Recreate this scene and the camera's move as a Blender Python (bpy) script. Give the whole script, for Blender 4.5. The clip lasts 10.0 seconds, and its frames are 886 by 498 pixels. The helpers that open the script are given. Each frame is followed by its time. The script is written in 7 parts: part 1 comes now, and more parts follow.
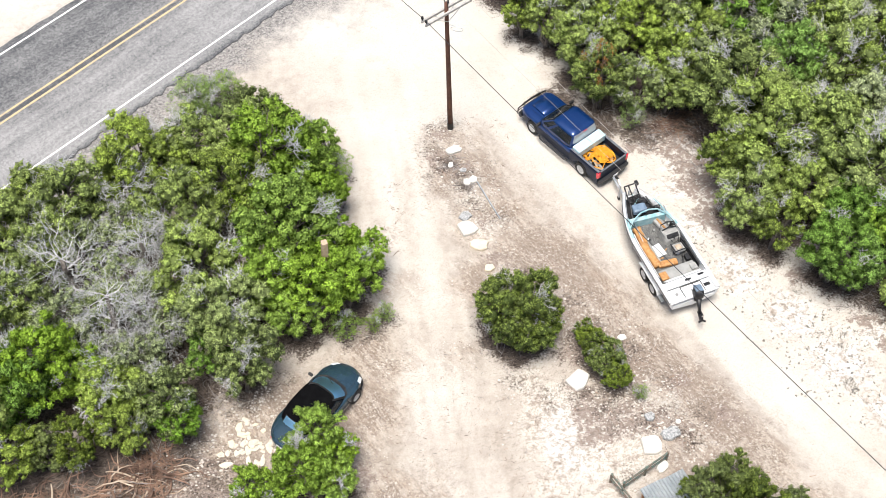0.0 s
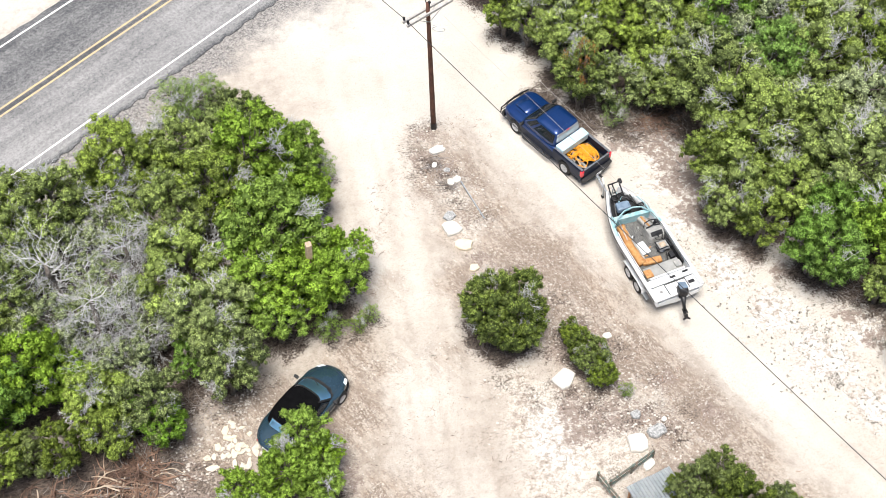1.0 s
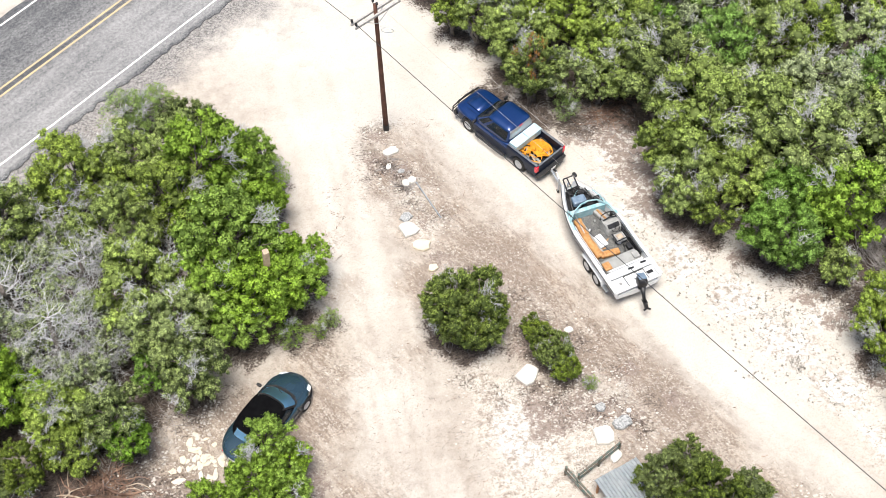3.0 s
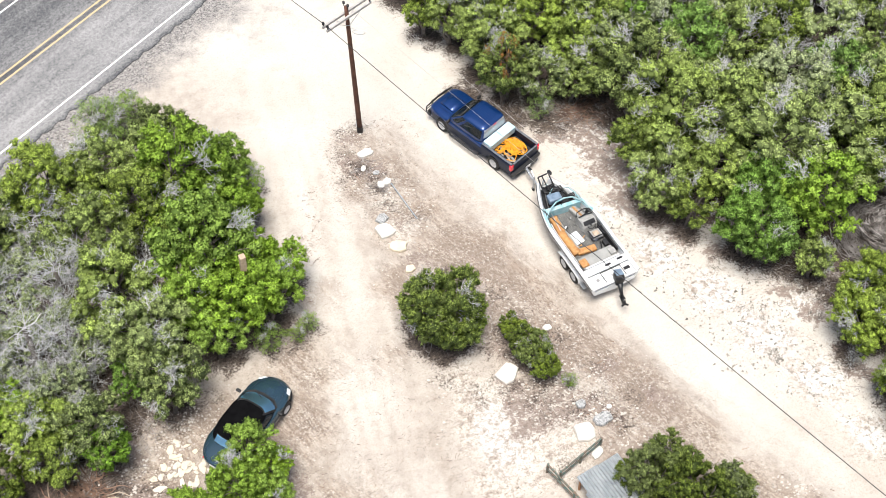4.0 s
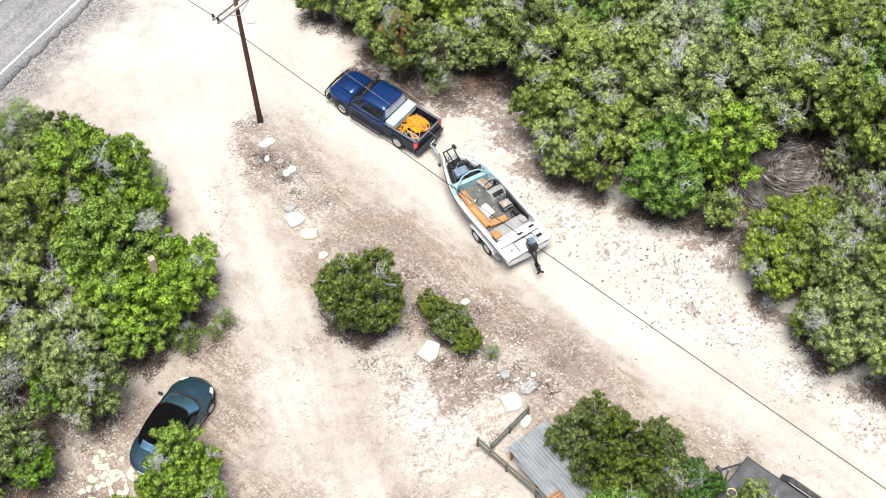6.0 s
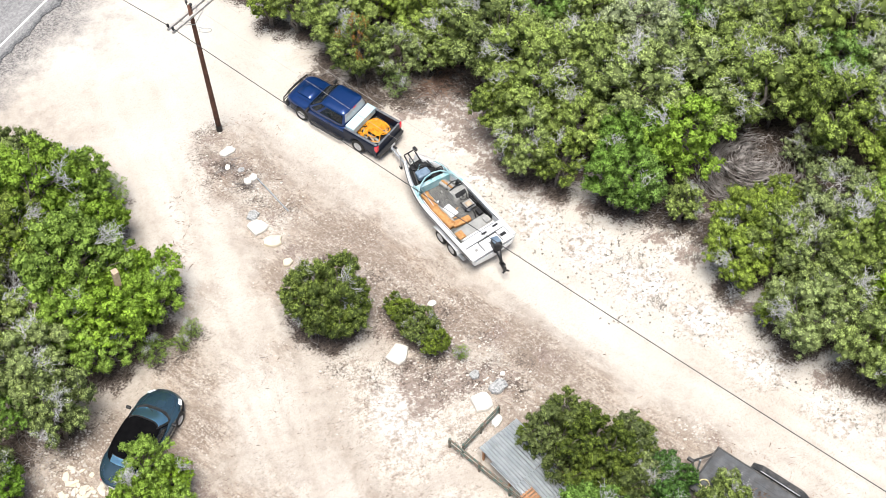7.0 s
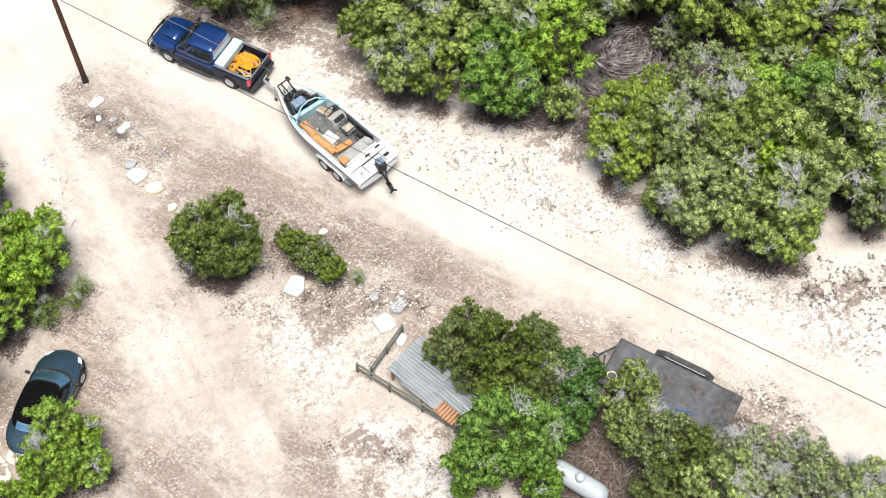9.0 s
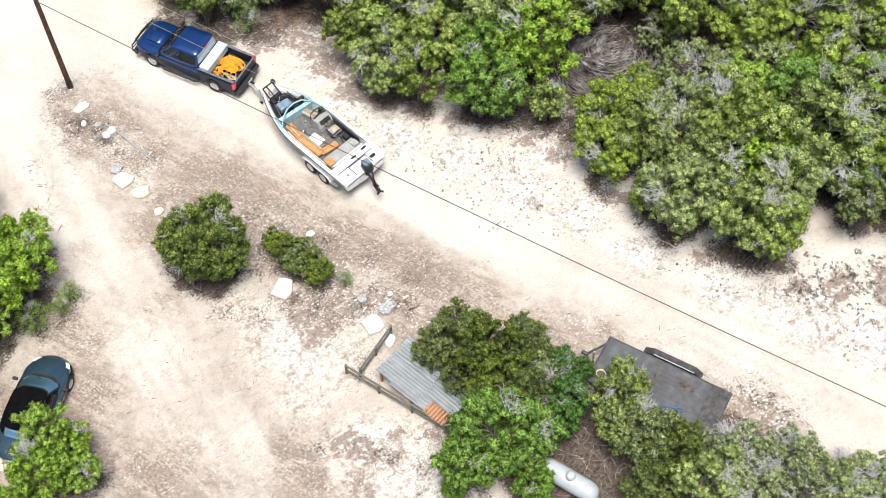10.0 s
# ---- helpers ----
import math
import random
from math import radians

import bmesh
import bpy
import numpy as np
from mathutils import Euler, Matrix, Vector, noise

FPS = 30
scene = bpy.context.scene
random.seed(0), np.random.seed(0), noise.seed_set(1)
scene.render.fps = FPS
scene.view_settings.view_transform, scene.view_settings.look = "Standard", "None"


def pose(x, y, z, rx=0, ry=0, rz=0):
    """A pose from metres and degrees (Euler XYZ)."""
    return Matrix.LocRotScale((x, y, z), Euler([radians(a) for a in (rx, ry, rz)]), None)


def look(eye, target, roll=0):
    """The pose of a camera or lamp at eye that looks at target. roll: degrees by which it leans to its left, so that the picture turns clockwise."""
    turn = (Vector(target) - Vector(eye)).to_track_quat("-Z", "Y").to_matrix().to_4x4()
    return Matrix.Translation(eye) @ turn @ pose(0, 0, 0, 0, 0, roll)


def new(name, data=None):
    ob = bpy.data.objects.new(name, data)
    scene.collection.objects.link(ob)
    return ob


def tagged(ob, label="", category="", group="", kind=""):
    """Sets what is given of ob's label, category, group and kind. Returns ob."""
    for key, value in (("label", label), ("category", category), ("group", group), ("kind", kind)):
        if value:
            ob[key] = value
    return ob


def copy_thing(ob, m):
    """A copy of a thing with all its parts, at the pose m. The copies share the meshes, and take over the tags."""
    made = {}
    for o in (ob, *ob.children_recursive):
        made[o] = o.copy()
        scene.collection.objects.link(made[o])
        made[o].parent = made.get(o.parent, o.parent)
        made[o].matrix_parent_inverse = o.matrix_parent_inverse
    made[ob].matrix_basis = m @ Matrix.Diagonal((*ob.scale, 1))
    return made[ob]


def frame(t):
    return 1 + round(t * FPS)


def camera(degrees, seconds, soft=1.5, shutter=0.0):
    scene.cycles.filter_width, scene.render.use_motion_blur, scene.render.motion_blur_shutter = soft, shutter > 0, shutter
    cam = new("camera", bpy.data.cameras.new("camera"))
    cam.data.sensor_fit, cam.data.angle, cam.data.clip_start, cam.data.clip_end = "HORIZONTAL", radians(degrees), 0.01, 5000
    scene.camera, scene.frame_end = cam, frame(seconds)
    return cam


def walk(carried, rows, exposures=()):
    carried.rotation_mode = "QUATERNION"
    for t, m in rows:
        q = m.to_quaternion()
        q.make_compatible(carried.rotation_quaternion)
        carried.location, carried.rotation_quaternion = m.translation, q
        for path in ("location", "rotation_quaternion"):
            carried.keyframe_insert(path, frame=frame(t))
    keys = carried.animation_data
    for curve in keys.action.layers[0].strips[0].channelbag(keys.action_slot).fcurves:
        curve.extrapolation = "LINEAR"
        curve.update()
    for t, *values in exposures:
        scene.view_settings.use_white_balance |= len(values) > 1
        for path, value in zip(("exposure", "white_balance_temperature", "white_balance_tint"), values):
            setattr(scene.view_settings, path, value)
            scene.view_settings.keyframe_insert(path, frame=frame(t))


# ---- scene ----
cam = camera(35.0, 10.0, soft=0.6)
PATH = [
    (0, pose(0.000, 0.000, 49.140, 35.807, 0.000, 0.000)),
    (0.5, pose(0.088, 0.037, 49.169, 35.763, 0.000, -0.069)),
    (1, pose(0.142, 0.078, 49.193, 35.726, 0.000, -0.850)),
    (1.5, pose(0.140, 0.137, 49.179, 35.717, 0.000, -1.487)),
    (2, pose(0.114, 0.168, 49.156, 35.685, 0.000, -2.291)),
    (2.5, pose(0.088, 0.184, 49.132, 35.695, 0.000, -3.132)),
    (4, pose(0.059, 0.204, 49.104, 35.719, 0.000, -5.552)),
    (4.5, pose(0.055, 0.242, 49.115, 35.563, 0.000, -6.619)),
    (5, pose(0.066, 0.287, 49.110, 34.793, 0.000, -7.973)),
    (5.5, pose(0.093, 0.357, 49.051, 34.753, 0.000, -9.755)),
    (6, pose(0.106, 0.402, 48.993, 34.798, 0.000, -11.706)),
    (7.5, pose(0.124, 0.358, 48.850, 35.078, 0.000, -15.601)),
    (8, pose(0.105, 0.305, 48.763, 35.223, 0.000, -17.505)),
    (8.5, pose(0.106, 0.227, 48.632, 32.868, 0.000, -19.849)),
    (9, pose(0.098, 0.152, 48.504, 32.096, 0.000, -22.237)),
    (9.5, pose(0.084, 0.082, 48.437, 32.218, 0.000, -23.094)),
    (10, pose(0.084, 0.032, 48.402, 32.271, 0.000, -23.128)),
]
walk(cam, PATH, exposures=[(0.0, 0.95), (10.0, 0.95)])

# ---------------------------------------------------------------- world and light: bright haze, soft shadows
SUN_UP, SUN_TURN = radians(76), radians(200)
world = bpy.data.worlds.new("world")
scene.world = world
world.use_nodes = True
wn = world.node_tree
sky = wn.nodes.new("ShaderNodeTexSky")
sky.sky_type, sky.sun_disc = "NISHITA", False
sky.sun_elevation, sky.sun_rotation = SUN_UP, SUN_TURN
sky.dust_density, sky.air_density = 3.0, 1.0
wn.links.new(sky.outputs[0], wn.nodes["Background"].inputs[0])
wn.nodes["Background"].inputs[1].default_value = 0.078
sun = new("sun", bpy.data.lights.new("sun", "SUN"))
sun.data.energy, sun.data.angle, sun.data.color = 3.25, radians(28), (1.0, 0.965, 0.91)
sun.matrix_basis = look((0, 0, 60), (0 - math.sin(SUN_TURN) * math.cos(SUN_UP), 0 - math.cos(SUN_TURN) * math.cos(SUN_UP), 60 - math.sin(SUN_UP)))


# ---------------------------------------------------------------- materials
def mat(name, base, rough=0.7, metal=0.0, second=None, scale=3.0, detail=8.0, bump=0.0, bump_scale=None, coat=0.0, lo=0.35, hi=0.65, spec=0.5, fine=None, fine_scale=60.0):
    """A surface: two base colours mixed by noise, optional fine grain, bump."""
    m = bpy.data.materials.new(name)
    m.use_nodes = True
    nt = m.node_tree
    b = nt.nodes["Principled BSDF"]
    b.inputs["Roughness"].default_value = rough
    b.inputs["Metallic"].default_value = metal
    b.inputs["Specular IOR Level"].default_value = spec
    b.inputs["Coat Weight"].default_value = coat
    b.inputs["Coat Roughness"].default_value = 0.08
    b.inputs["Base Color"].default_value = (*base, 1)
    tc = nt.nodes.new("ShaderNodeTexCoord")
    if second:
        n = nt.nodes.new("ShaderNodeTexNoise")
        n.inputs["Scale"].default_value, n.inputs["Detail"].default_value = scale, detail
        nt.links.new(tc.outputs["Object"], n.inputs["Vector"])
        r = nt.nodes.new("ShaderNodeValToRGB")
        r.color_ramp.elements[0].position, r.color_ramp.elements[1].position = lo, hi
        r.color_ramp.elements[0].color, r.color_ramp.elements[1].color = (*base, 1), (*second, 1)
        nt.links.new(n.outputs["Fac"], r.inputs["Fac"])
        out = r.outputs["Color"]
        if fine:
            n2 = nt.nodes.new("ShaderNodeTexNoise")
            n2.inputs["Scale"].default_value, n2.inputs["Detail"].default_value = fine_scale, 4
            nt.links.new(tc.outputs["Object"], n2.inputs["Vector"])
            r2 = nt.nodes.new("ShaderNodeValToRGB")
            r2.color_ramp.elements[0].position, r2.color_ramp.elements[1].position = 0.4, 0.62
            nt.links.new(n2.outputs["Fac"], r2.inputs["Fac"])
            mx = nt.nodes.new("ShaderNodeMix")
            mx.data_type = "RGBA"
            nt.links.new(r2.outputs["Color"], mx.inputs["Factor"])
            nt.links.new(out, mx.inputs["A"])
            mx.inputs["B"].default_value = (*fine, 1)
            out = mx.outputs["Result"]
        nt.links.new(out, b.inputs["Base Color"])
    if bump:
        n3 = nt.nodes.new("ShaderNodeTexNoise")
        n3.inputs["Scale"].default_value, n3.inputs["Detail"].default_value = bump_scale or scale * 6, 6
        nt.links.new(tc.outputs["Object"], n3.inputs["Vector"])
        bp = nt.nodes.new("ShaderNodeBump")
        bp.inputs["Strength"].default_value, bp.inputs["Distance"].default_value = bump, 0.05
        nt.links.new(n3.outputs["Fac"], bp.inputs["Height"])
        nt.links.new(bp.outputs["Normal"], b.inputs["Normal"])
    return m


def leaf_mat(name, a, b2, glow=0.30, rough=0.70, fresh=(0.82, 1.12)):
    """Foliage: hue from the mesh's leaf tint, which has lit tops and shaded hearts painted in, with light passing
    through.
    """
    m = bpy.data.materials.new(name)
    m.use_nodes = True
    nt = m.node_tree
    b = nt.nodes["Principled BSDF"]
    b.inputs["Roughness"].default_value = rough
    b.inputs["Specular IOR Level"].default_value = 0.22
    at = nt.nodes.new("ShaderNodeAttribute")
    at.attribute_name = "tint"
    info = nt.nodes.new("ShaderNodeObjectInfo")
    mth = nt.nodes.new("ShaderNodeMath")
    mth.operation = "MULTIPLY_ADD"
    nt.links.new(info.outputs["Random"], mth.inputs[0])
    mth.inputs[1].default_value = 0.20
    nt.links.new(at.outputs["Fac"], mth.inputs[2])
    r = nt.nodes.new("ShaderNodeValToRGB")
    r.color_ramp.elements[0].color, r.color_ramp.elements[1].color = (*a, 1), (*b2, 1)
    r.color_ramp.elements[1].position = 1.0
    tcl = nt.nodes.new("ShaderNodeTexCoord")
    spk = nt.nodes.new("ShaderNodeTexNoise")
    spk.inputs["Scale"].default_value, spk.inputs["Detail"].default_value, spk.inputs["Roughness"].default_value = 22.0, 4, 0.7
    nt.links.new(tcl.outputs["Object"], spk.inputs["Vector"])
    sp2 = nt.nodes.new("ShaderNodeMath")
    sp2.operation = "MULTIPLY_ADD"
    nt.links.new(spk.outputs["Fac"], sp2.inputs[0])
    sp2.inputs[1].default_value = 0.24
    sp3 = nt.nodes.new("ShaderNodeMath")
    sp3.operation = "ADD"
    sp2.inputs[2].default_value = -0.12
    nt.links.new(sp2.outputs[0], sp3.inputs[0])
    nt.links.new(mth.outputs[0], sp3.inputs[1])
    nt.links.new(sp3.outputs[0], r.inputs["Fac"])
    # each tree a little fresher or greyer than the next
    fr = nt.nodes.new("ShaderNodeMath")
    fr.operation = "MULTIPLY"
    nt.links.new(info.outputs["Random"], fr.inputs[0])
    fr.inputs[1].default_value = 7.3
    fk = nt.nodes.new("ShaderNodeMath")
    fk.operation = "FRACT"
    nt.links.new(fr.outputs[0], fk.inputs[0])
    sat = nt.nodes.new("ShaderNodeMapRange")
    sat.inputs["To Min"].default_value, sat.inputs["To Max"].default_value = fresh
    nt.links.new(fk.outputs[0], sat.inputs["Value"])
    hs = nt.nodes.new("ShaderNodeHueSaturation")
    nt.links.new(sat.outputs["Result"], hs.inputs["Saturation"])
    nt.links.new(r.outputs["Color"], hs.inputs["Color"])
    nt.links.new(hs.outputs["Color"], b.inputs["Base Color"])
    tr = nt.nodes.new("ShaderNodeBsdfTranslucent")
    nt.links.new(hs.outputs["Color"], tr.inputs["Color"])
    ms = nt.nodes.new("ShaderNodeMixShader")
    ms.inputs[0].default_value = glow
    nt.links.new(b.outputs[0], ms.inputs[1])
    nt.links.new(tr.outputs[0], ms.inputs[2])
    nt.links.new(ms.outputs[0], nt.nodes["Material Output"].inputs["Surface"])
    return m


def ground_mat():
    """Caliche earth; the mesh carries how much litter, trodden dirt and rubble lies where."""
    m = bpy.data.materials.new("caliche_ground")
    m.use_nodes = True
    nt = m.node_tree
    b = nt.nodes["Principled BSDF"]
    b.inputs["Roughness"].default_value = 0.95
    b.inputs["Specular IOR Level"].default_value = 0.1
    tc = nt.nodes.new("ShaderNodeTexCoord")

    def noise_node(scale, detail, rough=0.6):
        n = nt.nodes.new("ShaderNodeTexNoise")
        n.inputs["Scale"].default_value, n.inputs["Detail"].default_value, n.inputs["Roughness"].default_value = scale, detail, rough
        nt.links.new(tc.outputs["Object"], n.inputs["Vector"])
        return n.outputs["Fac"]

    def ramp(fac, p0, p1, c0=(0, 0, 0), c1=(1, 1, 1)):
        r = nt.nodes.new("ShaderNodeValToRGB")
        r.color_ramp.elements[0].position, r.color_ramp.elements[1].position = p0, p1
        r.color_ramp.elements[0].color, r.color_ramp.elements[1].color = (*c0, 1), (*c1, 1)
        nt.links.new(fac, r.inputs["Fac"])
        return r.outputs["Color"]

    def mix(fac, a, bb):
        mx = nt.nodes.new("ShaderNodeMix")
        mx.data_type = "RGBA"
        for k, v in (("Factor", fac), ("A", a), ("B", bb)):
            if isinstance(v, tuple):
                mx.inputs[k].default_value = (*v, 1)
            elif isinstance(v, float):
                mx.inputs[k].default_value = v
            else:
                nt.links.new(v, mx.inputs[k])
        return mx.outputs["Result"]

    def math_node(op, a, bb, c=0.0):
        mm = nt.nodes.new("ShaderNodeMath")
        mm.operation = op
        for i, v in enumerate((a, bb, c)):
            if isinstance(v, float):
                mm.inputs[i].default_value = v
            else:
                nt.links.new(v, mm.inputs[i])
        return mm.outputs[0]

    def attr(name):
        at = nt.nodes.new("ShaderNodeAttribute")
        at.attribute_name = name
        return at.outputs["Fac"]

    big, mid, fine, grit = noise_node(0.3, 5), noise_node(2.2, 8, 0.72), noise_node(11.0, 6, 0.72), noise_node(45.0, 3, 0.6)
    mp = nt.nodes.new("ShaderNodeMapping")
    mp.vector_type = "TEXTURE"
    mp.inputs["Rotation"].default_value[2] = math.atan2(-0.79, 0.61)
    mp.inputs["Scale"].default_value = (2.2, 1, 1)
    nt.links.new(tc.outputs["Object"], mp.inputs["Vector"])

    def drawn_out(scale, detail):
        n = nt.nodes.new("ShaderNodeTexNoise")
        n.inputs["Scale"].default_value, n.inputs["Detail"].default_value, n.inputs["Roughness"].default_value = scale, detail, 0.75
        nt.links.new(mp.outputs[0], n.inputs["Vector"])
        return n.outputs["Fac"]
    drag, drag_fine = drawn_out(3.2, 8), drawn_out(13.0, 6)
    # short dark flecks of bark, twig and shadowed clod, lying across the slope
    mq = nt.nodes.new("ShaderNodeMapping")
    mq.vector_type = "TEXTURE"
    mq.inputs["Rotation"].default_value[2] = 0.35
    mq.inputs["Scale"].default_value = (2.0, 1, 1)
    nt.links.new(tc.outputs["Object"], mq.inputs["Vector"])
    fl = nt.nodes.new("ShaderNodeTexNoise")
    fl.inputs["Scale"].default_value, fl.inputs["Detail"].default_value, fl.inputs["Roughness"].default_value = 13.0, 4, 0.62
    fl.inputs["Distortion"].default_value = 0.8
    nt.links.new(mq.outputs[0], fl.inputs["Vector"])
    flecks, patchy = fl.outputs["Fac"], noise_node(0.9, 5, 0.65)
    # clean pale caliche against tan earth
    tan = mix(ramp(mid, 0.38, 0.66), (0.387, 0.336, 0.288), (0.292, 0.249, 0.209))
    pale = mix(ramp(big, 0.3, 0.7), (0.545, 0.510, 0.462), (0.458, 0.415, 0.367))
    e = math_node("ADD", attr("earth"), math_node("MULTIPLY_ADD", mid, 0.8, -0.4))
    col = mix(ramp(e, 0.05, 0.95), pale, tan)
    col = mix(math_node("MULTIPLY", ramp(fine, 0.52, 0.70), 0.45), col, (0.316, 0.245, 0.190))
    # trodden, clod-strewn dirt
    d = math_node("ADD", attr("dirt"), math_node("MULTIPLY_ADD", drag, 1.3, -0.65))
    dirt_col = mix(ramp(drag_fine, 0.36, 0.62), (0.210, 0.158, 0.122), (0.415, 0.342, 0.278))
    col = mix(ramp(d, 0.35, 0.85), col, dirt_col)
    # damp, darker blotches in the churned dirt
    blot = math_node("ADD", attr("dirt"), math_node("MULTIPLY_ADD", drawn_out(0.9, 8), 2.8, -1.4))
    col = mix(math_node("MULTIPLY", ramp(blot, 0.50, 0.85), 0.62), col, mix(ramp(drag_fine, 0.38, 0.60), (0.110, 0.086, 0.071), (0.305, 0.250, 0.208)))
    # wheel-scuffed furrows running with the drive
    furrow = math_node("ADD", drawn_out(2.4, 9), math_node("MULTIPLY_ADD", drawn_out(0.5, 3), 0.6, -0.3))
    scuff = math_node("MULTIPLY", ramp(attr("dirt"), 0.10, 0.55), 0.42)
    col = mix(math_node("MULTIPLY", ramp(furrow, 0.50, 0.56), scuff), col, (0.200, 0.154, 0.124))
    col = mix(math_node("MULTIPLY", ramp(furrow, 0.42, 0.47, (1, 1, 1), (0, 0, 0)), scuff), col, (0.470, 0.415, 0.355))
    # broken pale rubble with dark joints
    k = math_node("ADD", attr("rubble"), math_node("MULTIPLY_ADD", mid, 1.3, -0.65))
    mottle, crumbs = noise_node(3.4, 10, 0.80), noise_node(7.5, 8, 0.80)
    rub = mix(ramp(math_node("ADD", mottle, math_node("MULTIPLY_ADD", patchy, 0.35, -0.175)), 0.47, 0.60), mix(ramp(attr("earth"), 0.10, 0.45), (0.575, 0.552, 0.515), (0.515, 0.472, 0.415)), (0.285, 0.234, 0.194))
    rub = mix(math_node("MULTIPLY", ramp(crumbs, 0.56, 0.60), 0.75), rub, (0.135, 0.108, 0.094))
    col = mix(ramp(k, 0.35, 0.65), col, rub)
    # mauve-brown duff lying in broken islands over the white
    isle = math_node("ADD", noise_node(3.0, 10, 0.78), math_node("MULTIPLY_ADD", attr("mottle"), 0.36, -0.31))
    duff = mix(ramp(flecks, 0.38, 0.62), (0.155, 0.118, 0.102), (0.290, 0.232, 0.200))
    col = mix(math_node("MULTIPLY", ramp(isle, 0.495, 0.522), 0.94), col, duff)
    # leaf litter
    l = math_node("ADD", attr("litter"), math_node("ADD", math_node("MULTIPLY_ADD", mid, 1.2, -0.6), math_node("MULTIPLY_ADD", fine, 1.6, -0.8)))
    lit = mix(ramp(flecks, 0.36, 0.64), (0.024, 0.018, 0.015), (0.118, 0.092, 0.077))
    lit = mix(ramp(grit, 0.64, 0.71), lit, (0.395, 0.340, 0.292))
    col = mix(ramp(l, 0.34, 0.66), col, lit)
    # gravel dust near the asphalt
    g = math_node("ADD", attr("grey"), math_node("MULTIPLY_ADD", mid, 1.1, -0.55))
    gre = mix(ramp(fine, 0.38, 0.62), (0.100, 0.096, 0.095), (0.350, 0.328, 0.310))
    col = mix(ramp(g, 0.30, 0.85), col, gre)
    # pebbles, clods and chips at hand size
    def chips(scale, cut, gate, amount, tone, where=None):
        nonlocal col
        vo = nt.nodes.new("ShaderNodeTexVoronoi")
        vo.inputs["Scale"].default_value = scale
        warp = nt.nodes.new("ShaderNodeMix")
        warp.data_type = "VECTOR"
        warp.inputs["Factor"].default_value = 0.10
        wn2 = nt.nodes.new("ShaderNodeTexNoise")
        wn2.inputs["Scale"].default_value = 6.0
        nt.links.new(tc.outputs["Object"], wn2.inputs["Vector"])
        nt.links.new(tc.outputs["Object"], warp.inputs["A"])
        nt.links.new(wn2.outputs["Color"], warp.inputs["B"])
        nt.links.new(warp.outputs["Result"], vo.inputs["Vector"])
        sep = nt.nodes.new("ShaderNodeSeparateColor")
        nt.links.new(vo.outputs["Color"], sep.inputs[0])
        f2 = math_node("MULTIPLY", ramp(vo.outputs["Distance"], cut, cut + 0.08, (1, 1, 1), (0, 0, 0)), ramp(sep.outputs[0], gate, gate + 0.02))
        f2 = math_node("MULTIPLY", f2, amount)
        if where is not None:
            f2 = math_node("MULTIPLY", f2, where)
        col = mix(f2, col, tone)

    rough_zone = math_node("MINIMUM", math_node("ADD", math_node("ADD", attr("dirt"), attr("rubble")), math_node("MULTIPLY_ADD", attr("earth"), 0.22, 0.12)), 1.0)
    chips(6.5, 0.13, 0.72, 0.6, (0.190, 0.150, 0.118), rough_zone)
    chips(11.0, 0.17, 0.66, 0.6, (0.221, 0.178, 0.142), rough_zone)
    chips(8.0, 0.18, 0.76, 0.6, (0.521, 0.482, 0.435), rough_zone)
    chips(3.6, 0.12, 0.88, 0.7, (0.190, 0.158, 0.130), math_node("MINIMUM", math_node("ADD", attr("rubble"), 0.05), 1.0))
    spread = math_node("MULTIPLY", math_node("MINIMUM", math_node("ADD", rough_zone, 0.10), 1.0), ramp(patchy, 0.36, 0.60))
    col = mix(math_node("MULTIPLY", ramp(flecks, 0.57, 0.62), math_node("MULTIPLY", spread, 0.75)), col, (0.145, 0.112, 0.090))
    churn = math_node("MULTIPLY", spread, math_node("MINIMUM", math_node("ADD", attr("dirt"), 0.12), 1.0))
    col = mix(math_node("MULTIPLY", ramp(crumbs, 0.545, 0.585), math_node("MULTIPLY", churn, 0.75)), col, (0.56, 0.52, 0.47))
    col = mix(math_node("MULTIPLY", ramp(crumbs, 0.42, 0.455, (1, 1, 1), (0, 0, 0)), math_node("MULTIPLY", churn, 0.75)), col, (0.130, 0.104, 0.090))
    col = mix(math_node("MULTIPLY", ramp(grit, 0.56, 0.66), 0.45), col, (0.261, 0.209, 0.170))
    cool = nt.nodes.new("ShaderNodeMix")
    cool.data_type, cool.blend_type = "RGBA", "MULTIPLY"
    cool.inputs["Factor"].default_value = 1.0
    nt.links.new(col, cool.inputs["A"])
    cool.inputs["B"].default_value = (0.985, 0.995, 0.995, 1)
    nt.links.new(cool.outputs["Result"], b.inputs["Base Color"])
    h = math_node("ADD", math_node("MULTIPLY", fine, 1.0), math_node("MULTIPLY", grit, 0.4))
    bp = nt.nodes.new("ShaderNodeBump")
    bp.inputs["Strength"].default_value, bp.inputs["Distance"].default_value = 0.35, 0.08
    nt.links.new(h, bp.inputs["Height"])
    nt.links.new(bp.outputs["Normal"], b.inputs["Normal"])
    return m


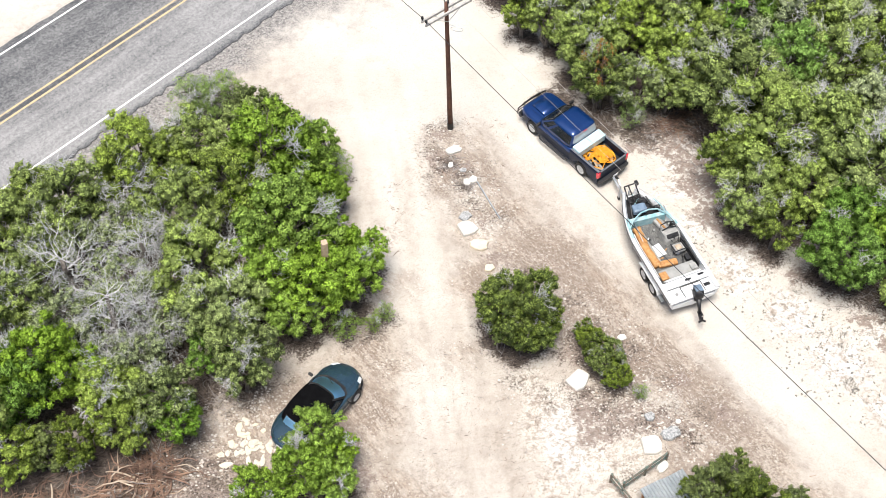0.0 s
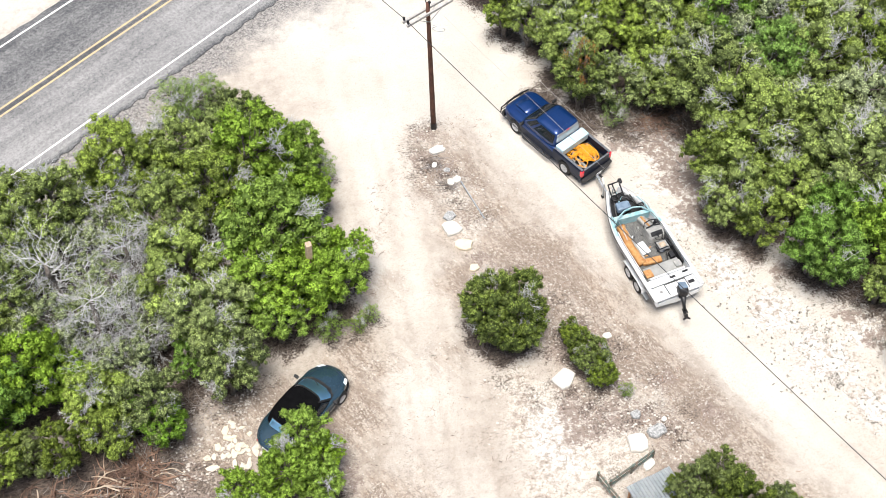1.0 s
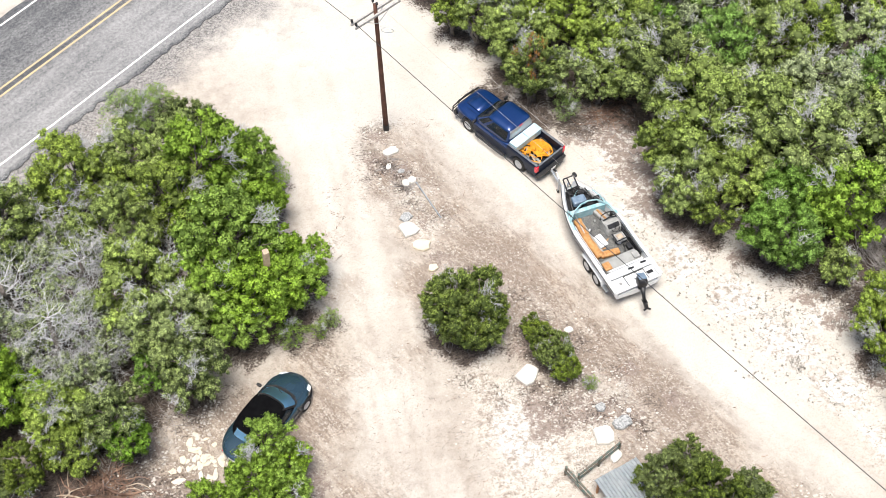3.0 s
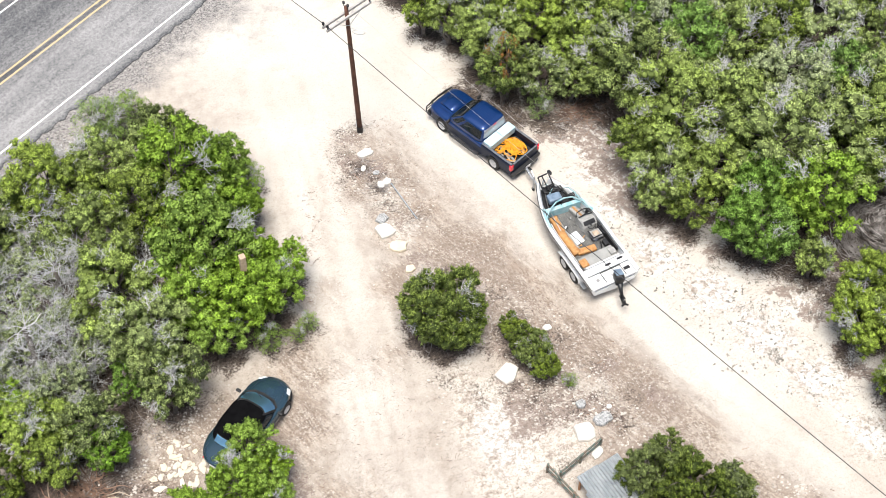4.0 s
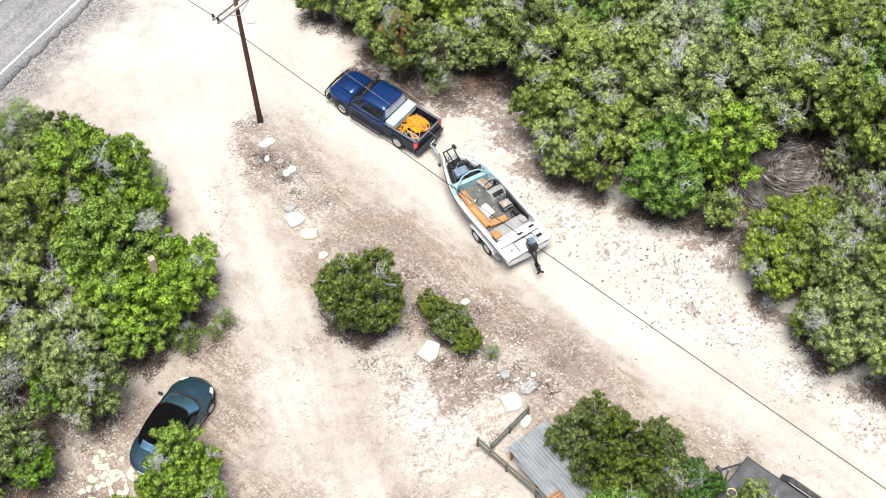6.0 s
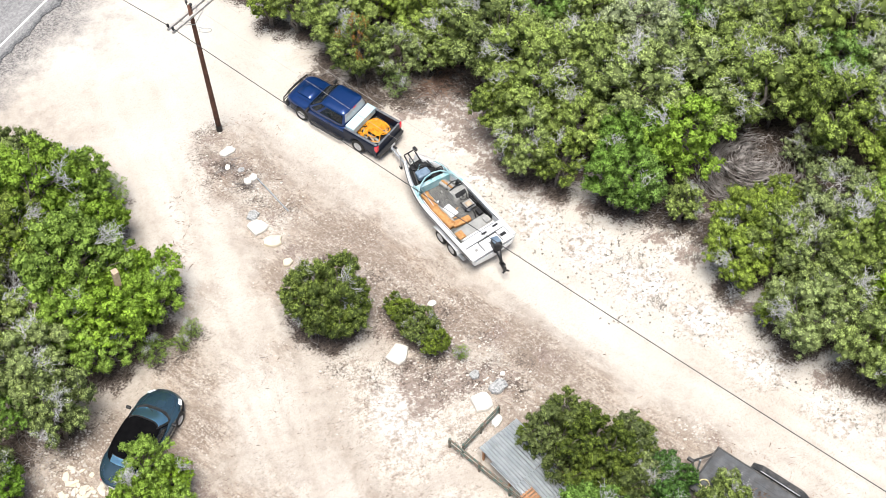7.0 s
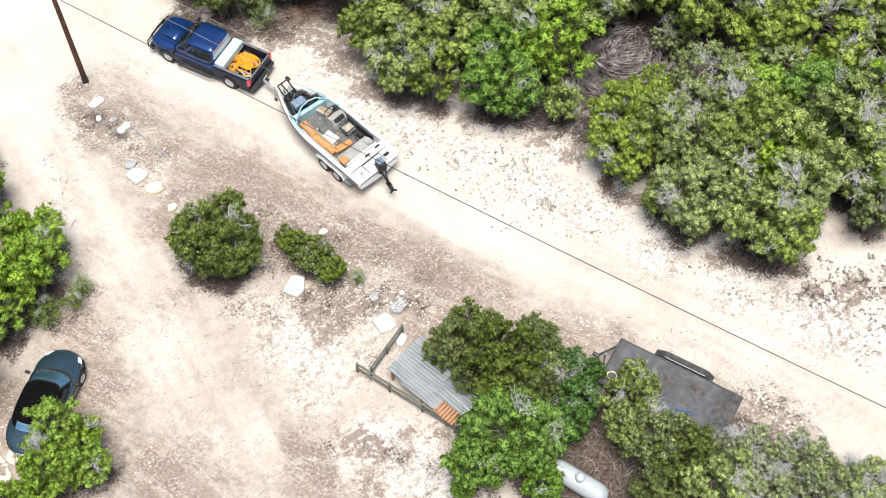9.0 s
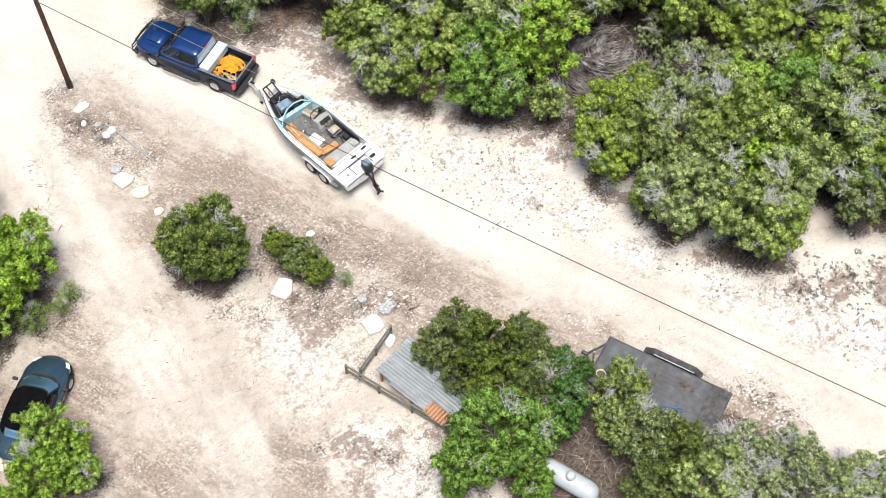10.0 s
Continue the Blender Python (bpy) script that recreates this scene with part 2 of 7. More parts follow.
GROUND = ground_mat()
def asphalt_mat():
    """Grey chip-seal; the road mesh says how bleached each lane is."""
    m = bpy.data.materials.new("asphalt")
    m.use_nodes = True
    nt = m.node_tree
    b = nt.nodes["Principled BSDF"]
    b.inputs["Roughness"].default_value = 0.9
    tc = nt.nodes.new("ShaderNodeTexCoord")
    mp = nt.nodes.new("ShaderNodeMapping")
    mp.vector_type = "TEXTURE"
    mp.inputs["Rotation"].default_value[2] = math.atan2(0.724, 0.690)
    mp.inputs["Scale"].default_value = (14, 1, 1)
    nt.links.new(tc.outputs["Object"], mp.inputs["Vector"])
    at = nt.nodes.new("ShaderNodeAttribute")
    at.attribute_name = "wear"

    def noise_of(scale, detail, src):
        n = nt.nodes.new("ShaderNodeTexNoise")
        n.inputs["Scale"].default_value, n.inputs["Detail"].default_value, n.inputs["Roughness"].default_value = scale, detail, 0.7
        nt.links.new(src, n.inputs["Vector"])
        return n.outputs["Fac"]

    def ma(op, p, q, c=0.0):
        n = nt.nodes.new("ShaderNodeMath")
        n.operation = op
        for k, v in enumerate((p, q, c)):
            if isinstance(v, float):
                n.inputs[k].default_value = v
            else:
                nt.links.new(v, n.inputs[k])
        return n.outputs[0]
    streak, grain, patch = noise_of(3.2, 6, mp.outputs[0]), noise_of(26.0, 4, tc.outputs["Object"]), noise_of(0.35, 4, tc.outputs["Object"])
    f2 = ma("ADD", at.outputs["Fac"], ma("MULTIPLY_ADD", streak, 0.8, -0.4))
    f2 = ma("ADD", f2, ma("MULTIPLY_ADD", patch, 0.6, -0.3))
    f2 = ma("ADD", f2, ma("MULTIPLY_ADD", grain, 1.3, -0.65))
    f2 = ma("ADD", f2, ma("MULTIPLY_ADD", noise_of(8.0, 5, tc.outputs["Object"]), 1.5, -0.78))
    r = nt.nodes.new("ShaderNodeValToRGB")
    r.color_ramp.elements[0].position, r.color_ramp.elements[1].position = 0.0, 1.0
    r.color_ramp.elements[0].color, r.color_ramp.elements[1].color = (0.055, 0.057, 0.061, 1), (0.31, 0.303, 0.298, 1)
    nt.links.new(f2, r.inputs["Fac"])
    nt.links.new(r.outputs["Color"], b.inputs["Base Color"])
    bp = nt.nodes.new("ShaderNodeBump")
    bp.inputs["Strength"].default_value, bp.inputs["Distance"].default_value = 0.2, 0.02
    nt.links.new(grain, bp.inputs["Height"])
    nt.links.new(bp.outputs["Normal"], b.inputs["Normal"])
    return m


ASPHALT = asphalt_mat()
WHITE_LINE = mat("white_road_paint", (0.704, 0.695, 0.669), 0.6, second=(0.484, 0.475, 0.458), scale=3.0, lo=0.5, hi=0.8)
YELLOW_LINE = mat("yellow_road_paint", (0.47, 0.36, 0.20), 0.6, second=(0.34, 0.28, 0.20), scale=3.0, lo=0.45, hi=0.75)
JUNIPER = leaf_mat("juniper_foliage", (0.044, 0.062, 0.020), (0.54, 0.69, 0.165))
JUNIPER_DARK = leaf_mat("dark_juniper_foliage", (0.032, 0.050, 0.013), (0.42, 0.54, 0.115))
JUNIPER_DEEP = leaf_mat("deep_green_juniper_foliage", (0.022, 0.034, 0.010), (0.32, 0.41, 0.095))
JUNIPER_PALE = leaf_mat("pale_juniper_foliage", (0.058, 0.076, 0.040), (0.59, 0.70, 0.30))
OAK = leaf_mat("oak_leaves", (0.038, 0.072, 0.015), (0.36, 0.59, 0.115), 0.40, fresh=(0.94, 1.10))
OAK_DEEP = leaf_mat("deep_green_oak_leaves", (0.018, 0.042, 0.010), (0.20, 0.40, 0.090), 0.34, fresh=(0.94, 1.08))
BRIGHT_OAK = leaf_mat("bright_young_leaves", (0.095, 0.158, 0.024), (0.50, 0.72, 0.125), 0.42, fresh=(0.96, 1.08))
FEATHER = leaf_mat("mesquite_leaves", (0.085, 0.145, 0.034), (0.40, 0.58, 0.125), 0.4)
BARK = mat("grey_bark", (0.09, 0.074, 0.062), 0.9, second=(0.20, 0.175, 0.155), scale=8, bump=0.5)
DEADWOOD = mat("weathered_deadwood", (0.30, 0.30, 0.295), 0.85, second=(0.55, 0.55, 0.545), scale=5, bump=0.3)
OLD_BRUSH = mat("old_grey_brown_brush", (0.075, 0.062, 0.055), 0.9, second=(0.34, 0.315, 0.30), scale=2, bump=0.3)
BROWN_DEAD = mat("brown_deadwood", (0.075, 0.043, 0.031), 0.9, second=(0.29, 0.18, 0.125), scale=1.6, bump=0.4)
RUST_LEAF = leaf_mat("rust_brown_dead_foliage", (0.30, 0.14, 0.04), (0.50, 0.27, 0.10), 0.3)
LIMESTONE = mat("limestone", (0.622, 0.596, 0.546), 0.9, second=(0.437, 0.395, 0.336), scale=5.0, lo=0.5, hi=0.8, bump=0.8, bump_scale=9, fine=(0.54, 0.515, 0.47), fine_scale=24)
GREY_STONE = mat("grey_stone", (0.300, 0.310, 0.310), 0.9, second=(0.120, 0.120, 0.122), scale=6, bump=0.9, bump_scale=12, fine=(0.42, 0.42, 0.41), fine_scale=16)
RUBBLE_STONE = mat("pale_rubble", (0.504, 0.470, 0.424), 0.9, second=(0.302, 0.269, 0.235), scale=1.2, lo=0.4, hi=0.7)
FLAG_STONE = mat("weathered_flag", (0.60, 0.55, 0.46), 0.9, second=(0.42, 0.37, 0.30), scale=4, bump=0.5, bump_scale=9)
CREAM_STONE = mat("cream_stone", (0.640, 0.560, 0.424), 0.9, second=(0.528, 0.456, 0.352), scale=3, bump=0.5, bump_scale=9)


# ---------------------------------------------------------------- mesh helpers
def mesh_of(name, verts, faces, material, smooth=False, tint=None):
    me = bpy.data.meshes.new(name)
    me.from_pydata(verts, [], faces)
    me.materials.append(material)
    if tint is not None:
        a = me.attributes.new("tint", "FLOAT", "POINT")
        a.data.foreach_set("value", np.asarray(tint, dtype=np.float32))
    if smooth:
        me.polygons.foreach_set("use_smooth", [True] * len(me.polygons))
    me.update()
    return me


def part(name, bm, material, parent, label="", smooth=False, m=None):
    """Link a bmesh as one mesh object under a thing or a part."""
    me = bpy.data.meshes.new(name)
    bmesh.ops.recalc_face_normals(bm, faces=bm.faces)
    bm.to_mesh(me)
    bm.free()
    me.materials.append(material)
    if smooth:
        me.polygons.foreach_set("use_smooth", [True] * len(me.polygons))
    ob = new(name, me)
    ob.parent = parent
    if m is not None:
        ob.matrix_basis = m
    if label:
        ob["label"] = label
    return ob


def piece(name, me, parent, label="", m=None):
    """Link mesh data as an object under a thing."""
    ob = new(name, me)
    ob.parent = parent
    if m is not None:
        ob.matrix_basis = m
    if label:
        ob["label"] = label
    return ob


def thing(name, label, category, group="", m=None, kind=""):
    ob = tagged(new(name), label, category, group, kind)
    if m is not None:
        ob.matrix_basis = m
    return ob


def tube_into(verts, faces, pts, radii, sides=5):
    """Append a tapered tube along pts to vertex and face lists."""
    base = len(verts)
    n = len(pts)
    for i, (p, r) in enumerate(zip(pts, radii)):
        d = (Vector(pts[min(i + 1, n - 1)]) - Vector(pts[max(i - 1, 0)]))
        d = d.normalized() if d.length > 1e-6 else Vector((0, 0, 1))
        u = d.orthogonal().normalized()
        v = d.cross(u)
        for k in range(sides):
            a = 2 * math.pi * k / sides
            verts.append(tuple(Vector(p) + (u * math.cos(a) + v * math.sin(a)) * r))
    for i in range(n - 1):
        for k in range(sides):
            a, b2 = base + i * sides + k, base + i * sides + (k + 1) % sides
            faces.append((a, b2, b2 + sides, a + sides))
    faces.append(tuple(base + (n - 1) * sides + k for k in range(sides)))
    faces.append(tuple(base + k for k in reversed(range(sides))))


def wander(rng, a, b2, n=4, amount=0.15):
    """Points of a bent branch from a to b2."""
    a, b2 = Vector(a), Vector(b2)
    d = (b2 - a).length * amount
    return [a.lerp(b2, i / n) + (Vector([rng.uniform(-d, d) for _ in range(3)]) if 0 < i < n else Vector()) for i in range(n + 1)]


# ---------------------------------------------------------------- road line and ground
ROAD_AT, ROAD_DIR = Vector((-16.0, 47.4, 0)), Vector((0.690, 0.724, 0)).normalized()
ROAD_OUT = Vector((-ROAD_DIR.y, ROAD_DIR.x, 0))        # to the far side of the road


def road_xy(along, out):
    p = ROAD_AT + ROAD_DIR * along + ROAD_OUT * out
    return p.x, p.y


TREES_LEFT = dict(
    juniper=[(-10.7, 26.8, 1.25), (-12.2, 25.9, 1.0), (-13.1, 38.2, 1.8), (-11.0, 39.1, 1.65), (-15.9, 36.0, 1.85), (-17.4, 34.2, 1.7), (-10.8, 35.4, 1.79), (-9.8, 32.5, 1.85), (-12.6, 35.3, 0.95), (-8.6, 30.3, 1.69), (-17.2, 31.5, 1.54), (-8.9, 36.9, 1.57), (-7.8, 28.5, 1.34), (-17.2, 36.0, 1.33), (-12.9, 27.2, 1.35), (-16.4, 24.7, 1.12), (-18.5, 34.0, 1.73), (-18.7, 30.1, 1.88), (-18.1, 26.0, 2.02), (-8.8, 40.1, 1.26), (-12.0, 26.4, 0.79)],
    oak=[(-10.2, 26.2, 1.0), (-11.4, 26.9, 0.8), (-9.3, 29.3, 0.91), (-16.5, 27.0, 1.59)],
    bright=[(-8.1, 39.5, 1.3), (-6.3, 38.7, 1.25), (-5.0, 37.6, 1.0), (-7.8, 36.5, 1.3), (-5.7, 35.5, 1.2), (-7.2, 32.4, 1.5), (-6.3, 34.4, 2.1), (-7.3, 38.4, 2.1), (-5.8, 39.0, 1.45), (-5.4, 36.6, 1.32), (-6.0, 30.9, 1.14), (-5.1, 32.2, 1.75), (-4.0, 32.4, 1.4), (-4.5, 33.9, 1.35), (-3.4, 33.9, 1.15), (-15.7, 28.1, 1.82), (-14.4, 28.1, 1.25), (-13.1, 27.8, 1.0)],
    dark=[(-13.9, 25.3, 1.2), (-15.3, 25.1, 1.1), (-8.5, 41.6, 1.52), (-7.4, 41.5, 1.15), (-14.4, 38.9, 0.95), (-15.5, 37.7, 0.95), (-12.1, 40.2, 0.85)],
    feather=[(-10.6, 42.9, 1.25), (-11.4, 42.8, 1.3), (-10.0, 43.9, 0.9), (-10.9, 42.2, 1.0), (-4.75, 39.1, 0.95), (-5.2, 40.0, 0.7), (-2.9, 31.3, 0.5), (-15.2, 38.5, 1.02), (-2.4, 31.8, 0.55), (-13.0, 40.5, 0.58), (-17.2, 36.7, 1.14), (-4.0, 31.0, 0.8), (-14.7, 39.5, 1.05)],
    dead=[(-17.7, 35.2, 1.6), (-13.4, 36.4, 1.6), (-11.7, 34.9, 1.6), (-10.4, 34.1, 1.2), (-9.3, 35.4, 1.2), (-15.0, 32.6, 2.2), (-13.4, 30.6, 2.2), (-11.2, 29.9, 1.4), (-12.2, 30.9, 1.6), (-9.3, 31.6, 0.9), (-13.0, 28.2, 1.5), (-12.2, 33.6, 1.75), (-17.1, 35.4, 1.3)],
    pale=[(-15.2, 30.4, 1.5), (-14.3, 35.0, 1.1), (-13.1, 32.5, 1.35), (-11.9, 31.6, 1.2), (-13.6, 35.9, 1.0), (-15.0, 34.2, 1.3), (-11.0, 30.8, 1.1), (-14.6, 29.6, 1.2), (-11.8, 28.6, 1.3), (-16.6, 33.0, 1.4), (-14.0, 31.5, 1.1), (-12.7, 29.3, 1.0), (-16.4, 29.4, 1.2)],
)
TREES_CAR = dict(bright=[(-4.85, 25.35, 1.15), (-4.1, 25.0, 0.95), (-5.2, 24.0, 1.25), (-4.1, 23.7, 1.0), (-7.2, 23.4, 0.95), (-6.2, 23.7, 0.9)])
TREES_MIDDLE = dict(bush=[(3.05, 30.95, 1.95), (2.75, 31.2, 1.5), (3.5, 30.8, 1.45)], low=[(5.78, 30.95, 0.5), (5.92, 30.45, 0.62), (6.25, 29.85, 0.80), (6.62, 29.2, 0.85), (6.92, 28.65, 0.72)])
TREES_LOWER = dict(dark=[(10.1, 23.2, 1.30), (11.0, 23.7, 1.20), (11.5, 22.1, 1.65), (12.7, 22.1, 1.28), (11.2, 21.0, 1.3), (9.2, 23.7, 0.65), (10.3, 22.0, 1.0), (11.9, 20.6, 1.25), (15.9, 15.7, 1.4), (14.6, 14.9, 1.3)], juniper=[(15.2, 16.9, 1.15), (16.4, 14.2, 1.23), (15.15, 18.6, 1.1), (15.65, 19.25, 0.85), (14.6, 17.7, 0.85)], bush=[(13.3, 22.3, 0.95), (13.5, 23.0, 0.65)], dead=[(13.4, 20.7, 0.75), (12.5, 19.5, 0.7)],
                   pale=[(13.1, 21.3, 0.8), (17.8, 15.0, 1.29), (19.4, 14.1, 1.26), (17.9, 13.5, 1.24), (20.8, 12.5, 1.26), (21.7, 11.9, 1.27), (19.3, 12.5, 1.25), (23.0, 10.8, 1.48)], deep=[(14.3, 20.5, 0.75), (13.5, 19.6, 0.95), (12.9, 18.9, 0.9), (14.0, 21.2, 0.7), (11.3, 19.2, 1.0)], oak=[(10.0, 18.9, 1.5), (9.0, 18.5, 1.25), (11.3, 18.7, 1.24), (11.0, 17.9, 0.75), (10.9, 16.9, 0.72), (8.2, 18.1, 0.45)])
TREES_EDGE = dict(dead=[(19.4, 28.0, 0.6), (20.2, 26.6, 0.65), (22.4, 24.0, 0.6), (12.2, 37.4, 0.55)], feather=[(8.6, 42.3, 0.75), (19.0, 32.6, 0.8)], oak=[(17.1, 35.3, 1.46), (16.9, 33.5, 1.32), (18.4, 35.8, 1.36), (16.2, 33.8, 1.45), (17.2, 35.6, 1.36), (29.8, 29.4, 1.25), (28.7, 28.6, 1.24), (28.4, 24.0, 1.19)], juniper=[(11.1, 43.6, 1.35), (10.2, 45.0, 1.5), (11.6, 45.8, 1.6), (28.0, 22.6, 1.2), (29.2, 23.4, 1.5), (3.8, 48.1, 1.1), (5.0, 47.4, 1.2), (6.4, 45.5, 1.1), (7.3, 43.6, 1.30), (8.8, 43.3, 1.2), (10.2, 43.3, 1.05), (6.6, 45.5, 1.58), (12.8, 38.8, 1.48), (12.9, 36.5, 1.33), (14.1, 35.5, 1.16), (15.1, 36.8, 1.47), (20.7, 30.1, 1.53), (21.3, 28.7, 1.41), (19.8, 28.8, 1.28), (20.1, 30.3, 1.18), (21.2, 25.3, 1.48), (22.9, 25.9, 1.62), (23.2, 23.4, 1.59), (23.9, 22.7, 1.37), (25.3, 24.0, 1.62), (24.5, 27.5, 1.77), (20.8, 26.6, 0.93), (18.7, 32.4, 0.96), (22.4, 31.2, 1.09), (22.5, 27.6, 1.63)])
FOREST = [(3.2, 50.8), (4.6, 49.0), (6.1, 46.9), (8.0, 45.2), (9.2, 44.0), (11.7, 43.6), (13.2, 40.4), (13.4, 38.2), (14.6, 37.2), (16.4, 36.0), (18.0, 34.6), (19.4, 34.6), (20.6, 36.4), (24.4, 35.0), (24.6, 32.6), (22.4, 31.5),
          (21.2, 28.0), (21.8, 25.6), (23.6, 24.2), (26.8, 24.0), (28.4, 22.4), (30.6, 20.6), (35.8, 31.0), (35.4, 40.0), (28.0, 47.4), (22.0, 50.6), (3.0, 51.0)]


def inside(x, y, poly):
    hit = False
    for (x0, y0), (x1, y1) in zip(poly, poly[1:] + poly[:1]):
        if (y0 > y) != (y1 > y) and x < (x1 - x0) * (y - y0) / (y1 - y0) + x0:
            hit = not hit
    return hit


listed = [q for group in (TREES_LEFT, TREES_CAR, TREES_MIDDLE, TREES_LOWER, TREES_EDGE) for v in group.values() for q in v]
rng = random.Random(11)
forest_trees = []
for _ in range(9000):
    x, y = rng.uniform(2, 40), rng.uniform(20, 57)
    if not inside(x, y, FOREST) or math.hypot(x - 22.5, y - 34.0) < 2.3:
        continue
    r = rng.uniform(1.55, 2.25)
    if all(math.hypot(x - a, y - b2) > 1.95 for a, b2, c in forest_trees) and all(math.hypot(x - a, y - b2) > 0.42 * (r + c) for a, b2, c in TREES_EDGE["oak"] + TREES_EDGE["juniper"] + TREES_EDGE["feather"]):
        forest_trees.append((x, y, r))

# patches on the ground: x, y, radius
LITTER = [(0.35, 40.15, 0.40), (1.15, 38.95, 0.25), (-10.4, 25.6, 0.8), (-12.6, 23.2, 1.2), (10.9, 42.6, 0.8), (12.4, 40.6, 0.7), (13.5, 17.5, 3.4), (16.5, 15.0, 3.5), (11.8, 20.5, 3.0), (-9.6, 28.2, 1.0), (-12.6, 24.0, 2.2), (-15.0, 22.5, 3.2), (9.6, 42.0, 0.8), (7.4, 42.6, 0.8),
          (18.0, 33.2, 0.8), (19.9, 31.6, 0.9), (20.0, 33.8, 1.3), (22.5, 34.0, 2.4), (20.6, 26.6, 0.7), (5.5, 44.0, 0.9), (3.0, 30.8, 1.6), (14.0, 36.4, 0.9)]
STICKS = LITTER + [(13.0, 17.6, 1.6), (13.6, 17.0, 1.4), (12.4, 18.0, 1.2), (-9.6, 27.0, 1.4), (-8.6, 28.4, 1.2), (-10.8, 25.8, 1.4), (11.2, 42.2, 1.2), (11.9, 40.0, 1.0), (9.4, 42.0, 1.2), (18.2, 32.2, 1.2), (20.2, 27.0, 1.0), (7.0, 42.6, 1.0)]
# thin, broken patches of litter
SPOTS = [(-9.0, 24.4, 1.6), (-8.0, 24.2, 1.0), (-10.2, 25.2, 1.2), (-8.6, 27.6, 0.9), (-7.0, 28.8, 0.8), (20.6, 17.1, 1.0), (20.3, 15.9, 0.9), (21.3, 16.2, 0.8), (19.8, 18.0, 0.7), (8.4, 26.9, 1.0), (9.7, 26.0, 0.9), (5.0, 30.0, 0.8), (7.2, 28.4, 0.9), (4.4, 32.4, 0.7), (6.6, 31.6, 0.8), (8.8, 28.8, 0.7), (1.4, 38.0, 0.8), (-0.3, 40.9, 0.8), (0.0, 42.4, 0.7), (0.9, 39.2, 1.0), (-0.1, 39.6, 0.8), (5.8, 28.0, 1.0), (6.7, 27.8, 1.0), (7.0, 26.8, 0.8), (7.4, 24.4, 0.6), (9.0, 27.3, 0.8), (9.4, 19.4, 1.0), (8.6, 20.3, 0.7), (6.6, 20.6, 1.0), (7.4, 19.4, 0.8), (4.6, 21.6, 0.8), (3.0, 28.6, 0.8), (4.2, 27.8, 0.7), (2.6, 37.4, 0.7), (20.4, 17.6, 0.9), (9.4, 26.2, 0.8), (3.4, 33.8, 0.9), (5.4, 32.6, 0.9), (7.6, 30.4, 1.0), (10.4, 27.0, 0.9)]
DIRT = [(8.2, 26.6, 1.5), (6.9, 27.6, 1.0), (9.6, 26.2, 1.2), (9.0, 24.8, 0.9), (4.6, 34.6, 2.4), (6.6, 32.2, 2.3), (8.2, 29.6, 2.2), (10.0, 27.6, 2.4), (12.0, 25.4, 2.3), (2.4, 37.2, 1.8), (-2.6, 30.0, 1.6), (-3.4, 27.4, 1.8), (-1.0, 23.0, 2.2), (-6.6, 27.0, 2.0), (-8.4, 24.4, 2.0), (1.6, 33.6, 1.2),
        (1.0, 39.4, 1.7), (0.2, 41.8, 1.3), (9.8, 41.4, 0.9), (11.8, 38.0, 0.9), (14.5, 22.6, 1.6), (20.6, 17.4, 1.4), (16.6, 22.0, 0.9), (18.7, 20.6, 0.8), (19.4, 19.0, 0.8), (19.4, 16.6, 1.6), (19.9, 17.4, 1.4), (20.8, 15.6, 1.0), (-2.4, 36.0, 0.9), (-1.8, 33.6, 0.8), (0.4, 30.0, 0.8), (3.2, 21.0, 1.8), (5.0, 19.0, 2.0), (11.0, 15.0, 2.0)]
RUBBLE = [(8.8, 27.4, 1.0), (10.4, 40.2, 1.2), (11.4, 39.0, 1.4), (11.6, 41.2, 1.0), (9.4, 41.6, 0.9), (18.4, 31.4, 1.3), (19.6, 27.6, 1.0), (4.6, 26.6, 2.2), (6.8, 25.6, 2.2), (3.6, 28.4, 1.3), (7.6, 27.6, 1.4), (2.0, 36.6, 1.1), (1.2, 38.6, 1.1), (6.4, 20.4, 2.6), (8.0, 18.0, 2.0), (10.9, 36.6, 1.2), (12.4, 34.2, 1.6), (14.4, 31.8, 1.5), (16.2, 29.8, 1.6),
          (18.0, 27.4, 1.6), (19.6, 24.6, 1.6), (21.4, 21.6, 1.6), (24.0, 19.4, 2.2), (27.0, 17.4, 2.0), (10.0, 38.6, 0.8), (4.4, 24.0, 1.2)]


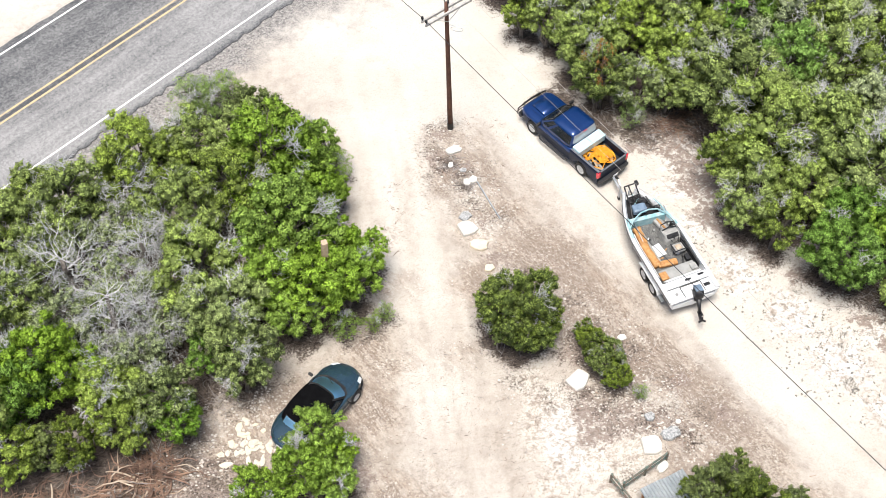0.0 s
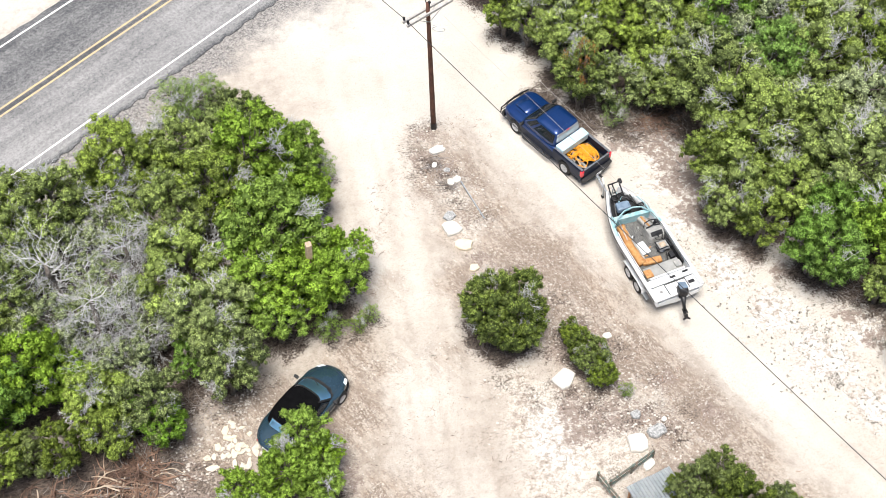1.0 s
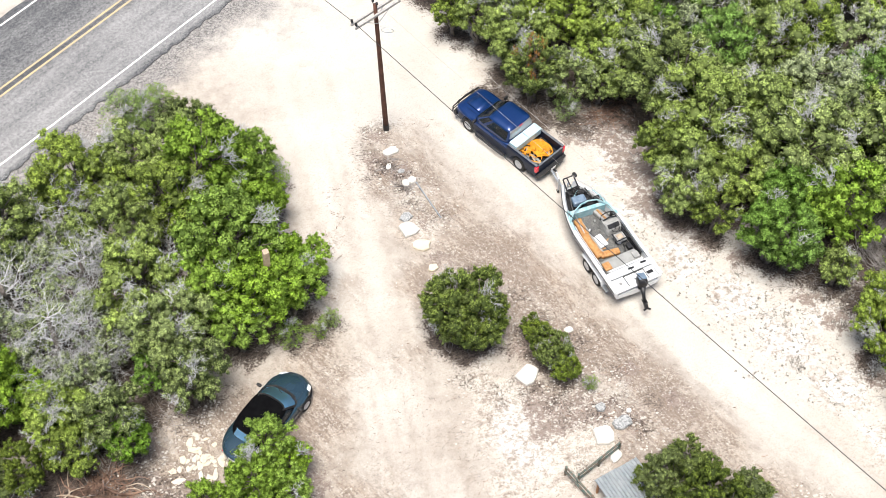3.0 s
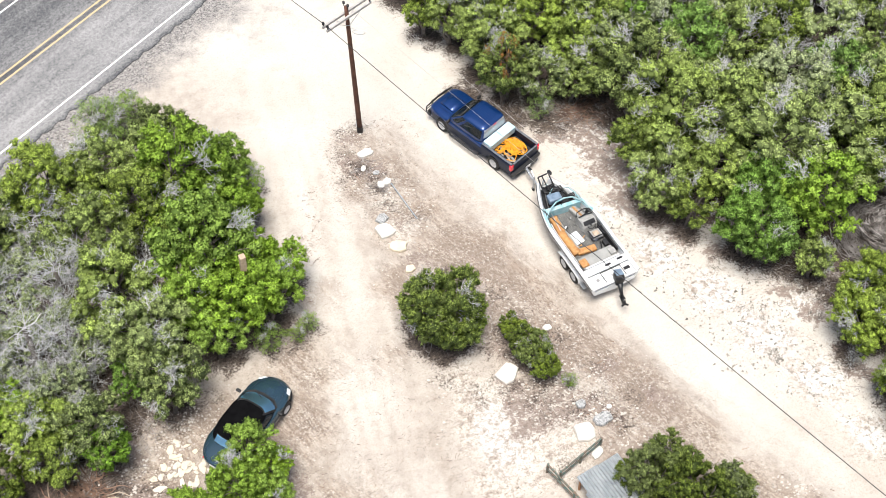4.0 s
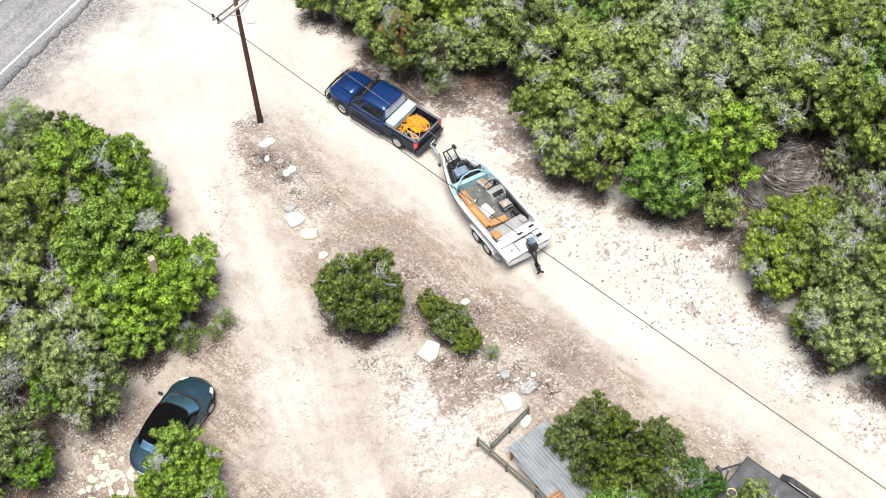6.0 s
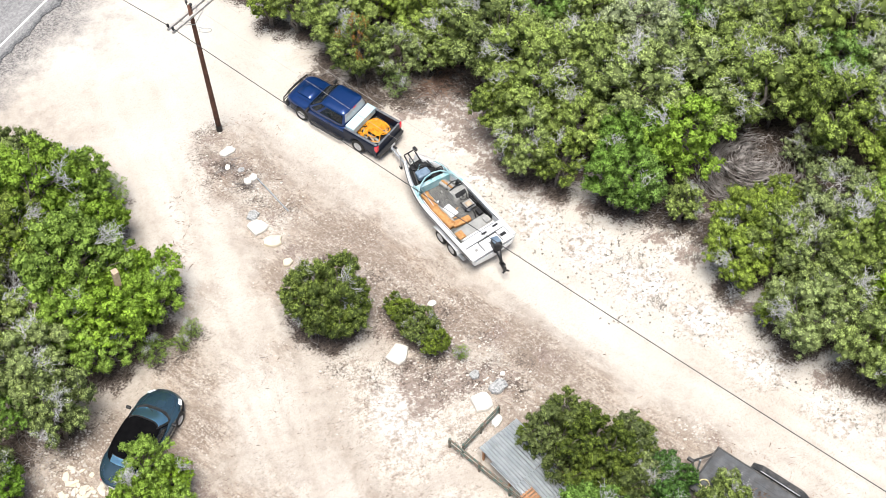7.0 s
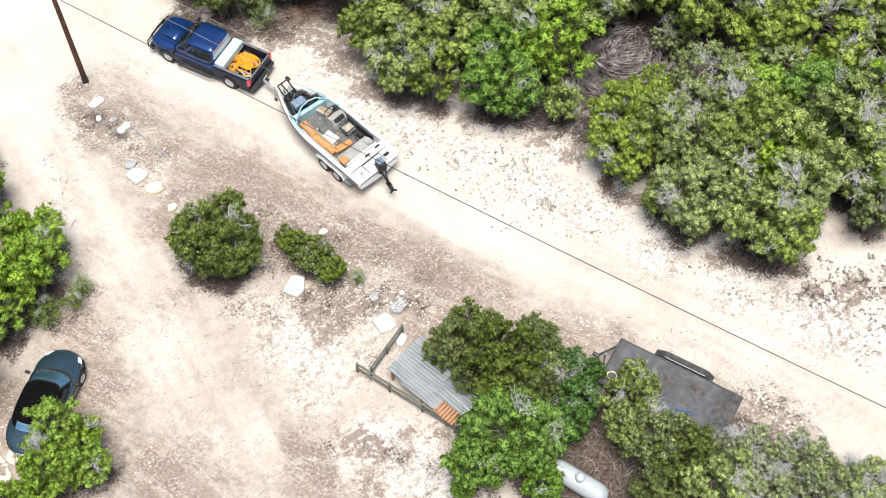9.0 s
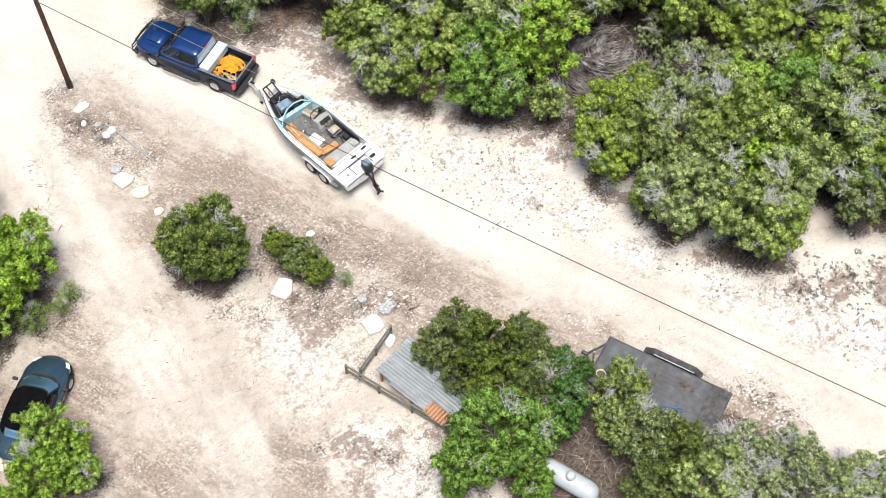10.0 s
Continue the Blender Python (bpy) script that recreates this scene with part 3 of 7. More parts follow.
# duff islands: x, y, radius
MOTTLE = [(-10.0, 24.5, 1.6), (-8.8, 23.4, 1.3), (-9.5, 26.5, 0.8), (-11.6, 23.6, 1.4), (-7.6, 28.4, 0.8), (8.9, 41.2, 0.9), (10.4, 41.3, 1.5), (11.1, 39.4, 1.5), (11.3, 42.5, 1.3), (10.0, 43.6, 1.0), (12.0, 37.4, 1.5), (12.8, 36.2, 1.2), (13.8, 35.2, 1.0), (15.3, 34.2, 1.0), (16.6, 33.2, 0.9), (17.6, 32.0, 0.9), (18.7, 30.8, 0.9), (19.4, 29.0, 0.8), (19.7, 27.4, 0.9),
          (6.4, 27.0, 1.3), (7.4, 27.4, 1.2), (8.3, 27.0, 1.1), (9.4, 26.4, 0.9), (5.9, 28.1, 0.8), (5.6, 30.0, 0.9), (0.9, 39.8, 1.0), (0.1, 40.3, 0.9), (1.9, 37.0, 0.7), (2.2, 34.6, 0.9), (2.0, 33.0, 0.7), (5.7, 21.1, 1.1), (7.2, 21.6, 0.7), (8.3, 21.0, 0.8), (8.9, 20.0, 0.8),
          (5.0, 19.6, 0.9), (3.6, 20.6, 0.8), (20.5, 15.9, 0.5), (21.3, 14.8, 0.5), (17.6, 21.4, 0.5), (16.4, 22.2, 0.6), (9.4, 28.6, 0.9), (11.4, 27.0, 0.9), (-3.4, 24.6, 1.2), (0.2, 41.9, 0.7), (21.0, 25.2, 0.8), (22.0, 23.4, 0.8), (24.2, 21.0, 0.8), (26.0, 20.4, 1.2), (28.0, 19.6, 1.2), (7.0, 42.4, 0.8), (5.0, 43.6, 0.7)]
DRIVE_MAIN = [(-1.0, 49.0), (2.4, 45.0), (5.6, 40.4), (9.4, 34.6), (13.0, 29.0), (17.6, 23.4), (22.0, 17.4), (28.0, 9.0)]
VERGE_LINE = [(10.6, 39.6), (12.4, 35.6), (14.6, 32.2), (17.4, 28.8), (19.4, 25.6), (21.8, 22.4), (25.0, 19.8), (29.0, 17.4), (33.0, 15.0)]
DRIVE_LEFT = [(-3.2, 46.0), (-1.9, 40.0), (-1.2, 34.0), (-0.4, 29.0), (0.6, 24.0), (1.4, 18.0), (1.8, 10.0)]
VERGE_WHITE = [(10.2, 39.8, 1.1), (11.6, 38.4, 1.2), (13.2, 32.8, 1.4), (15.2, 30.4, 1.6), (17.4, 27.6, 1.8), (19.6, 24.4, 1.7), (22.2, 21.2, 1.8), (25.0, 18.6, 2.0), (28.0, 16.4, 2.2), (6.4, 20.6, 1.6), (7.4, 18.4, 1.6), (4.6, 26.0, 1.4), (11.8, 35.2, 1.0)]
TAN = [(-7.6, 26.6, 1.4), (-4.0, 27.5, 2.6), (-3.0, 24.0, 3.0), (-2.0, 31.0, 1.6), (5.0, 33.6, 2.4), (7.4, 31.0, 2.2), (9.6, 28.4, 2.2), (12.0, 25.8, 2.0), (14.8, 22.6, 1.6), (2.6, 36.6, 1.6), (-8.0, 26.0, 3.0), (2.4, 20.0, 3.0), (-1.0, 19.0, 3.5), (20.4, 17.0, 1.6), (20.2, 20.6, 1.6), (18.8, 22.6, 1.6), (17.0, 24.6, 1.5), (21.8, 18.2, 1.6), (23.3, 16.2, 1.7), (1.6, 25.6, 1.4), (1.0, 40.2, 1.4)]


def build_ground():
    xs = np.concatenate([np.linspace(-3000, -60, 10)[:-1], np.linspace(-60, -22, 12)[:-1], np.arange(-22, 34.01, 0.17), np.linspace(34, 70, 12)[1:], np.linspace(70, 3000, 10)[1:]])
    ys = np.concatenate([np.linspace(-3000, -20, 10)[:-1], np.linspace(-20, 10, 10)[:-1], np.arange(10, 58.01, 0.17), np.linspace(58, 90, 10)[1:], np.linspace(90, 3000, 10)[1:]])
    X, Y = np.meshgrid(xs, ys)
    nx, ny = len(xs), len(ys)

    lattice = np.random.default_rng(7).random((257, 257))

    def field(scale, shift=0.0, octaves=3):
        out = np.zeros_like(X)
        for o in range(octaves):
            u, v = (X * scale * 2 ** o + 31.7 * o + shift) % 256, (Y * scale * 2 ** o + 17.3 * o + 2 * shift) % 256
            a, b2 = np.floor(u).astype(int), np.floor(v).astype(int)
            p, q = u - a, v - b2
            p, q = p * p * (3 - 2 * p), q * q * (3 - 2 * q)
            out += ((lattice[a, b2] * (1 - p) + lattice[a + 1, b2] * p) * (1 - q) + (lattice[a, b2 + 1] * (1 - p) + lattice[a + 1, b2 + 1] * p) * q) * 0.5 ** o
        return out / (2 - 0.5 ** (octaves - 1))

    WX, WY = X + 1.5 * (field(0.55, 3) - 0.5), Y + 1.5 * (field(0.55, 90) - 0.5)

    def patches(items, soft=0.55):
        out = np.zeros_like(X)
        for a, b2, r in items:
            d = np.hypot(WX - a, WY - b2)
            out = np.maximum(out, np.clip((r + soft - d) / (2 * soft), 0, 1))
        return out

    def off_line(pts):
        """Signed-free distance to a polyline."""
        best = np.full_like(X, 1e9)
        for (x0, y0), (x1, y1) in zip(pts, pts[1:]):
            dx, dy = x1 - x0, y1 - y0
            t = np.clip(((X - x0) * dx + (Y - y0) * dy) / (dx * dx + dy * dy), 0, 1)
            best = np.minimum(best, np.hypot(X - x0 - t * dx, Y - y0 - t * dy))
        return best

    near = np.hypot(X - 5, Y - 32) < 60
    rough_ = field(0.8, 11) - 0.5
    main, left = off_line(DRIVE_MAIN), off_line(DRIVE_LEFT)
    clean = np.maximum(np.clip(1.30 - main / 1.9 + rough_ * 0.6, 0, 0.9), np.clip(0.95 - np.abs(left - 0.6) / 1.5 + rough_ * 0.8, 0, 0.5))
    clean = np.maximum(clean, patches([(-1.5, 46.0, 4.2), (-2.4, 42.0, 2.6), (-4.5, 50.0, 4.0), (2.0, 48.0, 3.2)], 1.4))
    clean = np.maximum(clean, patches(VERGE_WHITE, 1.0) * 0.9)
    verge = np.clip(1.0 - (off_line(VERGE_LINE) - 2.5) / 1.0 + rough_ * 0.8, 0, 1)
    clean = np.maximum(clean, verge * 0.92)
    far_side = np.clip(((X - ROAD_AT.x) * ROAD_OUT.x + (Y - ROAD_AT.y) * ROAD_OUT.y - 3.5), 0, 1)
    clean = np.maximum(clean, far_side)
    earth = np.clip(0.62 - clean * 0.75 + patches(TAN, 1.6) * 0.45, 0, 1)
    litter = np.maximum(patches(LITTER), patches([(a, b2, r * 0.66) for a, b2, r in listed], 0.6) * 0.95)
    litter = np.maximum(litter, patches([(a, b2, r * 0.80) for a, b2, r in forest_trees], 0.7))
    litter = np.maximum(litter, patches(SPOTS, 0.8) * 0.52)
    wood = np.zeros_like(X)
    px, py = np.array([q[0] for q in FOREST]), np.array([q[1] for q in FOREST])
    for k in range(len(px)):
        x0, y0, x1, y1 = px[k - 1], py[k - 1], px[k], py[k]
        if y0 != y1:
            wood += ((y0 > WY) != (y1 > WY)) & (WX < (x1 - x0) * (WY - y0) / (y1 - y0) + x0)
    litter = np.maximum(litter, (wood % 2) * 0.95)
    dirt, rubble = patches(DIRT, 1.1) * 0.90, patches(RUBBLE, 1.0) * 0.74
    dirt, rubble = dirt * (1 - 0.7 * np.clip(clean, 0, 1)), rubble * (1 - 0.5 * np.clip(1.3 - main / 1.9, 0, 1))
    rubble = np.maximum(rubble, verge * 0.42 * np.clip(main / 2.6 - 0.6, 0, 1))

    def tracks(pts, seed):
        """Wheel-worn streaks along a drive."""
        d, a = off_line(pts), X * (pts[-1][0] - pts[0][0]) + Y * (pts[-1][1] - pts[0][1])
        a = a / math.hypot(pts[-1][0] - pts[0][0], pts[-1][1] - pts[0][1])
        g = np.random.default_rng(seed).random((64, 64))
        u, v = (d * 3.4) % 63, (a * 0.22) % 63
        i, j = np.floor(u).astype(int), np.floor(v).astype(int)
        p, q = u - i, v - j
        p, q = p * p * (3 - 2 * p), q * q * (3 - 2 * q)
        w = (g[i, j] * (1 - p) + g[i + 1, j] * p) * (1 - q) + (g[i, j + 1] * (1 - p) + g[i + 1, j + 1] * p) * q
        return (w - 0.5) * np.clip(1.6 - d / 2.2, 0, 1)
    streak = np.clip(0.5 + tracks(DRIVE_MAIN, 1) * 0.6 + tracks(DRIVE_LEFT, 2) * 0.55, 0, 1)
    earth = np.clip(earth + (streak - 0.5) * 0.9, 0, 1)
    out = (X - ROAD_AT.x) * ROAD_OUT.x + (Y - ROAD_AT.y) * ROAD_OUT.y
    grey = np.clip(1.0 - (np.abs(out) - 4.4) / 2.9 + 0.7 * rough_, 0, 0.95) * np.where(out < 0, 1, 0.35) * np.clip((Y - 36) / 4, 0.3, 1)
    grey = np.maximum(grey, patches([(-4.9, 50.7, 1.3), (-3.6, 50.7, 1.0), (-4.6, 49.2, 1.0), (-6.0, 49.5, 1.1), (-7.2, 48.4, 0.9), (-4.4, 48.4, 0.6), (-3.2, 50.6, 0.9)], 1.0) * 0.5)
    Z = 0.03 * (field(0.45, 5) - 0.5) + 0.035 * (field(2.6, 8) - 0.5) * (1 - clean) + litter * 0.03
    Z -= 0.025 * np.exp(-((left - 0.75) / 0.3) ** 2) * np.clip((46 - Y) / 6, 0, 1) + 0.02 * np.exp(-((main - 0.8) / 0.3) ** 2)
    Z = np.where(np.abs(out) < 5.6, -0.03, Z)
    Z = np.where(near, Z, -0.03)
    verts = np.stack([X.ravel(), Y.ravel(), Z.ravel()], 1)
    i = (np.arange(ny - 1)[:, None] * nx + np.arange(nx - 1)[None]).ravel()
    faces = np.stack([i, i + 1, i + nx + 1, i + nx], 1)
    me = bpy.data.meshes.new("ground")
    me.from_pydata(verts.tolist(), [], faces.tolist())
    me.materials.append(GROUND)
    for name, v in (("earth", earth), ("litter", litter), ("dirt", dirt), ("rubble", rubble), ("grey", grey), ("mottle", patches(MOTTLE, 0.55))):
        me.attributes.new(name, "FLOAT", "POINT").data.foreach_set("value", v.ravel().astype(np.float32))
    me.polygons.foreach_set("use_smooth", [True] * len(me.polygons))
    return tagged(new("ground", me), "pale caliche ground with leaf litter and rubble", "ground", kind="structure")


build_ground()


def build_road():
    verts, faces, wear = [], [], []
    n = 560
    for i in range(n + 1):
        a = -70 + 140 * i / n
        edge = -4.05 + 0.16 * noise.noise(Vector((a * 0.5, 3, 0))) + 0.22 * noise.noise(Vector((a * 2.3, 0, 0)))
        far = 3.85 + 0.2 * noise.noise(Vector((a * 0.8, 9, 0)))
        for out, z, w in ((edge, -0.05, 0.1), (edge + 0.03, 0.012, 0.15), (edge + 0.12, 0.018, 0.25), (-3.75, 0.024, 0.60), (-3.2, 0.03, 0.62), (-2.6, 0.034, 0.72), (-1.7, 0.040, 0.55), (-0.9, 0.045, 0.66), (-0.3, 0.05, 0.50), (0.0, 0.052, 0.05), (0.3, 0.05, 0.44),
                          (0.9, 0.045, 0.36), (1.7, 0.040, 0.20), (2.6, 0.034, 0.34), (3.3, 0.03, 0.16), (far - 0.1, 0.02, 0.22), (far, 0.018, 0.15), (far + 0.03, -0.05, 0.1)):
            verts.append((*road_xy(a, out), z))
            wear.append(w)
    for i in range(n):
        for k in range(17):
            q = i * 18 + k
            faces.append((q, q + 18, q + 19, q + 1))
    me = mesh_of("road", verts, faces, ASPHALT)
    me.attributes.new("wear", "FLOAT", "POINT").data.foreach_set("value", wear)
    tagged(new("road", me), "worn grey two-lane asphalt road with crumbling edge", "road", kind="structure")
    for name, out, width, m, lab in (("road_marking", 0.19, 0.11, YELLOW_LINE, "yellow centre line painted on asphalt"), ("road_marking", -0.19, 0.11, YELLOW_LINE, "yellow centre line painted on asphalt"),
                                     ("road_marking", 3.42, 0.10, WHITE_LINE, "white edge line painted on asphalt"), ("road_marking", -3.38, 0.10, WHITE_LINE, "white edge line painted on asphalt")):
        v, fc = [], []
        for i in range(281):
            a = -70 + 0.5 * i
            for s in (-1, 1):
                o = out + s * width / 2 + 0.012 * noise.noise(Vector((a * 3, out * 5 + s, 1)))
                v.append((*road_xy(a, o), 0.05 - abs(o) * 0.0059 + 0.006))
        for i in range(280):
            fc.append((2 * i, 2 * i + 2, 2 * i + 3, 2 * i + 1))
        tagged(new(name, mesh_of(name, v, fc, m)), lab, "road marking", kind="structure")


build_road()


# ---------------------------------------------------------------- trees
def ball(n=2):
    bm = bmesh.new()
    bmesh.ops.create_icosphere(bm, subdivisions=n, radius=1.0)
    v = np.array([q.co[:] for q in bm.verts])
    fc = np.array([[q.index for q in p.verts] for p in bm.faces])
    bm.free()
    return v, fc


BALL_V, BALL_F = ball(1)


def leaves(rng, centres, knobs, per, size, flat=0.8, wide=0.9, knob=0.17, fill=0.55):
    """Domed clumps, each a cauliflower of knobs, each knob a tuft of leaf sprays round a dense heart tinted dark for
    inner shade. centres: x, y, z, radius; knobs: how many on a clump of 0.45 m.
    """
    g = np.random.default_rng(rng.randrange(1 << 30))
    verts, tints, norms, cv, cf, ct, cn = [], [], [], [], [], [], []
    base_n = 0
    for (x, y, z, r) in centres:
        clump = g.uniform(0.0, 0.24)
        squeeze = np.array([g.uniform(0.85, 1.15), g.uniform(0.85, 1.15), flat * g.uniform(0.9, 1.2)])
        nk = max(4, int(knobs * (r / 0.45) ** 2))
        # knobs evenly over the upper dome, a little disordered
        i = np.arange(nk) + 0.5
        up = 1 - 1.25 * i / nk
        az = i * 2.39996 + g.uniform(0, 6.28)
        flat_r = np.sqrt(np.clip(1 - up ** 2, 0, 1))
        d = np.stack([flat_r * np.cos(az), flat_r * np.sin(az), up], 1) + g.normal(size=(nk, 3)) * 0.16
        d /= np.linalg.norm(d, axis=1)[:, None]
        kr = knob * g.uniform(0.6, 1.45, nk)
        kc = np.array([x, y, z]) + d * (r * g.uniform(0.72, 1.06, nk))[:, None] * squeeze - d * kr[:, None] * 0.5
        # knobs facing up get a lighter tint, lit tops put into the colour
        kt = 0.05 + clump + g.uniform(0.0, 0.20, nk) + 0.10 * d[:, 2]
        # hearts take a near-dark tint, so shade in the gaps is painted in
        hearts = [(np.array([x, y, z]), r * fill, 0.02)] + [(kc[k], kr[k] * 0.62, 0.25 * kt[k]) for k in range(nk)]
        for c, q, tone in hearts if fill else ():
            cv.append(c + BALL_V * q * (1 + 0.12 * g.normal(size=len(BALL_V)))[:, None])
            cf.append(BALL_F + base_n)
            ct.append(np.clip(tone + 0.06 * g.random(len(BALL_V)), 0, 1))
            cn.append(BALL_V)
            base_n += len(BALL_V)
        n = nk * per
        D, C, K = np.repeat(d, per, 0), np.repeat(kc, per, 0), np.repeat(kr, per)[:, None]
        e = g.normal(size=(n, 3)) + D * 0.9 + np.array([0, 0, 0.3])
        e /= np.linalg.norm(e, axis=1)[:, None]
        base = C + e * K * (0.45 + 0.55 * g.random(n) + np.where(g.random(n) < 0.3, 0.6 * g.random(n), 0))[:, None]
        q = e * 0.55 + g.normal(size=(n, 3)) * 0.7
        q /= np.linalg.norm(q, axis=1)[:, None]
        side = np.cross(q, e + g.normal(size=(n, 3)) * 0.45)
        side /= np.linalg.norm(side, axis=1)[:, None] + 1e-9
        L = size * g.uniform(0.6, 1.4, n)[:, None]
        W = L * wide * 0.5
        blade = np.stack([base - side * W, base + side * W, base + q * L], 1)
        verts.append(blade.reshape(-1, 3))
        dome = e * 0.75 + D * 0.45 + g.normal(size=(n, 3)) * 0.22
        norms.append(np.repeat(dome / np.linalg.norm(dome, axis=1)[:, None], 3, 0))
        # leaves pointing up are tinted lighter, as if lit from above
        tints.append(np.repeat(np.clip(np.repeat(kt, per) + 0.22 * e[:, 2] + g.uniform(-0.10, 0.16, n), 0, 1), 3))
    v = np.concatenate(verts)
    n = len(v) // 3
    faces = np.arange(3 * n).reshape(n, 3).tolist()
    if fill:
        faces += (np.concatenate(cf) + 3 * n).tolist()
    return np.concatenate([v] + cv).tolist(), faces, np.concatenate(tints + ct), np.concatenate(norms + cn).tolist()


def dead_twigs(rng, verts, faces, start, heading, length, radius, depth):
    """A forking bare branch."""
    tip = Vector(start) + Vector(heading) * length
    n = 2 if depth < 2 else 3
    pts = wander(rng, start, tip, n, 0.20)
    tube_into(verts, faces, pts, [radius * (1 - 0.6 * i / n) for i in range(n + 1)], 3 if depth < 2 else 5)
    if depth <= 0:
        return
    for _ in range(rng.choice((3, 3, 4))):
        k = rng.choice((1, n, n))
        h = (Vector(heading) + Vector((rng.uniform(-0.9, 0.9), rng.uniform(-0.9, 0.9), rng.uniform(-0.45, 0.5)))).normalized()
        dead_twigs(rng, verts, faces, pts[k], h, length * rng.uniform(0.45, 0.75), radius * 0.5, depth - 1)


def make_tree(seed, kind, label):
    """A tree or bush of crown radius 1.8 m at the origin: trunk with limbs, leafy crown, dry twigs."""
    r = random.Random(seed)
    spec = dict(
        juniper=(JUNIPER, 26, (0.32, 0.68), (10, 56, 0.054, 0.90, 0.95, 0.175, 0.55), 4.5, 3, "juniper_tree"),
        dark=(JUNIPER_DEEP, 28, (0.28, 0.60), (11, 56, 0.050, 1.0, 0.85, 0.160, 0.60), 3.9, 1, "juniper_tree"),
        bush=(JUNIPER_DARK, 50, (0.24, 0.44), (16, 46, 0.046, 0.95, 0.85, 0.130, 0.62), 3.1, 2, "juniper_bush"),
        pale=(JUNIPER_PALE, 23, (0.28, 0.58), (10, 54, 0.052, 0.90, 0.95, 0.165, 0.52), 3.9, 5, "juniper_tree"),
        oak=(OAK, 42, (0.22, 0.50), (10, 52, 0.068, 0.75, 1.0, 0.175, 0.45), 4.5, 1, "oak_tree"),
        deep=(OAK_DEEP, 42, (0.22, 0.50), (10, 52, 0.066, 0.75, 1.0, 0.175, 0.45), 4.5, 1, "oak_tree"),
        bright=(BRIGHT_OAK, 48, (0.20, 0.44), (10, 50, 0.068, 0.75, 1.0, 0.160, 0.42), 4.2, 1, "oak_tree"),
        feather=(FEATHER, 34, (0.24, 0.42), (8, 40, 0.062, 0.7, 0.8, 0.22, 0), 3.4, 3, "mesquite_tree"),
        rust=(RUST_LEAF, 14, (0.22, 0.34), (8, 36, 0.066, 0.8, 0.5, 0.14, 0), 3.4, 1, "dead_juniper"),
    )[kind]
    material, count, (c0, c1), leaf, h, dry, name = spec
    ob = thing(name, label, "bush" if kind == "bush" else "tree")
    low = 0.35 if kind in ("bush", "dark") else 0.9
    centres = []
    tries = 0
    while len(centres) < count and tries < 4000:
        tries += 1
        d = Vector((r.gauss(0, 1), r.gauss(0, 1), r.gauss(0.35, 0.9))).normalized()
        k = r.uniform(0.35, 1.0) ** 0.5
        reach = 1.50 + 0.22 * math.sin(3 * math.atan2(d.y, d.x) + seed)
        c = Vector((d.x * reach * k, d.y * reach * k, (low + h) / 2 + d.z * (h - low) / 2 * k * 0.86))
        rad = r.uniform(c0, c1)
        if c.z < low or any((c - Vector(q[:3])).length < (0.80 if kind in ("juniper", "pale", "dark") else 0.70) * (rad + q[3]) for q in centres):
            continue
        centres.append((*c, rad))
    v, fc = [], []
    stems = [Vector((r.uniform(-0.18, 0.18), r.uniform(-0.18, 0.18), 0)) for _ in range(3)]
    tops = [Vector((s.x * 4 + r.uniform(-0.25, 0.25), s.y * 4 + r.uniform(-0.25, 0.25), h * r.uniform(0.5, 0.7))) for s in stems]
    lines = []
    for s, t in zip(stems, tops):
        pts = wander(r, s - Vector((0, 0, 0.08)), t, 6, 0.06)
        lines.append(pts)
        tube_into(v, fc, pts, [0.13 - 0.014 * i for i in range(7)], 7)
    for c in centres:
        pts = min(lines, key=lambda q: min((p - Vector(c[:3])).length for p in q))
        start = min((p for p in pts[1:]), key=lambda p: (p - Vector(c[:3])).length + max(0, p.z - c[2]) * 2)
        tube_into(v, fc, wander(r, start, c[:3], 3, 0.1), [0.040, 0.030, 0.020, 0.010], 3)
    piece("trunk", mesh_of("trunk", v, fc, BARK, True), ob)
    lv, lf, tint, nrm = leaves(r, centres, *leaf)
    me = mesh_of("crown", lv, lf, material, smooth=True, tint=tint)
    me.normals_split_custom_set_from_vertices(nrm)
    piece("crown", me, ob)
    v, fc = [], []
    mid = Vector((0, 0, (low + h) / 2))
    for _ in range(dry):
        # a patch where the foliage has died back to a mat of fine curled twigs
        d = Vector((r.gauss(0, 1), r.gauss(0, 1), abs(r.gauss(0.9, 0.6)))).normalized()
        shell = Vector((d.x * 1.55, d.y * 1.55, d.z * (h - low) / 2 * 0.92))
        for _ in range(r.randint(9, 16)):
            e = (d + Vector((r.gauss(0, 0.24), r.gauss(0, 0.24), r.gauss(0, 0.2)))).normalized()
            root = mid + shell * r.uniform(0.50, 0.75)
            tip = mid + Vector((e.x * 1.55, e.y * 1.55, e.z * (h - low) / 2 * 0.92)) * r.uniform(0.92, 1.08)
            stem = wander(r, root, tip, 4, 0.14)
            tube_into(v, fc, stem, [0.012, 0.010, 0.008, 0.007, 0.004], 3)
            for _ in range(6):
                p = r.choice(stem[2:])
                w = (e * 0.6 + Vector((r.uniform(-1, 1), r.uniform(-1, 1), r.uniform(-0.3, 0.5)))).normalized()
                L = r.uniform(0.12, 0.30)
                bend = wander(r, p, p + w * L, 2, 0.30)
                tube_into(v, fc, bend, [0.007, 0.006, 0.004], 3)
                w = (w + Vector((r.uniform(-0.9, 0.9), r.uniform(-0.9, 0.9), r.uniform(-0.4, 0.5)))).normalized()
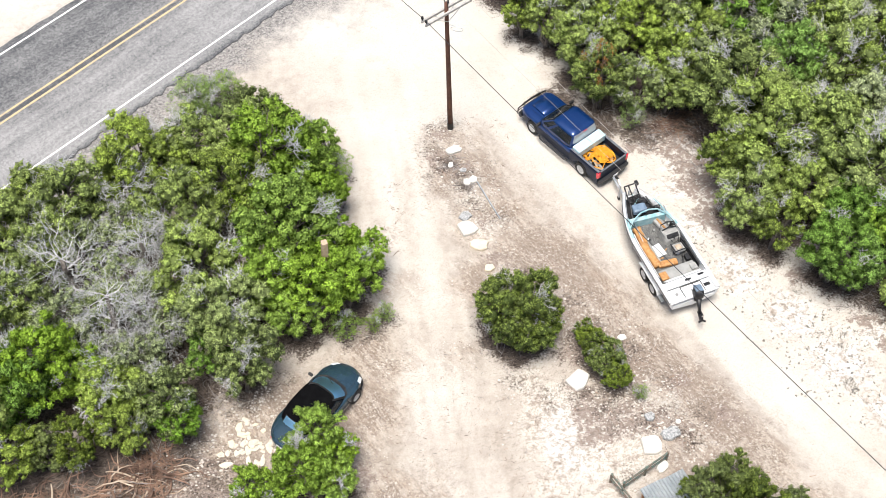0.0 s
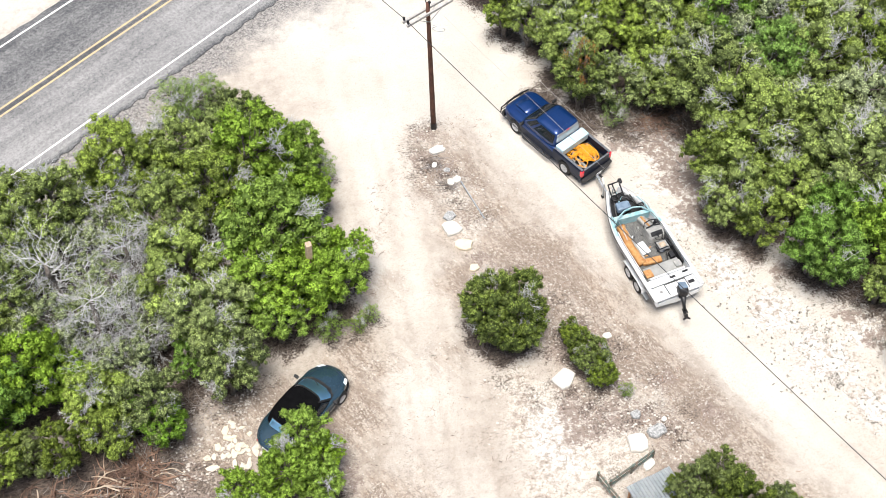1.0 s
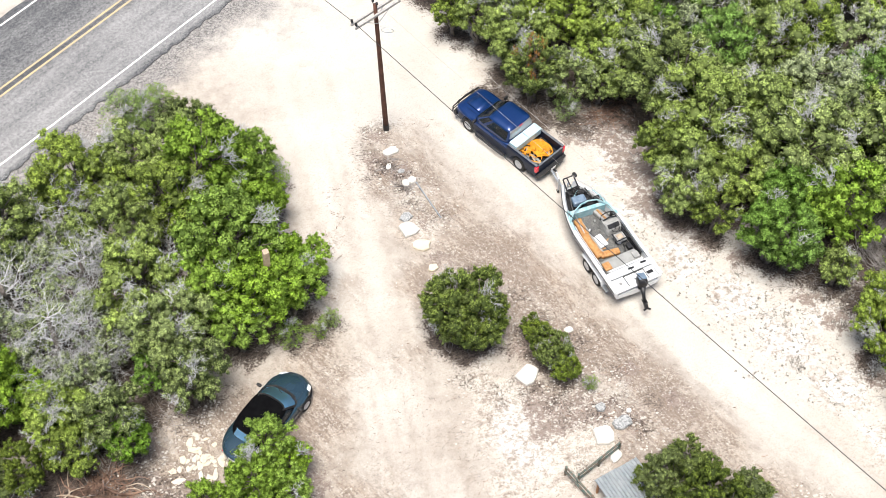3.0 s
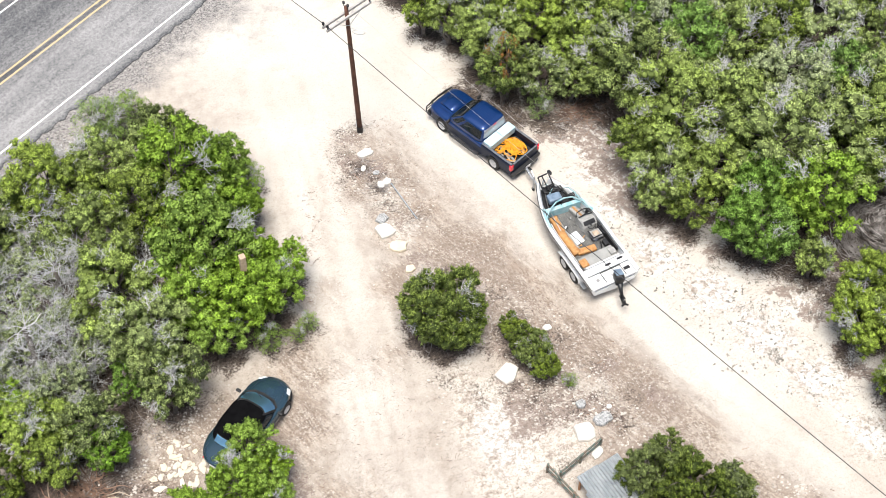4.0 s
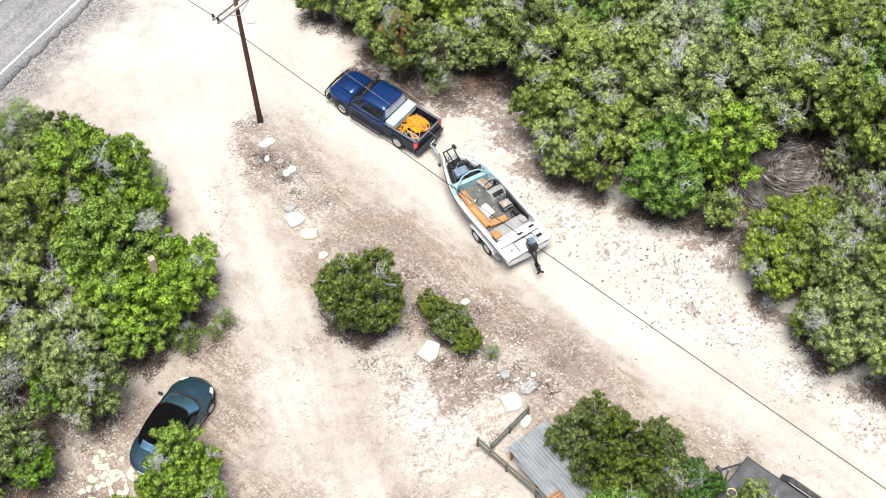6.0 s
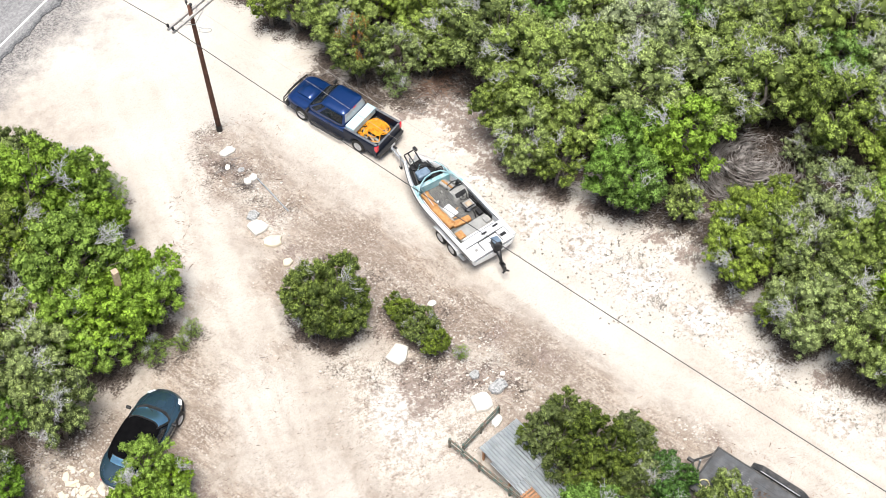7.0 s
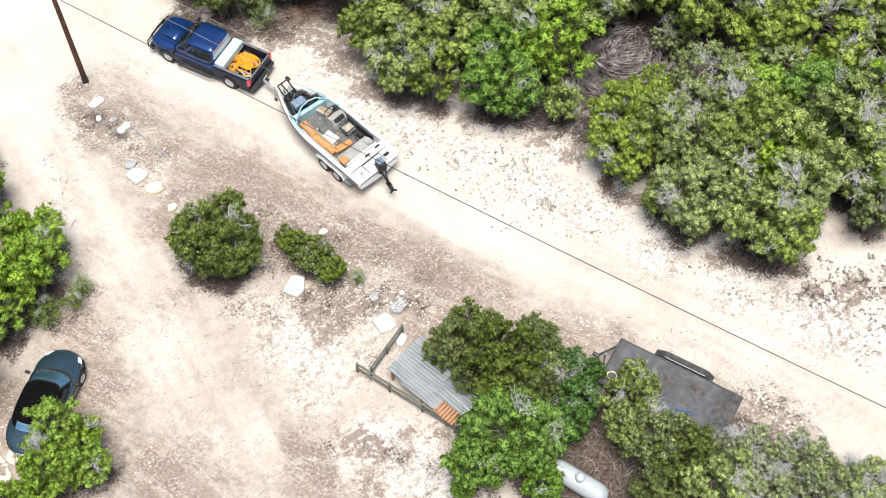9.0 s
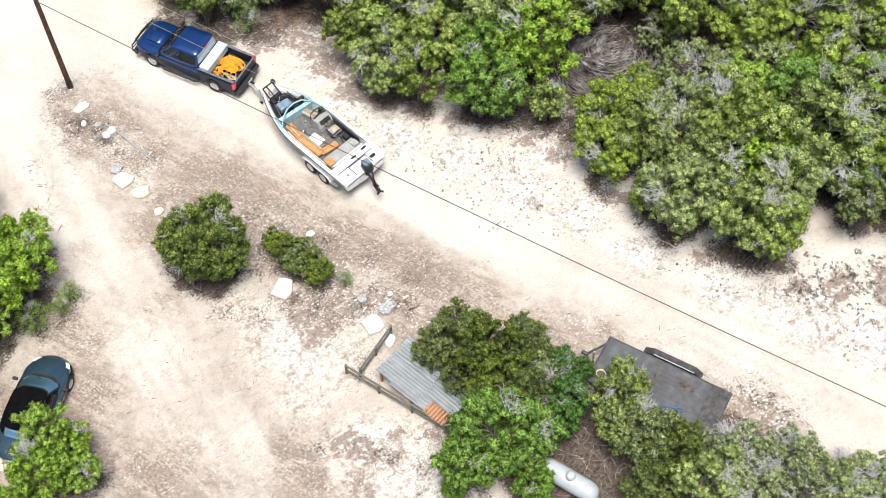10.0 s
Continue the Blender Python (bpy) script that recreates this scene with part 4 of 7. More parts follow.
                tube_into(v, fc, [bend[1], bend[1] + w * L * 0.6], [0.006, 0.003], 3)
    tagged(piece("dead_brush", mesh_of("dead_brush", v, fc, DEADWOOD), ob, "bare grey twigs"), kind="stuff")
    return ob


def make_dead_tree(seed, material=DEADWOOD, label="bleached grey dead juniper with bare spreading branches", spread=0.25):
    r = random.Random(seed)
    ob = thing("dead_tree", label, "tree")
    v, fc = [], []
    pts = wander(r, (0, 0, -0.08), (r.uniform(-0.2, 0.2), r.uniform(-0.2, 0.2), 2.7), 5, 0.08)
    tube_into(v, fc, pts, [0.13, 0.12, 0.1, 0.09, 0.08, 0.06], 7)
    piece("trunk", mesh_of("trunk", v, fc, BARK, True), ob)
    v, fc = [], []
    for i in range(36):
        a = i * 2.4 + r.uniform(-0.3, 0.3)
        d = Vector((math.cos(a), math.sin(a), r.uniform(spread, spread + 0.9))).normalized()
        dead_twigs(r, v, fc, pts[r.choice((1, 2, 3, 4, 5))], d, r.uniform(0.55, 1.0), 0.018, 3)
    tagged(piece("bare_crown", mesh_of("bare_crown", v, fc, material), ob), kind="stuff")
    return ob


J_LABEL = "yellow-green juniper with clumped foliage and grey twigs"
protos = dict(
    juniper=[make_tree(s, "juniper", J_LABEL) for s in (1, 2, 3, 4)],
    dark=[make_tree(s, "dark", "dark green dense juniper beside the driveway") for s in (21,)],
    bush=[make_tree(s, "bush", "dense dark green rounded juniper bush on bare caliche") for s in (31, 32)],
    pale=[make_tree(s, "pale", "pale grey-green juniper with many dry twigs") for s in (41, 42)],
    oak=[make_tree(s, "oak", "bright green leafy scrub oak") for s in (51, 52, 53)],
    bright=[make_tree(s, "bright", "light yellow-green leafy young oak") for s in (55, 56)],
    deep=[make_tree(s, "deep", "deep green leafy scrub oak beside the trailer") for s in (57,)],
    feather=[make_tree(s, "feather", "thin feathery light green mesquite") for s in (61,)],
    dead=[make_dead_tree(s) for s in (71, 72)],
)
used = set()
GAIN = dict(juniper=1.12, oak=1.15, bright=1.12, dead=1.15, pale=1.06)


def plant(kind, x, y, r, squash=1.0, group=""):
    rr = random.Random(int(x * 977 + y * 131))
    p = rr.choice(protos[kind])
    k = r / 1.8 * GAIN.get(kind, 1.0)
    h = k * squash * rr.uniform(0.9, 1.1)
    m = Matrix.Translation((x, y, 0)) @ Matrix.Rotation(rr.uniform(0, 6.28), 4, "Z") @ Matrix.Diagonal((k, k * rr.uniform(0.92, 1.08), min(h, 1.25), 1))
    if p.name in used:
        p = copy_thing(p, m)
        p.matrix_basis = m
    else:
        used.add(p.name)
        p.matrix_basis = m
    if group:
        p["group"] = group
    return p


for spot, group in ((TREES_LEFT, "trees of the thicket by the road"), (TREES_CAR, "trees over the parked car"), (TREES_LOWER, "trees round the trailer and tank"), (TREES_EDGE, "trees along the wood's edge")):
    for kind, items in spot.items():
        for q in items:
            plant(kind, *q, group=group)
for q in TREES_MIDDLE["bush"]:
    plant("bush", *q, squash=1.2)
# a row of low bushes grown into one
for q in TREES_MIDDLE["low"]:
    plant("bush", *q, squash=1.25)["label"] = "narrow dark green juniper bush beside a white slab"
plant("feather", 7.85, 28.1, 0.42)["label"] = "thin small olive seedling beside the juniper bushes"
rusty = make_tree(81, "rust", "small dead juniper with rust-brown foliage among green trees")
rusty.matrix_basis = Matrix.Translation((7.0, 43.3, 0.0)) @ Matrix.Diagonal((0.55, 0.55, 1.42, 1))
rng = random.Random(5)
for q in forest_trees:
    plant(rng.choices(("juniper", "pale", "oak", "bright", "dead"), (5.0, 4.0, 0.8, 0.35, 0.25))[0], *q, group="trees of the wood")

# two trees leaning over the bent heap's far side
plant("pale", 25.0, 33.9, 1.0, group="trees of the wood")
plant("juniper", 24.3, 36.4, 0.95, group="trees of the wood")

# ---------------------------------------------------------------- paints and metals of the things
TRUCK_BLUE = mat("blue_metallic_paint", (0.002, 0.027, 0.125), 0.36, 0.45, second=(0.003, 0.032, 0.135), scale=2.0, coat=0.7)
# the truck's blue darkened for upright faces that catch less sky
NAVY = mat("blue_paint_darkened_sides", (0.003, 0.008, 0.024), 0.40, 0.0, second=(0.005, 0.011, 0.028), scale=3.0, spec=0.25)
CAR_PAINT = mat("teal_grey_car_paint", (0.025, 0.056, 0.080), 0.22, 0.45, second=(0.031, 0.065, 0.090), scale=2.0, coat=0.9)
SOFT_TOP = mat("black_canvas", (0.0022, 0.0022, 0.0026), 0.9, spec=0.05, second=(0.0045, 0.0045, 0.005), scale=5.0, bump=0.2, bump_scale=60)
GLASS = mat("dark_glass", (0.015, 0.022, 0.028), 0.06, 0.0, spec=0.9)
# bright blue base stands in for sky reflected in the car's glass
SKY_GLASS = mat("sky_reflection_glass", (0.50, 0.80, 0.98), 0.32, 0.95, spec=1.0)
# pale base paints in the white reflection on the truck's rear window
PALE_GLASS = mat("reflecting_rear_window", (0.75, 0.78, 0.80), 0.10, 0.6, spec=1.0)
RAIL_CAP = mat("worn_grey_rail_cap", (0.060, 0.068, 0.080), 0.6, second=(0.135, 0.145, 0.160), scale=6.0)
RUBBER = mat("black_rubber", (0.010, 0.010, 0.010), 0.8, second=(0.025, 0.023, 0.02), scale=6.0)
BLACK = mat("black_plastic", (0.007, 0.007, 0.008), 0.5, second=(0.016, 0.016, 0.017), scale=9.0)
CHROME = mat("brushed_alloy", (0.62, 0.63, 0.64), 0.35, 0.35, second=(0.50, 0.50, 0.50), scale=8.0)
ALU_BOX = mat("pale_aluminium_box", (0.42, 0.60, 0.66), 0.42, 0.2, second=(0.50, 0.65, 0.70), scale=2.0)
RED_LENS = mat("red_lamp_lens", (0.75, 0.010, 0.03), 0.25, coat=0.6)
CLEAR_LENS = mat("clear_lamp_lens", (0.78, 0.80, 0.80), 0.12, coat=0.6)
ROPE = mat("orange_yellow_rope", (0.70, 0.27, 0.008), 0.75, second=(0.80, 0.36, 0.015), scale=9.0)
HULL = mat("white_gelcoat", (0.688, 0.697, 0.697), 0.32, second=(0.568, 0.576, 0.568), scale=1.6, lo=0.5, hi=0.8, coat=0.2)
TEAL = mat("faded_teal_gelcoat", (0.17, 0.34, 0.37), 0.45, second=(0.34, 0.47, 0.49), scale=3.5)
CARPET = mat("worn_grey_carpet", (0.10, 0.10, 0.095), 0.95, second=(0.20, 0.195, 0.18), scale=3.2, fine=(0.055, 0.055, 0.055), fine_scale=26, bump=0.3)
BENCH_GREY = mat("worn_grey_vinyl", (0.215, 0.215, 0.200), 0.7, second=(0.30, 0.30, 0.285), scale=3.0, bump=0.2)
TAN_SEAT = mat("weathered_orange_plywood", (0.40, 0.185, 0.050), 0.8, second=(0.30, 0.130, 0.040), scale=3.0, fine=(0.45, 0.25, 0.10), fine_scale=9, bump=0.3)
GREY_VINYL = mat("grey_vinyl", (0.20, 0.20, 0.19), 0.6, second=(0.33, 0.325, 0.305), scale=5.0)
SLATE_COVER = mat("blue_grey_cover", (0.10, 0.15, 0.21), 0.4, second=(0.18, 0.24, 0.31), scale=4.0)
STEEL = mat("galvanised_steel", (0.48, 0.50, 0.52), 0.42, 0.7, second=(0.36, 0.38, 0.40), scale=3.0)
CORRUGATED = mat("corrugated_zinc", (0.391, 0.425, 0.451), 0.6, 0.0, second=(0.493, 0.518, 0.535), scale=2.0)
GREEN_PAINT = mat("faded_green_paint", (0.050, 0.092, 0.078), 0.7, second=(0.105, 0.140, 0.120), scale=5.0, fine=(0.15, 0.10, 0.07), fine_scale=8)
PALLET = mat("orange_brown_timber", (0.42, 0.22, 0.11), 0.85, second=(0.30, 0.15, 0.08), scale=5.0)
DECK = mat("dark_weathered_planks", (0.058, 0.063, 0.069), 0.8, second=(0.112, 0.116, 0.122), scale=2.2, fine=(0.067, 0.067, 0.069), fine_scale=2.6, bump=0.3)
DARK_STEEL = mat("dark_painted_steel", (0.035, 0.037, 0.04), 0.5, 0.3, second=(0.09, 0.085, 0.08), scale=5.0)
TANK_WHITE = mat("white_tank_paint", (0.36, 0.395, 0.415), 0.35, second=(0.29, 0.32, 0.335), scale=2.0, lo=0.45, hi=0.85)
POLE_WOOD = mat("creosoted_timber", (0.060, 0.024, 0.014), 0.8, second=(0.115, 0.048, 0.028), scale=3.0, bump=0.4, bump_scale=25)
ARM_WOOD = mat("grey_timber", (0.306, 0.289, 0.272), 0.85, second=(0.425, 0.408, 0.383), scale=6.0)
WIRE_DARK = mat("dark_cable", (0.03, 0.03, 0.032), 0.6)
WIRE_PALE = mat("pale_aluminium_wire", (0.42, 0.40, 0.38), 0.5, 0.5)
BLUE_ROPE = mat("blue_strap", (0.05, 0.16, 0.45), 0.7)
YELLOW_STRAP = mat("pale_yellow_strap", (0.75, 0.66, 0.36), 0.7)
SCRAP = mat("scrap_timber", (0.340, 0.255, 0.178), 0.85, second=(0.468, 0.391, 0.306), scale=5.0)
STUMP = mat("sawn_timber", (0.48, 0.36, 0.26), 0.85, second=(0.36, 0.26, 0.18), scale=6.0)
STRAP_BLUE = mat("blue_webbing", (0.03, 0.11, 0.36), 0.8, second=(0.06, 0.17, 0.42), scale=12.0)
LEAF_LITTER = mat("dead_leaf_litter", (0.05, 0.034, 0.027), 0.9, second=(0.145, 0.105, 0.085), scale=4.0)
DARK_GRASS = mat("dark_grey_grass", (0.070, 0.066, 0.062), 0.9, second=(0.16, 0.15, 0.14), scale=1.0)
DRY_GRASS = mat("dry_grey_grass", (0.16, 0.145, 0.125), 0.9, second=(0.27, 0.25, 0.22), scale=1.0)


# ---------------------------------------------------------------- shape helpers
def box(size, at=(0, 0, 0), bevel=0.01, bm=None, turn=None):
    bm = bm or bmesh.new()
    m = Matrix.Translation(at) @ (turn or Matrix()) @ Matrix.Diagonal((*size, 1))
    made = bmesh.ops.create_cube(bm, size=1.0, matrix=m)["verts"]
    if bevel:
        edges = list({e for v in made for e in v.link_edges})
        bmesh.ops.bevel(bm, geom=edges, offset=min(bevel, min(size) * 0.45), segments=2, affect="EDGES", profile=0.5)
    return bm


def loft(sections, caps=True, closed=True, bm=None):
    bm = bm or bmesh.new()
    rings = [[bm.verts.new(p) for p in s] for s in sections]
    n = len(rings[0])
    for a, b2 in zip(rings, rings[1:]):
        for k in range(n if closed else n - 1):
            bm.faces.new((a[k], a[(k + 1) % n], b2[(k + 1) % n], b2[k]))
    if caps and closed:
        bm.faces.new(rings[0])
        bm.faces.new(reversed(rings[-1]))
    return bm


def tube(pts, radius, sides=6, bm=None):
    v, fc = [], []
    radii = radius if isinstance(radius, (list, tuple)) else [radius] * len(pts)
    tube_into(v, fc, [Vector(p) for p in pts], radii, sides)
    bm = bm or bmesh.new()
    vs = [bm.verts.new(p) for p in v]
    for f2 in fc:
        bm.faces.new([vs[i] for i in f2])
    return bm


def lathe(profile, steps=20, axis="y"):
    """Turn (radius, height) pairs round an axis."""
    secs = []
    for k in range(steps):
        a = 2 * math.pi * k / steps
        c, s = math.cos(a), math.sin(a)
        secs.append([(r * c, h, r * s) if axis == "y" else (r * c, r * s, h) if axis == "z" else (h, r * c, r * s) for r, h in profile])
    bm = bmesh.new()
    rings = [[bm.verts.new(p) for p in s] for s in secs]
    n = len(profile)
    for i in range(steps):
        a, b2 = rings[i], rings[(i + 1) % steps]
        for k in range(n - 1):
            bm.faces.new((a[k], b2[k], b2[k + 1], a[k + 1]))
    bmesh.ops.remove_doubles(bm, verts=bm.verts, dist=1e-4)
    return bm


def wheel(parent, x, y, radius, width, name="wheel"):
    """A road wheel: tyre, dished rim."""
    side = 1 if y > 0 else -1
    w = new(name)
    w.parent = parent
    w.matrix_basis = Matrix.Translation((x, y, radius))
    r, h = radius, width / 2
    part("tyre", lathe([(r * 0.62, -h), (r * 0.93, -h), (r, -h * 0.7), (r, h * 0.7), (r * 0.93, h), (r * 0.62, h)], 24), RUBBER, w, smooth=True)
    bm = lathe([(0.001, side * h * 0.75), (r * 0.16, side * h * 0.80), (r * 0.2, side * h * 0.55), (r * 0.52, side * h * 0.45), (r * 0.60, side * h * 0.95), (r * 0.66, side * h * 0.95), (r * 0.66, -side * h * 0.9)], 24)
    part("rim", bm, CHROME, w, "silver alloy rim", smooth=True)
    for k in range(5):
        a = 2 * math.pi * k / 5
        part("spoke", box((r * 0.44, 0.02, r * 0.16), (math.cos(a) * r * 0.36, side * h * 0.72, math.sin(a) * r * 0.36), 0.006, turn=Matrix.Rotation(-a, 4, "Y")), CHROME, w)
    return w


def squircle(a, b2, cx, z, n=36, e=4.0):
    out = []
    for k in range(n):
        t = 2 * math.pi * k / n
        c, s = math.cos(t), math.sin(t)
        out.append((cx + a * math.copysign(abs(c) ** (2 / e), c), b2 * math.copysign(abs(s) ** (2 / e), s), z))
    return out


def cabin(levels, e):
    """Point of a cabin's skin: turn t in degrees (0 is the front), height v in 0..1. levels: z, rear x, front x, half width."""
    def at(t, v):
        k = min(int(v * (len(levels) - 1)), len(levels) - 2)
        f2 = v * (len(levels) - 1) - k
        z, x0, x1, w = [p + (q - p) * f2 for p, q in zip(levels[k], levels[k + 1])]
        t = radians(t)
        c, s = math.cos(t), math.sin(t)
        return Vector(((x0 + x1) / 2 + (x1 - x0) / 2 * math.copysign(abs(c) ** (2 / e), c), w * math.copysign(abs(s) ** (2 / e), s), z))
    return at


def cabin_patch(at, t0, t1, v0, v1, lift=0.012, nt=10, nv=4, taper=0.0):
    bm = bmesh.new()
    grid = []
    for j in range(nv + 1):
        v = v0 + (v1 - v0) * j / nv
        row = []
        for i in range(nt + 1):
            t = t0 + (t1 - t0) * i / nt
            p = at(t, v)
            nrm = (at(t + 0.5, v) - at(t - 0.5, v)).cross(at(t, min(v + 0.02, 1)) - at(t, v - 0.02))
            nrm = nrm.normalized() if nrm.length > 1e-9 else Vector((0, 0, 1))
            row.append(bm.verts.new(p + nrm * lift))
        grid.append(row)
    for a, b2 in zip(grid, grid[1:]):
        for i in range(nt):
            bm.faces.new((a[i], a[i + 1], b2[i + 1], b2[i]))
    bmesh.ops.solidify(bm, geom=bm.faces[:], thickness=0.006)
    return bm


def arch(x, wheels, r, low, zc):
    z = low
    for w in wheels:
        if abs(x - w) < r:
            z = max(z, zc + math.sqrt(r * r - (x - w) ** 2))
    return z


def body_loft(x0, x1, half, top, wheels, r, low, zc, step=0.07, crown=0.03, inner=None):
    """A body shell: half(x), top(x); arches cut over the wheels. Sides bulge and the shoulders are round."""
    secs = []
    n = int((x1 - x0) / step)
    for i in range(n + 1):
        x = x0 + (x1 - x0) * i / n
        w, t, b2 = half(x), top(x), min(arch(x, wheels, r, low, zc), top(x) - 0.12)
        right = [(w * 0.95, b2), (w * 0.995, b2 + (t - b2) * 0.3), (w, b2 + (t - b2) * 0.6), (w * 0.985, t - 0.09), (w * 0.95, t - 0.035), (w * 0.87, t - 0.004), (w * 0.5, t + crown * 0.7), (0, t + crown)]
        ring = [(x, y, z) for y, z in right] + [(x, -y, z) for y, z in reversed(right[:-1])]
        secs.append(ring)
    return loft(secs)


# ---------------------------------------------------------------- pickup truck
def build_truck(m):
    tr = thing("pickup_truck", "dark blue extended-cab pickup with white toolbox, towing a boat", "truck", m=m)
    wheels = (1.8, -1.8)

    def half(x):
        return 0.97 if x < 2.1 else 0.97 - 0.16 * ((x - 2.1) / 0.68) ** 2

    def top(x):
        return 1.10 if x < 1.0 else 1.10 - 0.02 * (x - 1.0) - (0.10 * ((x - 2.35) / 0.43) ** 2 if x > 2.35 else 0)
    part("body", body_loft(-0.98, 2.78, half, top, wheels, 0.47, 0.42, 0.40), TRUCK_BLUE, tr, smooth=True)
    part("hood_bulge", loft([[(x, y * (1 - 0.12 * (x - 1.1)), z) for y, z in ((-0.5, 1.10), (-0.42, 1.15), (0, 1.165), (0.42, 1.15), (0.5, 1.10))] for x in (1.5, 1.8, 2.1, 2.45)]), TRUCK_BLUE, tr, smooth=True)
    for s in (1, -1):
        # thin skin in the darker blue, shade painted on the lower sides
        part("darkened_side_strip", loft([[(x, s * (half(x) + 0.006), arch(x, wheels, 0.47, 0.42, 0.40)), (x, s * (half(x) + 0.012), max(arch(x, wheels, 0.47, 0.42, 0.40) + 0.03, 0.86)), (x, s * (half(x) - 0.02), max(arch(x, wheels, 0.47, 0.42, 0.40) + 0.03, 0.86)), (x, s * (half(x) - 0.02), arch(x, wheels, 0.47, 0.42, 0.40))]
                                     for x in [-0.96 + 0.08 * i for i in range(44)]]), NAVY, tr)
    levels = [(1.08, -1.0, 1.50, 0.93), (1.35, -0.98, 1.16, 0.88), (1.62, -0.94, 0.80, 0.80), (1.76, -0.90, 0.62, 0.76), (1.82, -0.84, 0.50, 0.71)]
    at = cabin(levels, 7.0)
    rings = [[at(10 * k, v / 8) for k in range(36)] for v in range(9)]
    rings.append([Vector((-0.17 + (p.x + 0.17) * 0.6, p.y * 0.6, 1.85)) for p in rings[-1]])
    part("cab", loft(rings), TRUCK_BLUE, tr, "glossy blue cab roof", smooth=True)
    part("windshield", cabin_patch(at, -35, 35, 0.10, 0.74, nt=16), GLASS, tr, "dark windscreen", smooth=True)
    part("rear_window", cabin_patch(at, 142, 218, 0.25, 0.80, nt=16), PALE_GLASS, tr, "bright reflecting rear window", smooth=True)
    for y in (-0.42, -0.14, 0.14, 0.42):
        part("roof_rib", box((1.05, 0.05, 0.012), (-0.20, y, 1.846 - 0.03 * (abs(y) > 0.3)), 0.005), TRUCK_BLUE, tr)
    part("brake_lamp", box((0.03, 0.2, 0.04), (-0.92, 0, 1.77), 0.01), RED_LENS, tr)
    for s in (1, -1):
        for a, b2 in ((52, 83), (88, 122)):
            part("side_window", cabin_patch(at, s * a, s * b2, 0.16, 0.72, nt=10), GLASS, tr, smooth=True)
        part("mirror", box((0.12, 0.24, 0.18), (1.22, s * 1.08, 1.22), 0.04), BLACK, tr)
        part("door_handle", box((0.14, 0.03, 0.03), (-0.05, s * 0.985, 0.98), 0.01), BLACK, tr)
        part("running_board", tube([(-0.9, s * 1.02, 0.40), (-0.75, s * 1.10, 0.36), (1.05, s * 1.10, 0.36), (1.2, s * 1.02, 0.40)], 0.045, 8), BLACK, tr)
        part("headlight", box((0.10, 0.34, 0.20), (2.70, s * 0.66, 0.86), 0.04), CLEAR_LENS, tr)
        part("taillight", box((0.16, 0.20, 0.36), (-2.96, s * 0.895, 0.94), 0.04), RED_LENS, tr, "red tail lamp")
        secs = []
        for i in range(26):
            x = -3.0 + 2.03 * i / 25
            lo = arch(x, (-1.8,), 0.47, 0.48, 0.40)
            secs.append([(x, s * 0.93, lo), (x, s * 0.985, lo + 0.05), (x, s * 0.985, 1.02), (x, s * 0.97, 1.10), (x, s * 0.94, 1.15), (x, s * 0.83, 1.15), (x, s * 0.82, 1.12), (x, s * 0.82, 0.62), (x, s * 0.86, min(lo, 0.9))])
        part("bed_side", loft(secs), NAVY, tr, "dark navy bed side with black rail cap")
        part("rail_cap", box((1.98, 0.12, 0.03), (-1.99, s * 0.885, 1.163), 0.010), RAIL_CAP, tr, "worn grey bed rail cap")
    part("tailgate_cap", box((0.09, 1.62, 0.025), (-3.0, 0, 1.155), 0.008), RAIL_CAP, tr, "worn grey tailgate cap")
    part("bed_floor", box((2.03, 1.68, 0.06), (-1.985, 0, 0.62), 0.01), BLACK, tr, "black bed liner")
    for i in range(9):
        part("bed_rib", box((1.9, 0.05, 0.025), (-2.0, -0.64 + 0.16 * i, 0.66), 0.008), BLACK, tr)
    part("bed_front", box((0.06, 1.66, 0.52), (-0.99, 0, 0.88), 0.01), NAVY, tr)
    part("tailgate", box((0.08, 1.66, 0.55), (-3.0, 0, 0.87), 0.025), NAVY, tr, "dark tailgate")
    part("tailgate_handle", box((0.03, 0.22, 0.08), (-3.045, 0, 0.98), 0.01), BLACK, tr)
    part("rear_bumper", loft([[(x, y, z) for x, z in ((-3.02, 0.42), (-3.22 + 0.09 * abs(y) ** 2, 0.43), (-3.24 + 0.09 * abs(y) ** 2, 0.58), (-3.02, 0.60))] for y in [-0.96 + 0.12 * k for k in range(17)]]), BLACK, tr)
    part("number_plate", box((0.012, 0.32, 0.16), (-3.25, 0, 0.50), 0.003), CLEAR_LENS, tr, "pale plate")
    part("front_bumper", loft([[(x, y, z) for x, z in ((2.68, 0.42), (2.93 - 0.12 * abs(y) ** 2, 0.44), (2.95 - 0.12 * abs(y) ** 2, 0.66), (2.68, 0.70))] for y in [-0.95 + 0.1 * k for k in range(20)]]), BLACK, tr)
    part("grille", box((0.05, 0.95, 0.30), (2.76, 0, 0.85), 0.02), BLACK, tr)
    guard = part("grille_guard", tube([(2.94, -0.92, 0.50), (2.95, -0.88, 0.86), (2.96, -0.5, 0.92), (2.98, 0, 0.93), (2.96, 0.5, 0.92), (2.95, 0.88, 0.86), (2.94, 0.92, 0.50)], 0.035, 8), BLACK, tr, "black steel grille guard")
    for z in (0.64, 0.80):
        part("guard_bar", tube([(2.97, -0.9, z), (3.01, 0, z), (2.97, 0.9, z)], 0.025, 6), BLACK, guard)
    for y in (-0.45, 0.45):
        part("guard_upright", box((0.04, 0.08, 0.52), (2.99, y, 0.70), 0.01), BLACK, guard)
